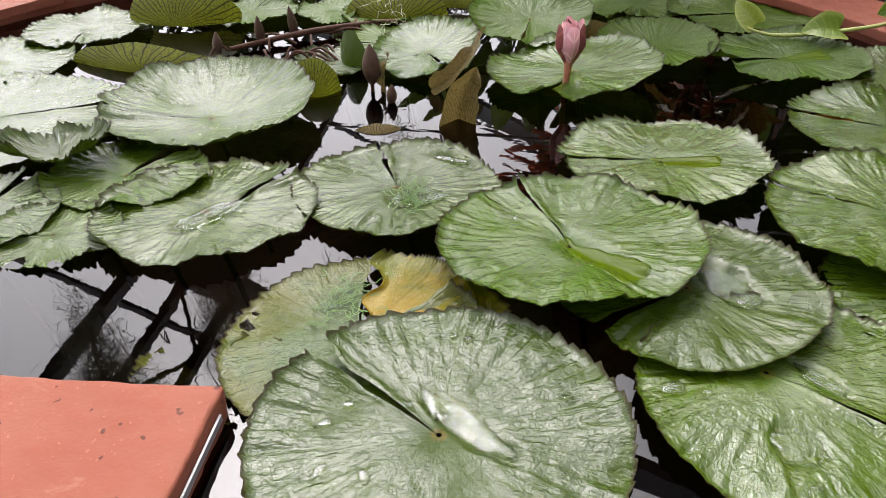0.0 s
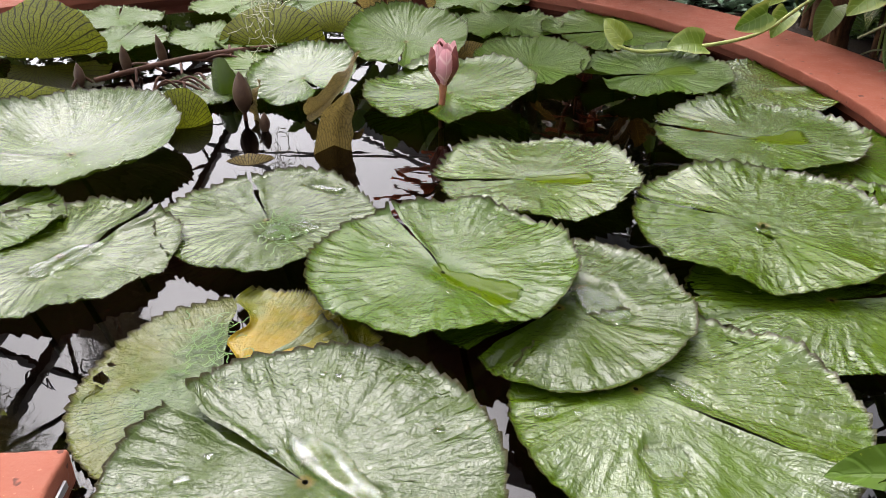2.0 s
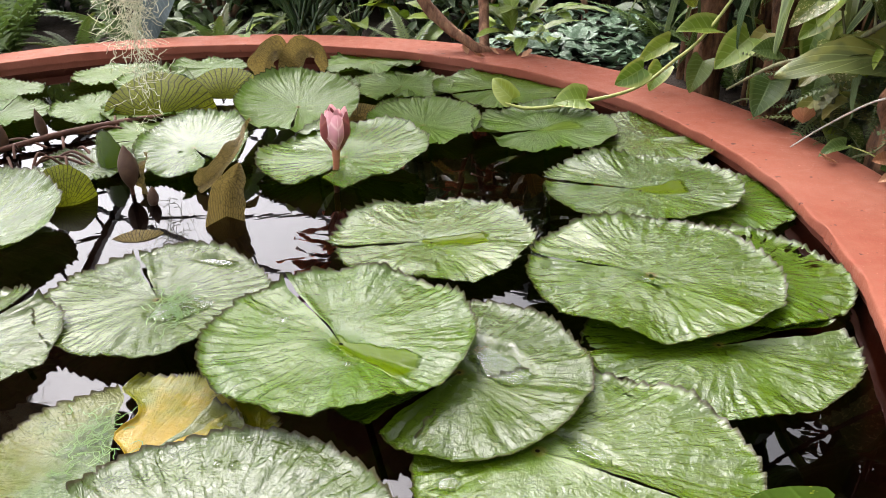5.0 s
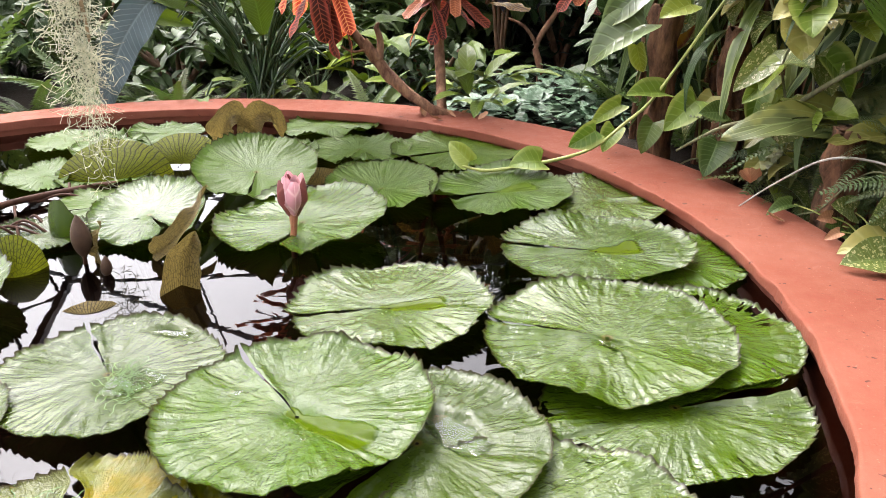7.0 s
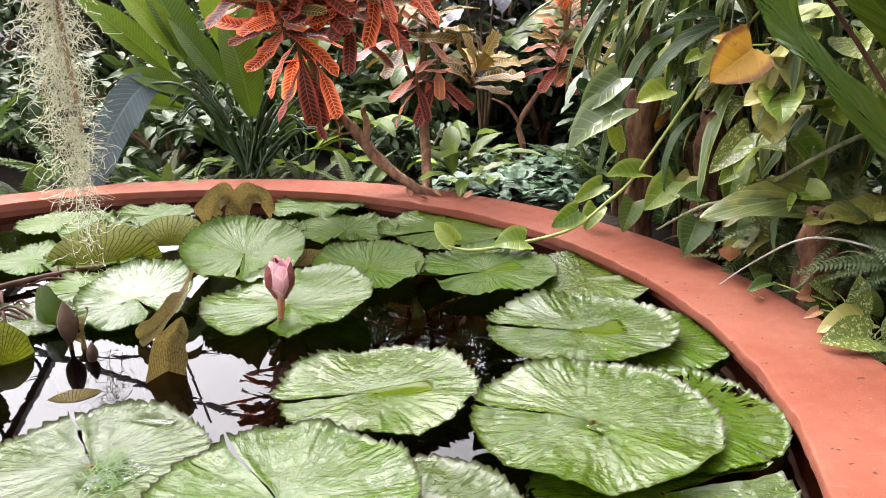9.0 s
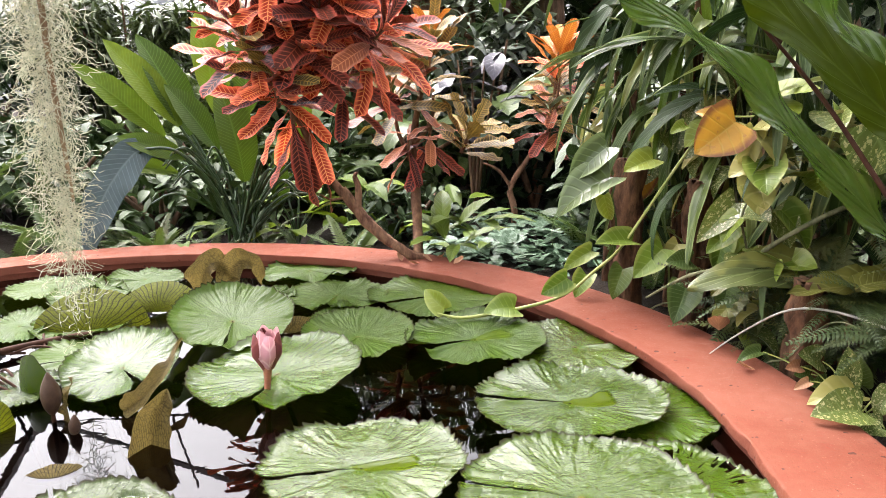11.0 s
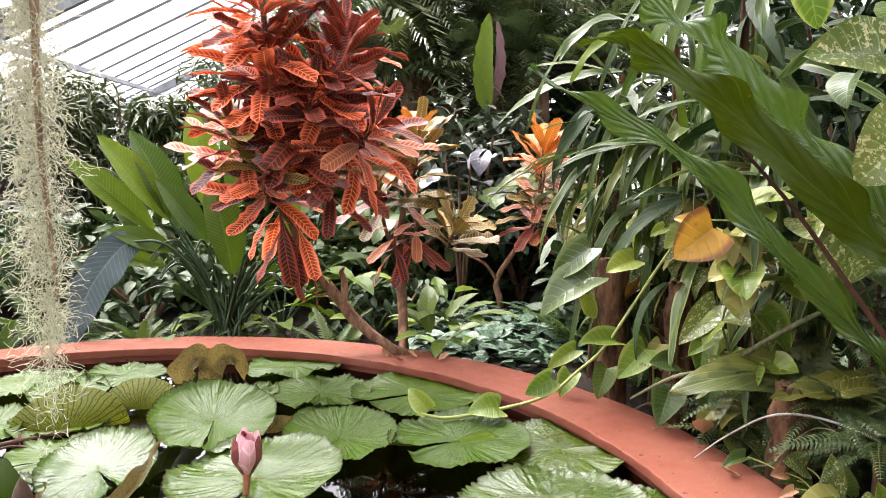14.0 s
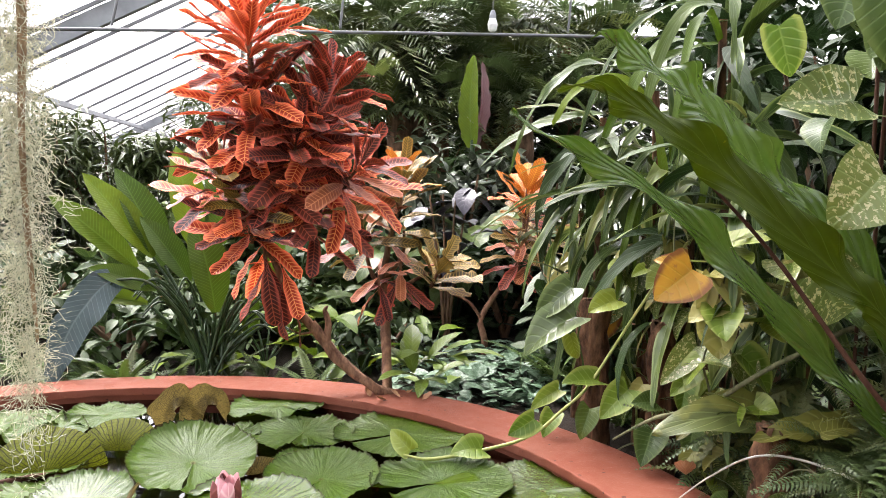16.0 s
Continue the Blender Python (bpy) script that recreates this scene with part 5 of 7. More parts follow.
for c, axis, n, kinds, size, length, t0, t1 in (
    ((1.09, 3.2, 0.76), (0.05, -0.15, 1), 22, ["olive", "orange", "olive", "olive"], 0.85, 0.13, 17, 71),
    ((1.05, 3.18, 0.62), (0, -0.3, 1), 16, [DK, "olive", "pink"], 0.85, 0.13, 45, 98),
    ((0.95, 3.18, 0.58), (-0.3, -0.3, 0.9), 14, ["olive", DK, "olive"], 0.85, 0.12, 30, 96),
    ((1.22, 3.16, 0.44), (0.3, -0.3, 0.9), 15, ["lobed", "lobed"], 0.9, 0.10, 25, 71),
    ((1.08, 3.17, 0.46), (0.1, -0.3, 0.9), 14, ["olive", "pink", DK], 0.75, 0.14, 60, 150),
    ((1.0, 3.17, 0.42), (-0.1, -0.3, 0.9), 10, ["pink", DK], 0.7, 0.10, 70, 155)):
    whorl(croton2, c, axis, n, kinds, rr, size, length, t0, t1)

croton3 = thing("croton_shrub", "young croton with orange crown and pinkish lower leaves", "shrub")
part("trunk", tube("trunk", [(1.63, 3.78, -0.12), (1.62, 3.79, 0.02), (1.61, 3.82, 0.12), (1.70, 3.83, 0.26), (1.80, 3.83, 0.4), (1.82, 3.83, 0.62)], [0.017, 0.016, 0.015, 0.011, 0.010, 0.008], 8, 0.3), M_TWIG, croton3)
part("branch", tube("branch", [(1.61, 3.82, 0.12), (1.55, 3.82, 0.2), (1.47, 3.82, 0.24)], [0.009, 0.007, 0.005], 8, 0.2), M_TWIG, croton3)
for c, axis, n, kinds, size, length, t0, t1 in (
    ((1.82, 3.82, 0.70), (0.05, -0.15, 1), 20, ["orange", "orange", "orange", "red"], 1.0, 0.14, 15, 66),
    ((1.82, 3.80, 0.56), (0.0, -0.3, 1), 22, ["olive", "dark", "olive", "pink"], 0.95, 0.16, 40, 96),
    ((1.78, 3.78, 0.42), (-0.1, -0.3, 1), 16, ["olive", "olive", DK], 0.85, 0.14, 40, 98),
    ((1.88, 3.80, 0.44), (0.3, -0.3, 0.9), 12, ["olive", "pink"], 0.8, 0.12, 40, 96)):
    whorl(croton3, c, axis, n, kinds, rr, size, length, t0, t1)

# clump of broad leaves on long stalks
clump = thing("broad_leaf_clump", "clump of broad green paddle leaves on long dark stalks", "plant", (0.38, 3.58, -0.03))
BL = [blade("leaf", 0.42, 0.13, "ellipse", d, 0.35, 0.006, 12, 6, k) for k, d in enumerate((0.25, 0.5, 0.15))]
CX, CY = 0.38, 3.58
for tip_base, tip, wide in (
    ((0.10, 3.60, 0.42), (-0.16, 3.55, 0.70), 0.9), ((0.16, 3.62, 0.46), (-0.05, 3.6, 0.78), 1.0), ((0.20, 3.66, 0.42), (0.07, 3.66, 0.80), 1.15), ((0.30, 3.6, 0.36), (0.16, 3.58, 0.62), 1.2),
    ((0.40, 3.55, 0.24), (0.36, 3.52, 0.62), 1.3), ((0.30, 3.7, 0.5), (0.27, 3.75, 0.88), 1.2), ((0.42, 3.72, 0.5), (0.44, 3.76, 0.9), 1.2), ((0.18, 3.55, 0.34), (-0.02, 3.48, 0.45), 1.1),
    ((0.55, 3.7, 0.3), (0.68, 3.7, 0.52), 1.0), ((0.14, 3.58, 0.28), (-0.10, 3.52, 0.36), 0.8), ((0.52, 3.6, 0.12), (0.56, 3.56, 0.33), 1.2)):
    s = rr.randrange(3)
    up = (0.5, -0.75, 0.45)
    part("leaf", copies(BL[s], M_BANANA), None, clump, m=Matrix.Translation((-CX, -CY, 0.03)) @ toward(tip_base, tip, 0.38, up, wide * 1.05))
    part("stalk", tube("stalk", [(0.02 * rr.uniform(-1, 1), 0.03 * rr.uniform(-1, 1), 0), ((tip_base[0] - CX) * 0.45, (tip_base[1] - CY) * 0.4, tip_base[2] * 0.6), (tip_base[0] - CX, tip_base[1] - CY, tip_base[2] + 0.03)], [0.009, 0.007, 0.005], 7), M_PETIOLE, clump)
for k in range(26):
    a = rr.uniform(-1, 1)
    h = rr.uniform(0.2, 0.42)
    part("stalk", tube("stalk", [(rr.uniform(-.07, .07), rr.uniform(-.08, .05), 0), (a * 0.12, rr.uniform(-.06, .03), h * 0.6), (a * 0.3, rr.uniform(-.1, .0), h), (a * 0.42, rr.uniform(-.1, .0), h * 0.85)], [0.007, 0.006, 0.005, 0.003], 6), M_PETIOLE, clump)
part("leaf", ribbon("leaf", [(0.06 - CX, 3.53 - CY, 0.43), (-0.01 - CX, 3.49 - CY, 0.395), (-0.10 - CX, 3.46 - CY, 0.28), (-0.16 - CX, 3.44 - CY, 0.15), (-0.19 - CX, 3.43 - CY, 0.03)], 0.14, (0.1, -0.95, 0.25), 0.5, 0.12, 0.006, 3.0), M_BLUE, clump, "waxy blue-grey drooping leaf")
part("stalk", tube("stalk", [(0.0, -0.02, 0.0), (-0.1, -0.05, 0.25), (-0.22, -0.07, 0.40), (-0.33, -0.08, 0.42), (-0.365, -0.08, 0.40)], [0.008, 0.007, 0.006, 0.005, 0.004], 7), M_PETIOLE, clump)

# fern fronds
FERN = [copies(frond_mesh("frond", 0.5, 22, 0.085, 0.022, 0.55, 0.1, 0.8, 70, k), M_FERN) for k in range(3)]


def fern(x, y, z, n, size, rr, label="lacy green fern spreading over the soil", el=40, azs=None):
    ob = thing("fern", label, "fern", (x, y, z), "ferns in the beds")
    for k in range(n):
        az = (k * 360 / n + rr.uniform(-20, 20)) if azs is None else rr.uniform(*azs)
        part("frond", FERN[k % 3], None, ob, m=aim((0, 0, 0), az, el + rr.uniform(-25, 20), rr.uniform(-15, 15), size * rr.uniform(0.7, 1.1)))
    return ob


for x, y, n, s in ((-0.35, 3.7, 9, 0.9), (-0.75, 3.6, 9, 1.1), (-0.1, 3.65, 8, 0.55), (-1.1, 3.3, 8, 1.0), (0.05, 3.55, 7, 0.5), (-0.55, 4.3, 9, 1.3), (0.78, 3.35, 6, 0.5), (1.75, 3.2, 8, 0.7), (1.8, 2.75, 8, 0.75), (1.3, 4.2, 8, 0.8)):
    fern(x, y, -0.06, n, s, rr)
for x, y, z, n, s in ((1.95, 1.85, 0.02, 9, 0.6), (2.05, 1.5, 0.05, 9, 0.7), (1.85, 2.2, 0.0, 7, 0.5), (2.05, 2.2, 0.1, 8, 0.8), (1.9, 1.3, 0.0, 7, 0.5)):
    fern(x, y, z, n, s, rr, "dark fern drooping beside the pond rim")

# fan of palm fronds and tall background growth
PALM = [copies(frond_mesh("frond", 1.5, 34, 0.42, 0.028, 0.75, 0.3, 0.55, 50, 20 + k, 0.012, 0.35), M_PALM) for k in range(2)]


def palm(x, y, z, h, n, size, rr):
    ob = thing("palm_tree", "tall palm with drooping feathered fronds far behind the shrubs", "palm", (x, y, z), "tall palms")
    part("trunk", tube("trunk", [(0, 0, 0), (0.03, 0, h * 0.5), (0, 0, h)], [0.09, 0.07, 0.06], 10, 0.2), M_BARK, ob)
    for k in range(n):
        part("frond", PALM[k % 2], None, ob, m=aim((0, 0, h), k * 137.5, rr.uniform(-10, 32), rr.uniform(-20, 20), size * rr.uniform(0.8, 1.1)))


palm(1.55, 5.75, -0.1, 1.3, 16, 0.62, rr)
palm(1.4, 6.1, -0.1, 1.75, 18, 0.75, rr)
palm(2.3, 6.2, -0.1, 1.85, 18, 0.7, rr)
palm(2.45, 5.6, -0.1, 1.4, 16, 0.6, rr)
palm(2.0, 6.3, -0.1, 1.6, 18, 0.7, rr)
palm(2.95, 5.9, -0.1, 1.55, 14, 0.65, rr)
palm(2.0, 6.9, -0.1, 1.5, 22, 1.0, rr)
palm(3.1, 6.4, -0.1, 1.45, 20, 0.9, rr)
palm(1.4, 8.6, -0.1, 1.5, 18, 1.1, rr)
palm(4.4, 8.2, -0.1, 2.0, 14, 1.1, rr)
palm(2.5, 5.9, -0.1, 1.25, 18, 0.75, rr)
palm(1.75, 6.2, -0.1, 1.35, 16, 0.7, rr)

SMALL = [blade("leaf", 0.11, 0.045, "ellipse", d, 0.3, 0.01, 4, 2, k) for k, d in enumerate((0.3, 0.6, 0.1))]
NARROW = [blade("leaf", 0.16, 0.022, "lance", d, 0.2, 0.0, 4, 2, k) for k, d in enumerate((0.5, 0.9, 0.3))]


def shrub(x, y, z, r, h, n, meshes, mat, rr, label, size=1.0, category="shrub"):
    """A stemmed bush whose crown is a cloud of small leaves with gaps."""
    ob = thing("shrub", label, category, (x, y, z))
    for k in range(5):
        a = k * 1.256 + rr.uniform(-.3, .3)
        part("stem", tube("stem", [(0, 0, 0), (r * 0.2 * math.cos(a), r * 0.2 * math.sin(a), h * 0.4), (r * 0.5 * math.cos(a), r * 0.5 * math.sin(a), h * 0.85)], [0.02, 0.014, 0.006], 6), M_BARK, ob)
    clumps = [(Vector((rr.gauss(0, 0.45), rr.gauss(0, 0.45), rr.uniform(0.15, 1.0))), rr.uniform(0.25, 0.5)) for _ in range(16)]
    ps = []
    for k in range(n):
        c, cr = clumps[rr.randrange(16)]
        d = Vector((rr.gauss(0, 1), rr.gauss(0, 1), rr.gauss(0, 1))).normalized() * cr * rr.random() ** 0.4
        p = Vector((c.x * r + d.x * r, c.y * r + d.y * r, max(0.02, c.z * h + d.z * h * 0.5)))
        ps.append(aim(p, rr.uniform(0, 360), rr.uniform(-60, 50), rr.uniform(-40, 40), size * rr.uniform(0.7, 1.3)))
    part("crown", joined_leaves("crown", meshes, ps), mat, ob)
    return ob


shrub(-0.42, 6.4, -0.1, 0.78, 1.3, 7600, NARROW, M_BAMBOO, rr, "dense dark bush with narrow bamboo-like leaves", 0.95)
shrub(-1.3, 6.0, -0.1, 0.7, 1.0, 1300, NARROW, M_DARKLEAF, rr, "dense dark bush with narrow bamboo-like leaves", 1.3)
shrub(-1.5, 4.6, -0.1, 0.7, 0.8, 900, SMALL, M_DARKLEAF, rr, "dark leafy bush behind the ferns")
shrub(0.2, 4.6, -0.1, 0.6, 0.55, 900, SMALL, M_MIDLEAF, rr, "low leafy bush behind the broad leaves", 1.2)
for x, y, r, h, n, mat, s in ((1.6, 5.2, 0.6, 0.85, 1200, M_DARKLEAF, 1.1), (2.3, 5.0, 0.6, 0.8, 1300, M_MIDLEAF, 1.1), (1.0, 5.6, 0.5, 0.9, 900, M_DARKLEAF, 1.2), (3.0, 5.4, 0.8, 1.0, 1500, M_DARKLEAF, 1.3), (2.6, 4.0, 0.6, 1.1, 1200, M_DARKLEAF, 1.2), (3.4, 4.0, 0.8, 1.9, 2800, M_DARKLEAF, 1.0), (2.9, 2.9, 0.7, 1.7, 3000, M_DARKLEAF, 0.95), (2.7, 2.0, 0.7, 1.35, 2600, M_MIDLEAF, 0.9), (2.6, 1.1, 0.7, 1.35, 2200, M_DARKLEAF, 0.9), (1.5, 6.5, 0.8, 0.9, 1000, M_DARKLEAF, 1.5), (2.0, 3.3, 0.35, 0.5, 500, M_DARKLEAF, 1.1), (1.2, 4.4, 0.4, 0.5, 500, M_DARKLEAF, 1.1)):
    shrub(x, y, -0.1, r, h, n, SMALL, mat, rr, "leafy dark green bush filling the bed", s)

for x, y, r, h, n, s in ((1.75, 4.75, 0.38, 1.05, 1100, 0.95), (2.25, 4.7, 0.4, 1.0, 900, 1.0), (1.35, 5.0, 0.35, 0.95, 800, 1.0)):
    shrub(x, y, -0.1, r, h, n, SMALL, M_GLOSSY, rr, "upright bush with small grey-green glossy leaves", s)
for x, y, r, h, n, s in ((0.0, 4.1, 0.45, 0.3, 500, 0.8), (-0.6, 4.7, 0.6, 0.45, 600, 1.0), (0.4, 4.3, 0.5, 0.35, 500, 0.9), (1.1, 3.75, 0.3, 0.25, 300, 0.7), (-1.0, 4.1, 0.5, 0.45, 500, 0.9), (1.9, 4.3, 0.4, 0.5, 450, 1.0), (0.85, 4.9, 0.5, 0.5, 500, 1.0)):
    shrub(x, y, -0.1, r, h, n, SMALL, M_DARKLEAF, rr, "low dark leafy growth covering the soil", s)

for x, y, r, h, n, s in ((2.2, 7.6, 1.0, 1.7, 700, 1.8), (1.2, 7.8, 0.8, 1.4, 600, 1.8), (3.4, 7.4, 1.0, 2.3, 1500, 1.8), (4.6, 6.0, 1.0, 2.4, 1500, 1.8)):
    shrub(x, y, -0.1, r, h, n, SMALL, M_DARKLEAF, rr, "tall dark leafy tree behind the palms", s, "tree")
shrub(0.75, 5.7, -0.1, 0.7, 0.85, 2000, SMALL, M_DARKLEAF, rr, "leafy dark green bush filling the bed", 1.1)
shrub(0.25, 5.2, -0.1, 0.5, 0.7, 1200, SMALL, M_MIDLEAF, rr, "leafy dark green bush filling the bed", 1.0)
shrub(2.5, 2.2, -0.1, 0.45, 2.0, 2000, SMALL, M_DARKLEAF, rr, "tall dark leafy bush beside the climbers", 0.9)
shrub(2.1, 8.8, -0.1, 1.5, 2.5, 3000, SMALL, M_DARKLEAF, rr, "tall dark leafy tree behind the palms", 1.7, "tree")
for x, y, h, n, s in ((1.25, 6.9, 1.95, 18, 0.8), (1.75, 6.6, 2.0, 18, 0.8), (2.65, 6.9, 2.1, 18, 0.85), (3.3, 6.9, 2.05, 16, 0.85)):
    palm(x, y, -0.1, h, n, s, rr)
banana = thing("banana_plant", "tall upright furled leaf, green with a purple back", "plant", (1.9, 5.0, -0.1))
part("stem", tube("stem", [(0, 0, 0), (0.01, 0, 0.6), (0, 0, 1.1)], [0.03, 0.025, 0.012], 8), M_PETIOLE, banana)
part("leaf", ribbon("leaf", [(0, 0, 1.05), (-0.02, 0, 1.3), (0.0, 0, 1.62)], 0.13, (-0.6, -0.8, 0), 1.0, 0.5, 0.004), M_BANANA, banana)
part("leaf", ribbon("leaf", [(0.01, 0.02, 1.05), (0.06, 0, 1.3), (0.05, 0, 1.58)], 0.1, (0.5, -0.8, 0), 2.0, 0.5, 0.004), leaf_material("purple_back", [(0.16, 0.07, 0.08), (0.2, 0.1, 0.1)], (0.25, 0.15, 0.12), 16.0, 0.2), banana, "purple back of the leaf")
purple = thing("purple_leaf_plant", "low plant with nearly black purple leaves", "plant", (1.5, 4.05, -0.1))
for k in range(16):
    h = rr.uniform(0.4, 0.85)
    part("leaf", copies(blade("leaf", 0.2, 0.11, "ellipse", 0.6, 0.25, 0.02, 8, 4, k), M_PURPLE), None, purple, m=aim((rr.uniform(-.12, .12), rr.uniform(-.1, .1), h), k * 137.5, rr.uniform(-40, 30), 0, rr.uniform(0.7, 1.1)))
for k in range(4):
    part("stem", tube("stem", [(0, 0, 0), (0.04 * math.cos(k * 1.6), 0.04 * math.sin(k * 1.6), 0.4), (0.1 * math.cos(k * 1.6), 0.1 * math.sin(k * 1.6), 0.8)], [0.01, 0.008, 0.004], 6), M_BARK, purple)

# broad dark leaves between the shrubs
BROAD = [copies(blade("leaf", 0.34, 0.17, "heart", d, 0.25, 0.01, 10, 4, k), M_MIDLEAF) for k, d in enumerate((0.4, 0.7))]
for x, y, n, s in ((1.25, 4.3, 7, 0.9), (2.15, 4.4, 8, 1.1), (1.7, 4.6, 7, 1.1), (0.75, 4.2, 6, 0.9), (2.2, 3.4, 7, 0.9)):
    ob = thing("broad_leaf_plant", "low plant with broad heart-shaped green leaves", "plant", (x, y, -0.1), "broad-leaved plants behind the crotons")
    for k in range(n):
        az, h = k * 360 / n + rr.uniform(-25, 25), rr.uniform(0.25, 0.75) * s
        b = (-0.1 * math.sin(radians(az)), 0.1 * math.cos(radians(az)), h)
        part("leaf", BROAD[k % 2], None, ob, m=aim(b, az, rr.uniform(-30, 30), rr.uniform(-20, 20), s))
        part("stalk", tube("stalk", [(0, 0, 0), (b[0] * 0.4, b[1] * 0.4, h * 0.6), b], [0.008, 0.006, 0.004], 6), M_PETIOLE, ob)

# ground cover with silvery leaves
gm = [blade("leaf", 0.075, 0.05, "ellipse", 0.3, 0.2, 0.01, 4, 2, k) for k in range(2)]
ps = []
for k in range(620):
    x, y = rr.uniform(1.05, 2.0), rr.uniform(2.95, 3.75)
    if (x - OUT_C[0]) ** 2 + (y - OUT_C[1]) ** 2 < (OUT_R + 0.03) ** 2:
        continue
    ps.append(aim((x, y, -0.06 + rr.uniform(0.0, 0.08)), rr.uniform(0, 360), rr.uniform(-5, 40), rr.uniform(-20, 20), rr.uniform(0.7, 1.3)))
ob = part("ground_cover", joined_leaves("ground_cover", gm, ps), M_SILVER)
tagged(ob, "carpet of small silver-veined leaves along the rim", "ground cover", kind="stuff")
young = thing("seedling", "young plant with bright pointed green leaves at the rim", "plant", (1.165, 3.040, 0.0))
for k in range(17):
    part("leaf", copies(blade("leaf", 0.17, 0.055, "ellipse", 0.4, 0.3, 0.01, 8, 4, k), M_BRIGHT), None, young, m=aim((rr.uniform(-.07, .09), rr.uniform(-.03, .06), rr.uniform(0.03, 0.16)), k * 137.5, rr.uniform(5, 45), 0, rr.uniform(0.8, 1.2)))

# moss hanging from above
def moss(x, y, z0, z1, n, width, rr, label):
    ob = thing("hanging_moss", label, "moss", (x, y, 0))
    sway = [(rr.uniform(-.01, .01), rr.uniform(-.01, .01)) for _ in range(6)]
    core = [(sway[i][0] + 0.018, sway[i][1] - 0.015, z0 + (z1 - z0) * (0.15 + 0.17 * i)) for i in range(6)]
    part("core", tube("core", core, [0.003, 0.008, 0.012, 0.014, 0.014, 0.014], 7, 0.5), M_MOSSCORE, ob)
    for s in range(6):
        verts, faces = [], []
        for k in range(n // 6):
            t = rr.random() ** 0.72
            z = z0 + (z1 - z0) * t
            if z - z0 < 0.38 and rr.random() > 0.1 + 0.9 * ((z - z0) / 0.38) ** 2:
                continue
            w = width * (0.012 + 0.17 * min(1.0, (z - z0) / 0.55) ** 1.1)
            p = Vector((rr.gauss(0, w), rr.gauss(0, w), z))
            d = Vector((rr.gauss(0, 1), rr.gauss(0, 1), -1.0 + rr.gauss(0, 0.6))).normalized()
            for q in range(9):
                side = d.cross(Vector((rr.gauss(0, 1), rr.gauss(0, 1), rr.gauss(0, 1)))).normalized() * 0.0008
                p2 = p + d * 0.013
                o = len(verts)
                verts.extend([tuple(p - side), tuple(p + side), tuple(p2 + side), tuple(p2 - side)])
                faces.append((o, o + 1, o + 2, o + 3))
                p = p2
                d = (d + Vector((rr.gauss(0, .6), rr.gauss(0, .6), rr.gauss(0, .5) - 0.1))).normalized()
        me = bpy.data.meshes.new("strands")
        me.from_pydata(verts, [], faces)
        part("strand_tuft", me, M_MOSS, ob)
    return ob


moss(0.03, 2.25, 0.06, 2.6, 5200, 0.13, rr, "long pale grey-green moss strand hanging over the water")

moss(-1.05, 2.2, 0.75, 1.75, 5200, 0.42, rr, "thick dark clump of hanging moss under the roof")
moss(-0.95, 3.05, 0.9, 1.85, 4200, 0.4, rr, "thick dark clump of hanging moss under the roof")

# wiry aerial roots hanging under the roof, mirrored in the water
ra = random.Random(31)
for cx, cy, n in ((-0.62, 3.45, 16), (-0.85, 2.80, 16), (-0.42, 3.75, 12), (-1.15, 3.1, 10)):
    ob = thing("aerial_roots", "tangle of thin dark aerial roots hanging under the glass roof", "roots", (cx, cy, 0.0), "aerial roots")
    for k in range(n):
        x, y, z = ra.uniform(-.16, .16), ra.uniform(-.2, .2), roof_z(cx) - 0.12
        pts = [(x, y, z)]
        drop = ra.uniform(0.05, 0.085)
        for q in range(5):
            x, y, z = x + ra.uniform(-.035, .035), y + ra.uniform(-.045, .045), max(1.52, z - drop)
            pts.append((x, y, z))
        part("root", tube("root", pts, [0.004, 0.0035, 0.003, 0.0026, 0.002, 0.0014], 5), M_STEM, ob)

# ---- plants at the pond's other side ----
trunks = (((1.55, 2.46, -0.05), (1.53, 2.45, 0.44), 0.04), ((1.69, 2.31, -0.05), (1.668, 2.30, 0.40), 0.036), ((1.92, 2.35, -0.05), (1.9, 2.35, 0.9), 0.03), ((1.72, 1.86, -0.05), (1.70, 1.85, 0.25), 0.036))
for a, b, r in trunks:
    ob = part("tree_stump", tube("tree_stump", [a, ((a[0] + b[0]) / 2 + 0.008, (a[1] + b[1]) / 2, (a[2] + b[2]) / 2), b, (b[0], b[1], b[2] + 0.012)], [r * 1.15, r, r * 0.95, r * 0.3], 18, 0.95, a[0] * 9), M_FERNBARK)
    tagged(ob, "rough reddish brown cut stump standing in the bed", "stump", "stumps in the bed")

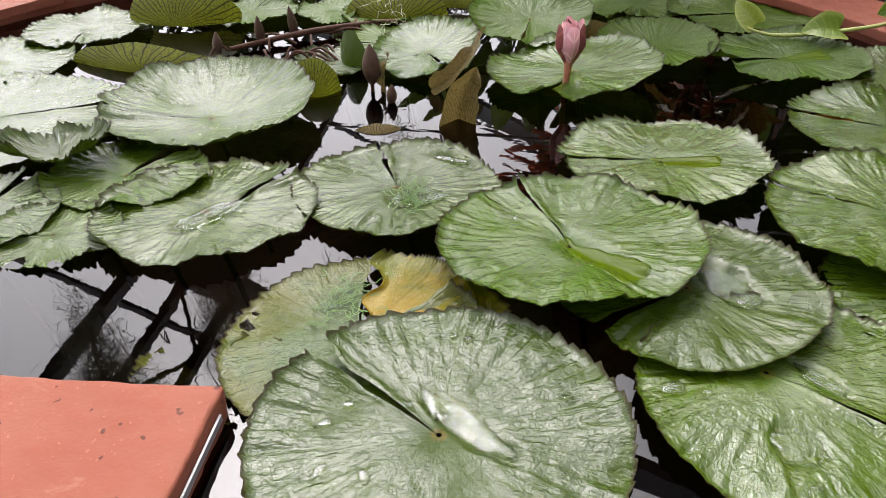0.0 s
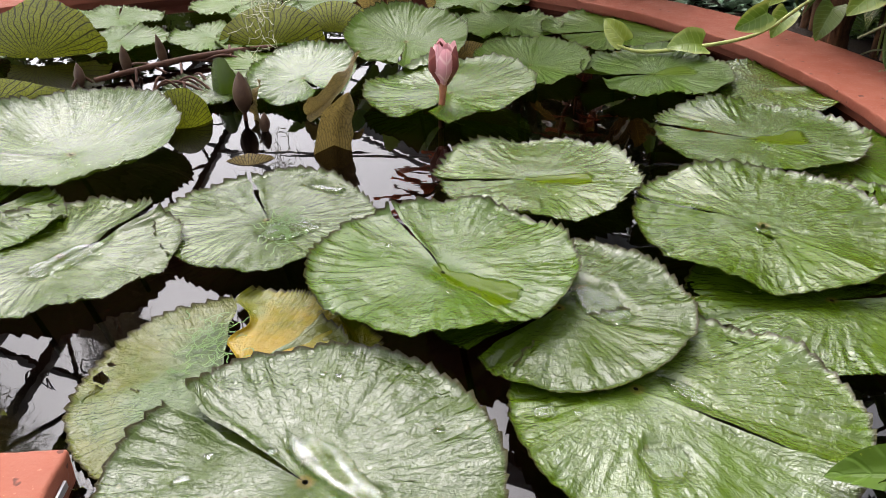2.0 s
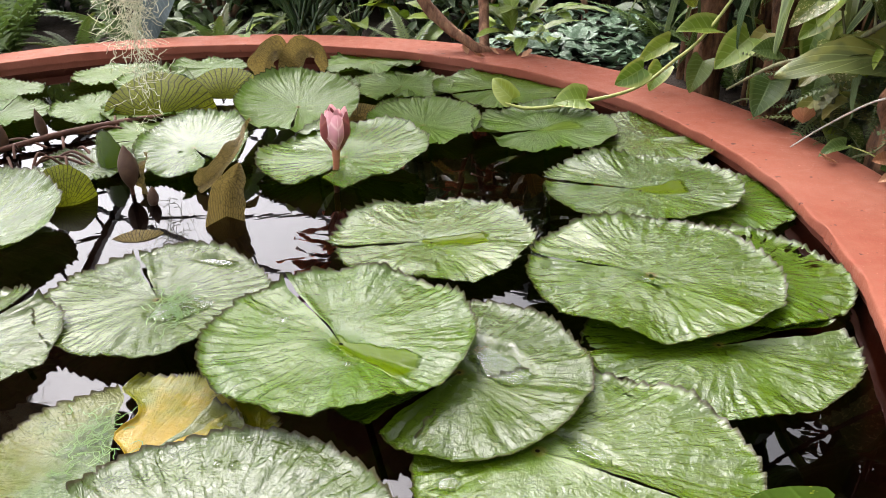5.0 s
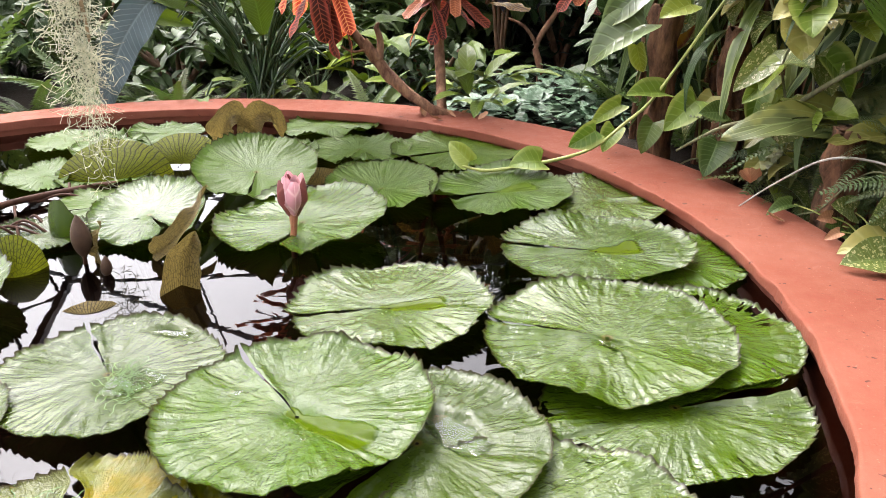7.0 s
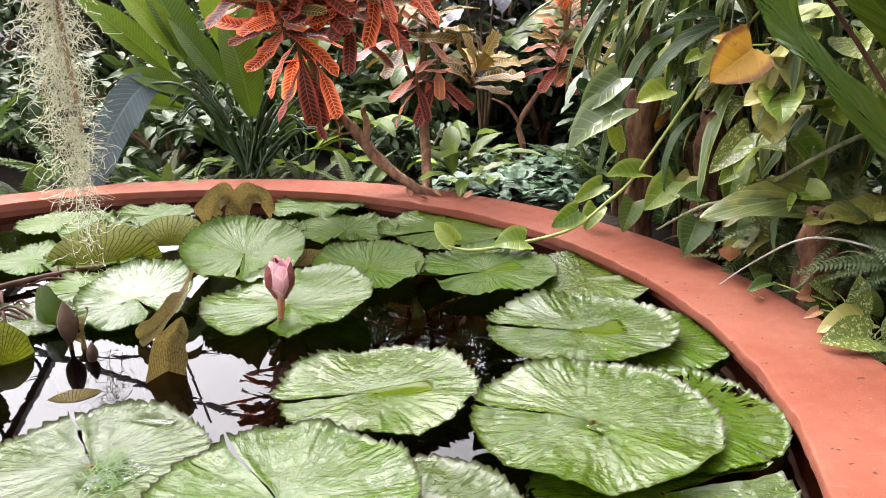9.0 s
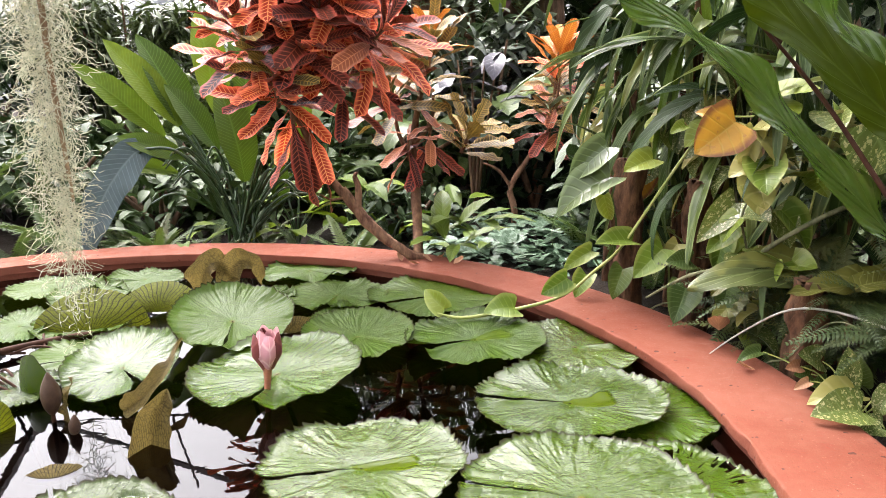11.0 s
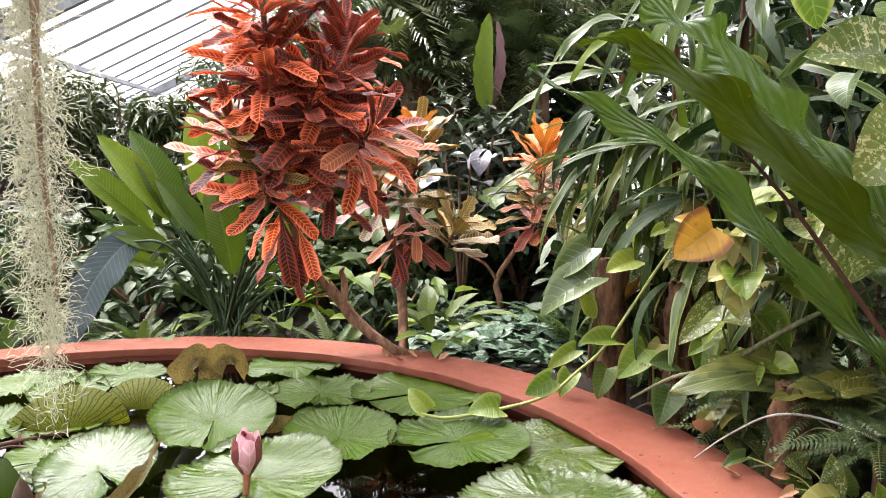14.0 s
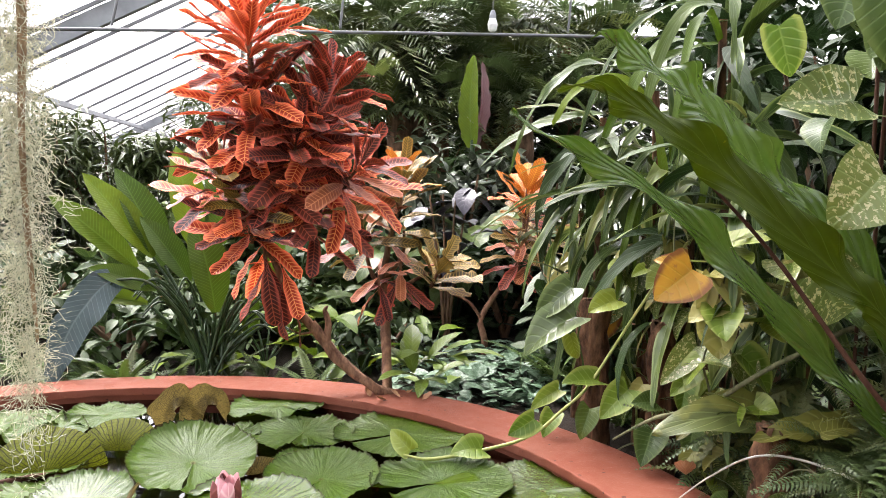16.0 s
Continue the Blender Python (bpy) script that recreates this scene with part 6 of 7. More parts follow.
nest = thing("nest_fern", "bird's nest fern with huge wavy glossy leaves", "fern")
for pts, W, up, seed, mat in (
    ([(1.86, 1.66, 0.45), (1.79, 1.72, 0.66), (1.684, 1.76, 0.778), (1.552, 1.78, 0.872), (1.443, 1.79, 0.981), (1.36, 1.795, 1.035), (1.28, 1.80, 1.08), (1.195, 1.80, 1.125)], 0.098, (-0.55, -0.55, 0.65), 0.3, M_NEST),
    ([(1.84, 1.54, 0.42), (1.753, 1.60, 0.568), (1.681, 1.63, 0.639), (1.573, 1.67, 0.738), (1.436, 1.71, 0.86), (1.318, 1.73, 0.94), (1.21, 1.74, 0.995), (1.10, 1.74, 1.018)], 0.086, (-0.66, -0.62, 0.5), 1.3, M_NEST_SHADED),
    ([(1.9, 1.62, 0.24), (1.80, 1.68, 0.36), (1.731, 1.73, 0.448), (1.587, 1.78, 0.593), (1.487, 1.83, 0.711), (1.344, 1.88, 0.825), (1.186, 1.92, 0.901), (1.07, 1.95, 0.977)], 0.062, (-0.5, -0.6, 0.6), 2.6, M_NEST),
    ([(1.9, 1.5, 0.3), (1.9, 1.5, 0.8), (1.86, 1.52, 1.2), (1.76, 1.55, 1.55)], 0.15, (-0.7, -0.7, 0.1), 3.1, M_NEST_SHADED),
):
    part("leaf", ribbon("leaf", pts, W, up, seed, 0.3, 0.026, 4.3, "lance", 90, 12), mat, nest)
part("midrib", tube("midrib", [(1.80, 1.56, 0.33), (1.70, 1.62, 0.47), (1.59, 1.70, 0.653), (1.50, 1.73, 0.76), (1.412, 1.75, 0.847)], [0.007, 0.006, 0.005, 0.004, 0.003], 8), M_STEM, nest, "dark red-brown bare leaf stalk")

ST = [copies(blade("leaf", 0.56, w, "lance", d, 0.3, 0.006, 16, 4, k, 0.03, 3.0), m) for k, (d, w, m) in enumerate(((0.7, 0.062, M_STRAP), (1.1, 0.075, M_MIDLEAF), (0.5, 0.055, M_STRAP), (1.4, 0.066, M_STRAP), (0.9, 0.08, M_DARKLEAF), (0.6, 0.07, M_MIDLEAF)))]
for x, y, z, n, s in ((1.80, 2.15, 0.98, 17, 0.8), (1.74, 2.5, 0.85, 18, 0.8), (1.92, 2.0, 0.80, 15, 0.8), (1.68, 2.75, 1.02, 20, 0.9), (1.92, 2.4, 1.2, 22, 1.0), (1.78, 2.35, 0.75, 16, 0.8), (1.66, 2.8, 0.66, 12, 0.7)):
    ob = thing("strap_leaf_plant", "plant with long arching strap-shaped leaves", "plant", (x, y, -0.05), "strap-leaved plants")
    part("stem", tube("stem", [(0.02, 0.02, 0), (0, 0, z * 0.5), (0, 0, z + 0.05)], [0.016, 0.014, 0.011], 8, 0.2), M_FERNBARK, ob)
    for k in range(n):
        hang = rr.random() < 0.55
        az = rr.uniform(45, 215) if k % 5 else rr.uniform(0, 360)
        part("leaf", ST[rr.randrange(6)], None, ob, m=aim((0, 0, z + 0.05 + rr.uniform(-0.3, 0.05)), az, rr.uniform(-75, -25) if hang else rr.uniform(-10, 60), rr.uniform(-35, 35), s * rr.uniform(0.6, 1.1)))

# a tall clump of long leaves that arch out over the bed and droop
arch = thing("arching_leaf_plant", "tall clump of long arching green leaves drooping over the bed", "plant", (1.95, 2.45, -0.05))
part("stem", tube("stem", [(0, 0, 0), (-0.02, 0.0, 0.7), (-0.05, -0.02, 1.35)], [0.02, 0.017, 0.012], 8, 0.3), M_FERNBARK, arch)
part("stem", tube("stem", [(-0.05, 0.15, 0), (-0.12, 0.16, 0.6), (-0.16, 0.16, 1.15)], [0.018, 0.015, 0.012], 8, 0.3), M_FERNBARK, arch)
ra = random.Random(77)
for k in range(44):
    if k % 2:
        b = Vector((-0.05 + ra.uniform(-.03, .03), -0.02 + ra.uniform(-.05, .05), ra.uniform(0.75, 1.38)))
    else:
        b = Vector((-0.16 + ra.uniform(-.03, .03), 0.16 + ra.uniform(-.05, .05), ra.uniform(0.6, 1.18)))
    a = radians(ra.uniform(150, 275))
    d = Vector((math.cos(a), math.sin(a), 0))
    L, rise, fall = ra.uniform(0.25, 0.52 if b.z > 1.1 else 0.36), ra.uniform(-0.05, 0.14), ra.uniform(0.15, 0.5)
    pts = [b, b + d * L * 0.3 + Vector((0, 0, rise * 0.7)), b + d * L * 0.62 + Vector((0, 0, rise - fall * 0.15)), b + d * L * 0.88 + Vector((0, 0, rise - fall * 0.55)), b + d * L + Vector((0, 0, rise - fall))]
    up = Vector((0.25 * d.x, 0.25 * d.y, 1)) + Vector((ra.uniform(-.5, .5), ra.uniform(-.9, .1), 0))
    part("leaf", ribbon("leaf", pts, ra.uniform(0.022, 0.042), up, k * 1.7, ra.uniform(0.1, 0.5), 0.005, 3.0, "lance", 16, 4), (M_STRAP, M_MIDLEAF, M_STRAP, M_BANANA, M_MIDLEAF)[k % 5], arch)

# dark hanging strap leaves and fine fern fronds in the shade of the stumps
SD = [copies(blade("leaf", 0.4, 0.04, "strap", d, 0.35, 0.003, 10, 2, k), M_DARKLEAF) for k, d in enumerate((1.2, 1.6))]
for x, y, z, n in ((1.74, 2.38, 0.5, 9), (1.9, 2.1, 0.45, 7), (1.70, 2.75, 0.5, 14)):
    ob = thing("strap_leaf_plant", "shaded plant with dark hanging strap leaves", "plant", (x, y, -0.05), "dark strap-leaved plants")
    part("stem", tube("stem", [(0, 0, 0), (0.01, 0, z * 0.5), (0, 0, z)], [0.014, 0.012, 0.01], 8, 0.2), M_BARK, ob)
    for k in range(n):
        part("leaf", SD[k % 2], None, ob, m=aim((0, 0, z * rr.uniform(0.5, 1.0)), k * 137.5, rr.uniform(-20, 45), rr.uniform(-30, 30), rr.uniform(0.7, 1.1)))
FINE = [copies(frond_mesh("frond", 0.36, 26, 0.05, 0.013, 0.6, 0.05, 0.85, 78, 40 + k, 0.003), M_FERN_DARK) for k in range(3)]
for x, y, z, n, az0 in ((1.90, 1.95, 0.16, 9, 100), (1.90, 1.75, 0.2, 10, 110), (1.96, 1.62, 0.3, 9, 100), (1.86, 2.2, 0.1, 8, 120), (1.95, 1.45, 0.15, 8, 90), (2.0, 1.75, 0.45, 9, 100), (2.0, 2.0, 0.35, 8, 100), (1.9, 1.85, 0.05, 8, 100), (1.78, 1.98, 0.2, 9, 110), (1.80, 1.82, 0.22, 10, 110), (1.74, 2.12, 0.12, 9, 120), (1.80, 1.68, 0.18, 9, 100), (1.74, 2.0, 0.04, 9, 130)):
    ob = thing("fern", "fine-leaved drooping fern in the shade", "fern", (x, y, z), "fine ferns at the rim")
    for k in range(n):
        part("frond", FINE[k % 3], None, ob, m=aim((0, 0, 0), az0 + rr.uniform(-70, 70), rr.uniform(-25, 35), rr.uniform(-30, 30), rr.uniform(0.45, 0.8)))
    if z > 0.02:
        part("stalk", tube("stalk", [(0.03, 0.02, -z - 0.03), (0.01, 0.01, -z * 0.4), (0, 0, 0)], [0.01, 0.008, 0.006], 6), M_BARK, ob)

BROADF = [copies(frond_mesh("frond", 0.42, 20, 0.075, 0.026, 0.75, 0.05, 0.8, 76, 70 + k, 0.004, 0.2), M_FERN_DARK) for k in range(3)]
for x, y, z, az0, n in ((1.90, 2.0, 0.32, 120, 5), (1.98, 1.82, 0.30, 110, 5), (2.02, 1.64, 0.32, 105, 5)):
    ob = thing("fern", "shaded fern with broad hanging dark green fronds", "fern", (x, y, z), "broad ferns at the rim")
    for k in range(n):
        part("frond", BROADF[k % 3], None, ob, m=aim((0, 0, 0), az0 + rr.uniform(-55, 55), rr.uniform(-55, 10), rr.uniform(-25, 25), rr.uniform(0.6, 0.95)))
    part("stalk", tube("stalk", [(0.03, 0.02, -z - 0.05), (0.01, 0.01, -z * 0.4), (0, 0, 0)], [0.012, 0.01, 0.007], 6), M_FERNBARK, ob)

# climbing vine with heart-shaped leaves, trailing over the rim onto the pads
vine = thing("climbing_vine", "climbing vine with yellow-green heart-shaped leaves trailing over the rim", "vine")
part("leaf_stalk", tube("leaf_stalk", [(1.586, 1.980, 0.640), (1.74, 2.1, 0.62), (1.74, 2.25, 0.6), (1.72, 2.33, 0.6)], [0.0025, 0.003, 0.003, 0.003], 6), M_VSTEM, vine)
part("stem", tube("stem", [(0.93, 2.36, 0.06), (1.0, 2.35, 0.045), (1.12, 2.36, 0.05), (1.25, 2.36, 0.07), (1.33, 2.37, 0.095), (1.40, 2.37, 0.15), (1.47, 2.36, 0.215), (1.55, 2.36, 0.33), (1.63, 2.35, 0.46), (1.72, 2.33, 0.6), (1.84, 2.3, 0.75)], [0.003, 0.005, 0.0055, 0.005, 0.0045, 0.0045, 0.0045, 0.0045, 0.0045, 0.0045, 0.005], 8), M_VSTEM, vine)
HV = [blade("leaf", 0.13, 0.108, "heart", d, 0.4, 0.02, 14, 6, k, 0.0, 1.5) for k, d in enumerate((0.35, 0.6, 0.15))]
HVM = {id(m): [copies(h, m) for h in HV] for m in (M_VINE, M_VARIEG, M_VARIEG_PLAIN, M_YELLOW, M_PALEYELLOW, M_MIDLEAF, M_DRY)}


def heart(owner, base, tip, mat, up, sx=1.0, k=0):
    base = Vector(tip).lerp(Vector(base), 0.86)
    part("leaf", HVM[id(mat)][k], None, owner, m=toward(base, tip, 0.125, up, sx))


SIDE = (-0.35, -0.75, 0.55)
for base, tip, mat, up, sx in (
    ((0.96, 2.36, 0.06), (0.90, 2.40, 0.12), M_VINE, (-0.5, -0.7, 0.5), 0.8), ((1.17, 2.36, 0.055), (1.07, 2.33, 0.085), M_VINE, (0, -0.6, 0.8), 1.0), ((1.30, 2.30, 0.164), (1.214, 2.29, 0.12), M_VINE, (0.2, -0.9, 0.4), 0.9),
    ((1.483, 2.42, 0.426), (1.274, 2.40, 0.362), M_VARIEG_PLAIN, (-0.1, -0.5, 0.85), 0.75), ((1.472, 2.45, 0.512), (1.334, 2.44, 0.417), M_VARIEG_PLAIN, (-0.3, -0.7, 0.6), 0.7), ((1.568, 2.36, 0.479), (1.462, 2.34, 0.453), M_VINE, (0, -0.6, 0.8), 0.9),
    ((1.463, 2.48, 0.365), (1.493, 2.48, 0.262), M_VINE, (-0.6, -0.8, 0.1), 0.6), ((1.566, 1.976, 0.629), (1.451, 1.962, 0.555), M_YELLOW, (-0.2, -0.9, 0.35), 1.15), ((1.548, 2.000, 0.614), (1.475, 2.000, 0.650), M_YELLOW, SIDE, 0.8),
    ((1.627, 2.000, 0.613), (1.581, 1.980, 0.480), M_PALEYELLOW, (-0.6, -0.8, 0.1), 0.45), ((1.525, 2.36, 0.234), (1.394, 2.33, 0.264), M_VINE, (0, -0.5, 0.85), 0.75), ((1.575, 2.28, 0.243), (1.464, 2.24, 0.177), M_VINE, SIDE, 0.85),
    ((1.628, 2.3, 0.246), (1.566, 2.28, 0.198), M_PALEYELLOW, SIDE, 0.8), ((1.671, 2.1, 0.41), (1.54, 2.06, 0.323), M_VARIEG, (-0.5, -0.8, 0.4), 0.6), ((1.668, 2.1, 0.343), (1.569, 2.06, 0.291), M_VINE, SIDE, 0.7),
    ((1.615, 2.2, 0.215), (1.532, 2.18, 0.231), M_MIDLEAF, SIDE, 0.9), ((1.46, 2.5, 0.179), (1.348, 2.48, 0.137), M_VINE, SIDE, 0.6), ((1.615, 2.3, 0.577), (1.562, 2.28, 0.566), M_VINE, SIDE, 0.8), ((1.62, 2.5, 0.42), (1.56, 2.5, 0.31), M_YELLOW, (-0.4, -0.9, 0.2), 0.8),
    ((1.60, 2.2, 0.15), (1.52, 2.1, 0.11), M_MIDLEAF, SIDE, 0.9), ((1.66, 2.1, 0.2), (1.62, 2.05, 0.12), M_MIDLEAF, SIDE, 0.9), ((1.42, 2.46, 0.12), (1.36, 2.40, 0.08), M_VINE, SIDE, 0.9), ((1.50, 2.38, 0.16), (1.44, 2.32, 0.09), M_MIDLEAF, SIDE, 0.8), ((1.70, 2.2, 0.30), (1.66, 2.16, 0.2), M_VINE, SIDE, 0.8)):
    heart(vine, base, tip, mat, up, sx, rr.randrange(3))

tip = thing("vine_tip", "fresh vine shoot with two glossy heart leaves over the rim", "vine", (1.05, 0.86, 0.05))
part("stem", tube("stem", [(0.26, -0.08, 0.02), (0.12, -0.04, 0.008), (0.0, 0.0, 0.008), (-0.095, 0.036, 0.012)], [0.005, 0.0045, 0.004, 0.003], 8), M_VSTEM, tip)
for b, t, sx, up in (((-0.098, 0.040, 0.012), (-0.200, 0.068, 0.002), 0.58, (0, -0.35, 1)), ((-0.085, 0.012, 0.018), (-0.158, 0.046, 0.03), 0.7, (0.25, 0.7, 0.7))):
    part("leaf", copies(HV[0], M_FRESHVINE), None, tip, m=toward(b, t, 0.125, up, sx))

climber = thing("climbing_plant", "climber with large cream-marbled leaves on the dark trunk", "climber")
part("stem", tube("stem", [(1.98, 1.9, 0.0), (1.92, 1.85, 0.5), (1.88, 1.8, 0.9), (1.85, 1.8, 1.6)], 0.005, 8, 0.3), M_STEM, climber)
for base, tip, mat, up, sx in (
    ((1.771, 1.72, 1.006), (1.565, 1.70, 1.005), M_VARIEG, (-0.15, -0.9, 0.45), 0.8), ((1.606, 1.8, 1.18), (1.635, 1.78, 1.06), M_VINE, (-0.5, -0.85, 0.1), 0.9), ((1.75, 1.62, 0.87), (1.616, 1.58, 0.77), M_VARIEG, (-0.3, -0.85, 0.3), 1.2), ((1.68, 1.74, 0.66), (1.78, 1.70, 0.52), M_VARIEG, (-0.4, -0.9, 0.1), 1.1),
    ((1.70, 1.62, 1.25), (1.72, 1.55, 1.05), M_MIDLEAF, (-0.6, -0.8, 0.1), 0.9), ((1.8, 1.8, 1.3), (1.7, 1.72, 1.18), M_MIDLEAF, (-0.5, -0.8, 0.3), 1.2)):
    heart(climber, base, tip, mat, up, sx, rr.randrange(3))

# big leaf and twigs by the rim
low = thing("broad_leaf_plant", "dull green plant with big arrow leaves by the rim", "plant", (1.75, 2.0, -0.03))
for base, tip, sx in (((1.93, 1.80, 0.24), (1.64, 1.80, 0.30), 0.6), ((1.70, 2.05, 0.26), (1.56, 2.02, 0.20), 0.8), ((1.70, 2.1, 0.15), (1.58, 2.02, 0.12), 0.9), ((1.75, 1.75, 0.278), (1.86, 1.75, 0.30), 1.0)):
    part("leaf", copies(blade("leaf", 0.26, 0.13, "heart", 0.3, 0.3, 0.025, 14, 6, 1), M_OLIVE), None, low, m=Matrix.Translation((-1.75, -2.0, 0.03)) @ toward(base, tip, 0.25, (-0.1, -0.4, 0.9), sx))
part("leaf", ribbon("leaf", [(2.02, 1.90, 0.17), (1.93, 1.92, 0.205), (1.839, 1.94, 0.228), (1.722, 1.95, 0.258), (1.58, 1.95, 0.255), (1.45, 1.95, 0.23)], 0.15, (-0.15, -0.55, 0.8), 4.2, 0.18, 0.008, 2.0, "lance", 40, 10), M_ARROW, low, "big dull green leaf with a pale midrib", m=Matrix.Translation((-1.75, -2.0, 0.03)))
part("stalk", tube("stalk", [(0.3, 0.05, 0.0), (0.29, 0.0, 0.12), (0.27, -0.1, 0.2)], [0.01, 0.008, 0.006], 8), M_PETIOLE, low)
ob = part("bare_twig", tube("bare_twig", [(1.54, 1.97, 0.045), (1.60, 1.93, 0.115), (1.626, 1.80, 0.215), (1.735, 1.75, 0.21), (1.80, 1.60, 0.19), (1.95, 1.5, 0.1)], [0.0016, 0.0024, 0.0027, 0.003, 0.003, 0.003], 8), M_GREYTWIG)
tagged(ob, "bare pale grey twig arching onto the rim", "twig")
ob = part("bare_twig", tube("bare_twig", [(1.48, 2.20, 0.12), (1.546, 2.1, 0.21), (1.65, 2.05, 0.245), (1.69, 1.93, 0.35), (1.81, 1.90, 0.42), (1.98, 1.86, 0.48), (2.05, 1.86, 0.2)], [0.003, 0.005, 0.0055, 0.006, 0.006, 0.0065, 0.007], 8, 0.2), M_BRANCH)
tagged(ob, "long greenish bare branch crossing the bed", "branch")
ob = part("dry_leaf", copies(blade("dry_leaf", 0.075, 0.05, "ellipse", -0.8, 0.7, 0.04, 8, 4, 2), M_DRY), None, m=toward((1.60, 2.03, 0.08), (1.56, 1.97, 0.10), 0.07, (-0.3, -0.3, 0.9)))
tagged(ob, "curled dry brown leaf lying on the rim", "dead leaf")

rimplant = thing("variegated_seedling", "small plant with cream and green leaves growing at the rim", "plant", (1.687, 1.665, 0.02))
for k, (base, tip, mat, up, sx) in enumerate((
    ((1.675, 1.60, 0.057), (1.55, 1.585, 0.085), M_VARIEG, (-0.1, -0.55, 0.85), 0.85), ((1.704, 1.66, 0.07), (1.588, 1.645, 0.09), M_PALEYELLOW, (0, -0.5, 0.85), 0.75), ((1.691, 1.68, 0.078), (1.671, 1.665, 0.168), M_VARIEG, (-0.5, -0.85, 0), 0.7),
    ((1.761, 1.72, 0.049), (1.73, 1.705, 0.128), M_MIDLEAF, (-0.5, -0.85, 0.1), 0.8), ((1.754, 1.62, 0.089), (1.702, 1.605, 0.045), M_VARIEG, (-0.7, -0.5, 0.5), 0.9), ((1.708, 1.78, 0.09), (1.638, 1.765, 0.122), M_VARIEG, (0.1, -0.8, 0.5), 0.95),
    ((1.762, 1.60, 0.069), (1.721, 1.585, 0.131), M_VINE, (-0.6, -0.8, 0.1), 0.7), ((1.709, 1.58, 0.024), (1.63, 1.565, 0.05), M_VARIEG, (-0.1, -0.5, 0.85), 0.8), ((1.70, 1.80, 0.05), (1.65, 1.79, 0.06), M_MIDLEAF, SIDE, 0.9), ((1.72, 1.77, 0.04), (1.67, 1.75, 0.05), M_MIDLEAF, SIDE, 0.9),
    ((1.639, 1.90, 0.07), (1.565, 1.885, 0.075), M_MIDLEAF, (0, -0.4, 0.9), 0.6), ((1.652, 1.78, 0.083), (1.605, 1.765, 0.09), M_DRY, SIDE, 0.8), ((1.64, 1.73, 0.07), (1.60, 1.725, 0.06), M_DRY, (0.3, -0.5, 0.8), 0.7))):
    b, t = Vector(base) - rimplant.location, Vector(tip) - rimplant.location
    part("leaf", HVM[id(mat)][k % 3], None, rimplant, m=toward(t.lerp(b, 0.9), t, 0.125, up, sx))
    part("leaf_stalk", tube("leaf_stalk", [b, b * 0.6 + Vector((0.03, 0.02, 0.0)), (0.03, 0.02, -0.05)], [0.0016, 0.002, 0.0022], 5), M_VSTEM, rimplant)

# pale fern fronds, yellowing straps and a tangle of thin stems in the bed
pale = thing("fern", "fern with pale yellowish fronds between the stumps", "fern", (1.90, 2.02, 0.5), "ferns in the beds")
PF = [copies(frond_mesh("frond", 0.36, 24, 0.05, 0.02, 0.9, 0.05, 0.85, 78, 60 + k, 0.003), M_FERN_PALE) for k in range(2)]
part("stalk", tube("stalk", [(0.04, 0.03, -0.55), (0.02, 0.0, -0.2), (0, 0, 0)], [0.01, 0.008, 0.006], 6), M_BARK, pale)
for k, (az, el) in enumerate(((110, 35), (95, 10), (150, 20), (130, 55), (80, -10))):
    part("frond", PF[k % 2], None, pale, m=aim((0, 0, 0), az, el, 0, 0.8 + 0.1 * (k % 3)))
PS = [copies(blade("leaf", 0.4, 0.036, "strap", d, 0.5, 0.01, 12, 4, k), m) for k, (d, m) in enumerate(((1.5, M_PALEYELLOW), (1.9, M_DRY), (1.7, M_STRAP)))]
for x, y, z, n in ((1.86, 2.3, 0.62, 12), (1.74, 2.55, 0.7, 11), (1.66, 2.85, 0.75, 9)):
    ob = thing("strap_leaf_plant", "old plant with yellowing strap leaves hanging down", "plant", (x, y, -0.05), "yellowing strap-leaved plants")
    part("stem", tube("stem", [(0, 0, 0), (0.01, 0, z * 0.5), (0, 0, z)], [0.013, 0.012, 0.01], 8, 0.3), M_FERNBARK, ob)
    for k in range(n):
        part("leaf", PS[(0, 2, 2, 1, 2, 0)[k % 6]], None, ob, m=aim((0, 0, z * rr.uniform(0.7, 1.0)), k * 137.5, rr.uniform(-30, 40), rr.uniform(-30, 30), rr.uniform(0.7, 1.1)))
tangle = thing("creeper", "tangle of thin bare stems creeping over the soil", "creeper")
for k in range(26):
    x, y = rr.uniform(1.52, 1.85), rr.uniform(1.75, 2.5)
    if (x - OUT_C[0]) ** 2 + (y - OUT_C[1]) ** 2 < (OUT_R + 0.02) ** 2:
        continue
    pts = [(x, y, -0.05)]
    dx, dy = rr.uniform(-.04, .05), rr.uniform(-.08, .06)
    for q in range(5):
        dx, dy = dx + rr.uniform(-.04, .04), dy + rr.uniform(-.04, .04)
        pts.append((pts[-1][0] + dx, pts[-1][1] + dy, max(-0.04, pts[-1][2] + rr.uniform(-0.02, 0.09))))
    if min((q[0] - OUT_C[0]) ** 2 + (q[1] - OUT_C[1]) ** 2 for q in pts) < (OUT_R + 0.015) ** 2:
        continue
    part("stem", tube("stem", pts, [0.003, 0.003, 0.0025, 0.002, 0.0018, 0.001], 5), M_BRANCH if k % 3 else M_BARK, tangle)
litter = [copies(blade("dead_leaf", 0.07, 0.035, "ellipse", -0.6, 0.6, 0.05, 6, 4, k), M_DRY) for k in range(3)]
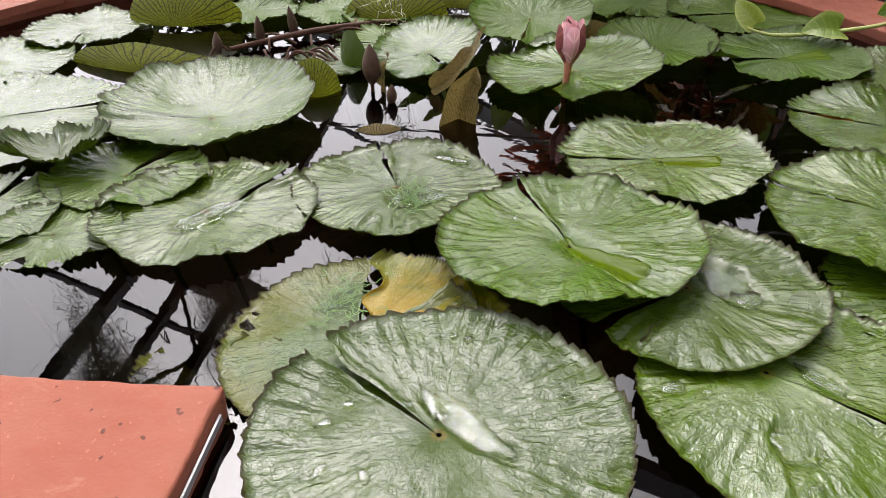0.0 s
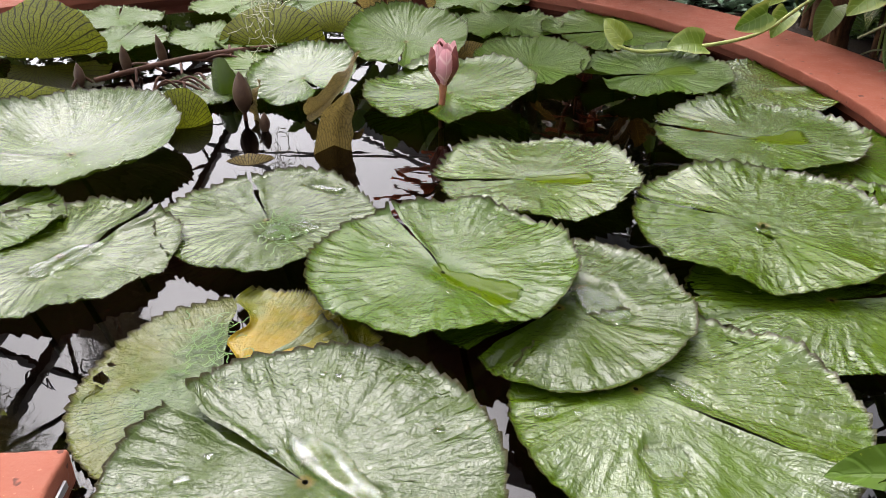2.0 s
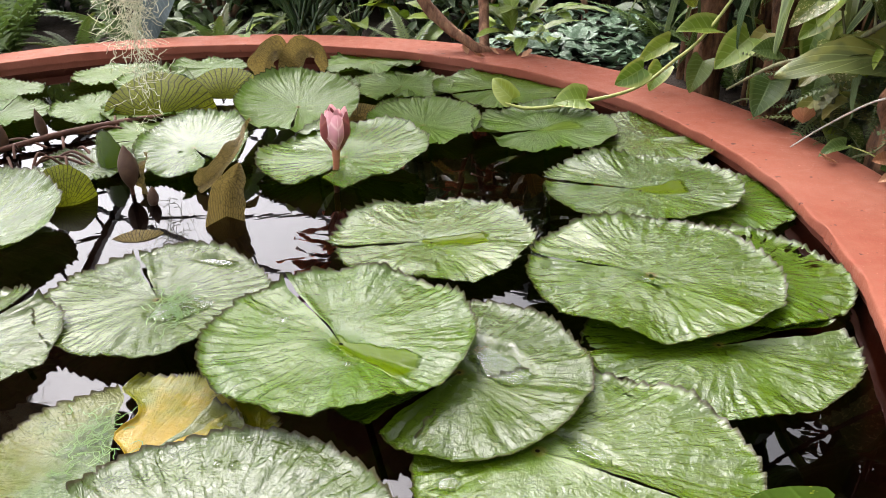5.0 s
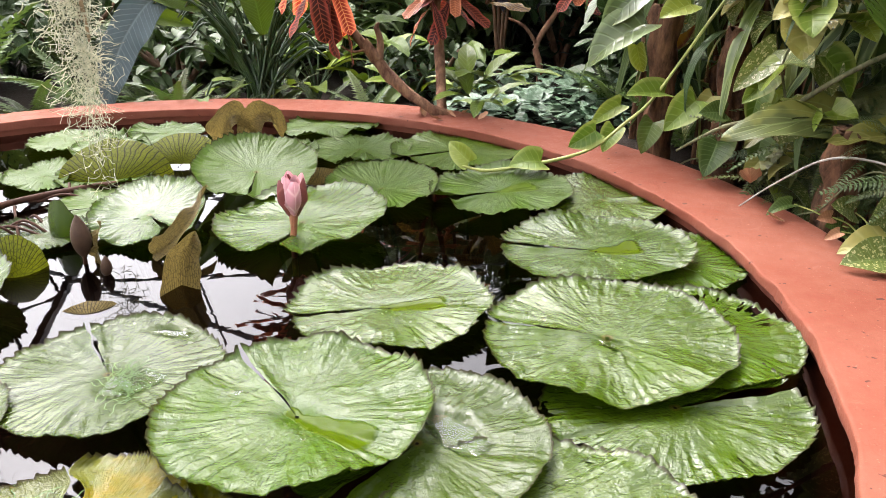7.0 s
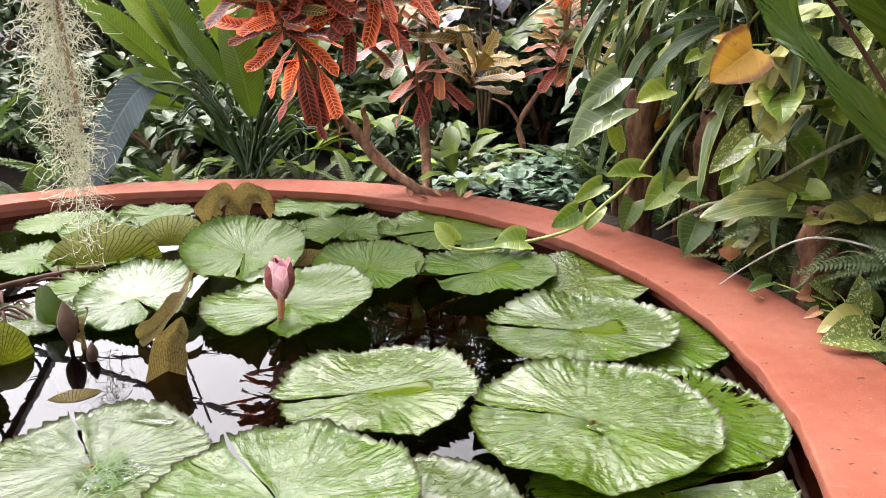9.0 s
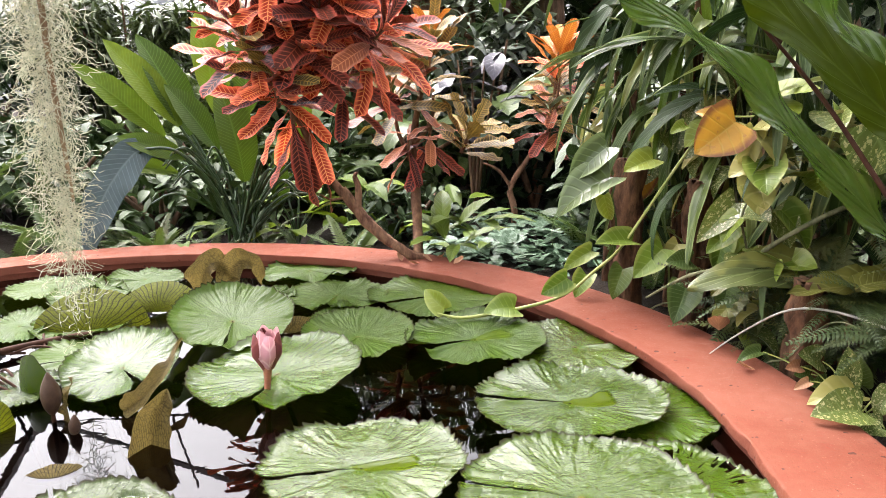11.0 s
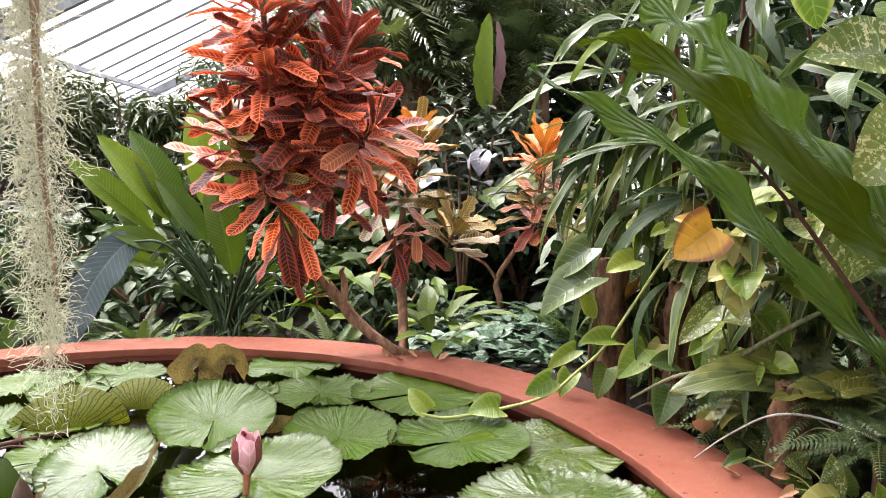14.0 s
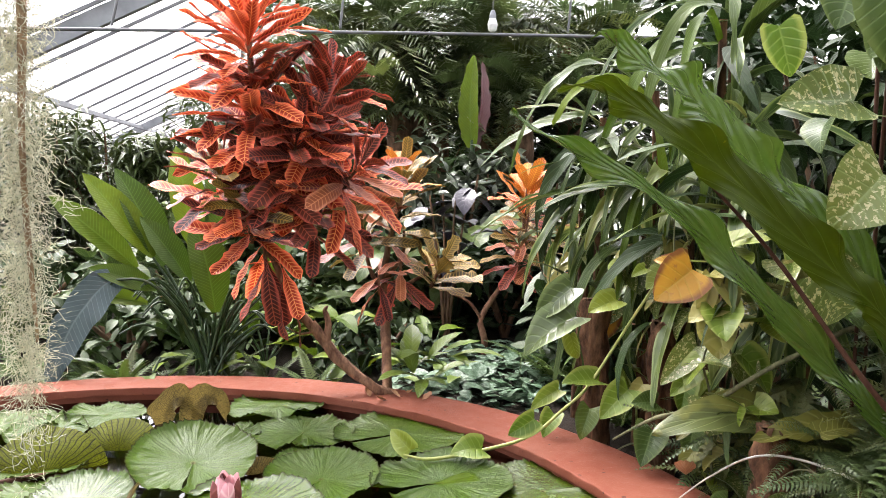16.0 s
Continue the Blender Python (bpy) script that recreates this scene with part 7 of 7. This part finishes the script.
for x, y, z, az in ((1.03, 2.90, 0.052, 40), (0.98, 2.885, 0.05, 110), (1.06, 2.94, 0.055, 200), (1.10, 2.86, 0.05, 300), (0.93, 2.93, 0.05, 10), (1.585, 1.85, 0.05, 70)):
    ob = part("dead_leaf", litter[int(az) % 3], None, m=aim((x, y, z), az, 4, 10, 0.7))
    tagged(ob, "curled dry brown leaf lying on the rim", "dead leaf", "dead leaves on the rim")
# low dark growth behind the rim
DF = [copies(m, M_FERN_DARK) for m in FERN[:2]] + FERN[2:]
for x, y, n, s in ((-0.2, 3.5, 9, 0.5), (0.05, 3.46, 9, 0.45), (0.25, 3.45, 9, 0.4), (-0.45, 3.45, 9, 0.55), (0.6, 3.4, 8, 0.4), (0.45, 3.6, 9, 0.5), (-0.75, 3.35, 9, 0.55), (0.85, 3.45, 7, 0.35)):
    ob = thing("fern", "low dark fern filling the bed behind the rim", "fern", (x, y, -0.06), "low dark ferns")
    for k in range(n):
        part("frond", DF[k % 3], None, ob, m=aim((0, 0, 0), k * 360 / n + rr.uniform(-20, 20), rr.uniform(15, 60), rr.uniform(-15, 15), s * rr.uniform(0.7, 1.1)))
# broad bright leaves between the clump and the crotons
LB = [copies(blade("leaf", 0.24, 0.085, "ellipse", d, 0.3, 0.012, 12, 6, k), M_BANANA) for k, d in enumerate((0.4, 0.8, 0.2))]
for x, y, n, s in ((0.60, 3.62, 9, 0.9), (0.85, 3.70, 9, 1.0), (0.75, 3.95, 8, 1.1), (0.15, 3.46, 6, 0.6), (0.98, 3.5, 7, 0.7), (1.3, 3.55, 7, 0.8)):
    ob = thing("broad_leaf_plant", "low plant with glossy bright green lance leaves", "plant", (x, y, -0.06), "lance-leaved plants behind the rim")
    for k in range(n):
        az, h = k * 137.5 + rr.uniform(-25, 25), rr.uniform(0.06, 0.24) * s
        b = (-0.06 * math.sin(radians(az)), 0.06 * math.cos(radians(az)), h)
        part("leaf", LB[k % 3], None, ob, m=aim(b, az, rr.uniform(-5, 55), rr.uniform(-20, 20), s * rr.uniform(0.8, 1.1)))
        part("stalk", tube("stalk", [(0, 0, 0), (b[0] * 0.4, b[1] * 0.4, h * 0.6), b], [0.006, 0.005, 0.004], 6), M_PETIOLE, ob)
# dark climbing leaves high on the trunk
high = thing("climbing_plant", "dark climber with broad green leaves beside the trunk", "climber")
part("stem", tube("stem", [(2.05, 1.95, -0.05), (2.0, 1.9, 0.6), (1.96, 1.86, 1.2), (1.95, 1.85, 1.7)], 0.005, 8, 0.3), M_STEM, high)
for k in range(26):
    z = rr.uniform(0.5, 1.65)
    part("leaf", HVM[id(M_MIDLEAF)][k % 3], None, high, m=aim((1.96 + rr.uniform(-.12, .1), 1.86 + rr.uniform(-.12, .1), z), rr.uniform(90, 230), rr.uniform(-60, 20), rr.uniform(-25, 25), rr.uniform(0.8, 1.5)))
# pale broad leaves behind the strap plants
PG = [copies(m, M_PALEGREEN) for m in BROAD]
for x, y, n, s in ((2.0, 3.0, 8, 0.8), (2.25, 3.3, 9, 1.0), (1.9, 3.45, 8, 0.8), (2.5, 2.9, 9, 1.1), (2.3, 2.55, 8, 0.9), (2.7, 3.6, 9, 1.2)):
    ob = thing("broad_leaf_plant", "plant with pale silvery broad leaves in the bed", "plant", (x, y, -0.1), "pale broad-leaved plants")
    for k in range(n):
        az, h = k * 137.5 + rr.uniform(-25, 25), rr.uniform(0.3, 0.95) * s
        b = (-0.12 * math.sin(radians(az)), 0.12 * math.cos(radians(az)), h)
        part("leaf", PG[k % 2], None, ob, m=aim(b, az, rr.uniform(-45, 20), rr.uniform(-20, 20), s * rr.uniform(0.55, 0.85)))
        part("stalk", tube("stalk", [(0, 0, 0), (b[0] * 0.4, b[1] * 0.4, h * 0.6), b], [0.008, 0.006, 0.004], 6), M_PETIOLE, ob)
# small mixed leaves of a second vine through the bed
mix = thing("climbing_vine", "straggling vine with small green and yellow-edged leaves", "vine")
for k in range(7):
    x, y = rr.uniform(1.72, 1.95), rr.uniform(2.0, 2.6)
    pts = [(x, y, -0.05)]
    for q in range(5):
        pts.append((pts[-1][0] + rr.uniform(-.06, .03), pts[-1][1] + rr.uniform(-.05, .03), pts[-1][2] + rr.uniform(0.1, 0.2)))
    part("stem", tube("stem", pts, [0.004, 0.004, 0.0035, 0.003, 0.0025, 0.002], 6), M_VSTEM if k % 2 else M_BRANCH, mix)
    for p in pts[1:]:
        for q in range(2):
            mat = (M_VINE, M_VARIEG, M_VINE, M_PALEYELLOW, M_VINE)[rr.randrange(5)]
            part("leaf", HVM[id(mat)][rr.randrange(3)], None, mix, m=aim((p[0] + rr.uniform(-.02, .02), p[1] + rr.uniform(-.02, .02), p[2]), rr.uniform(80, 230), rr.uniform(-55, 25), rr.uniform(-30, 30), rr.uniform(0.55, 0.95)))
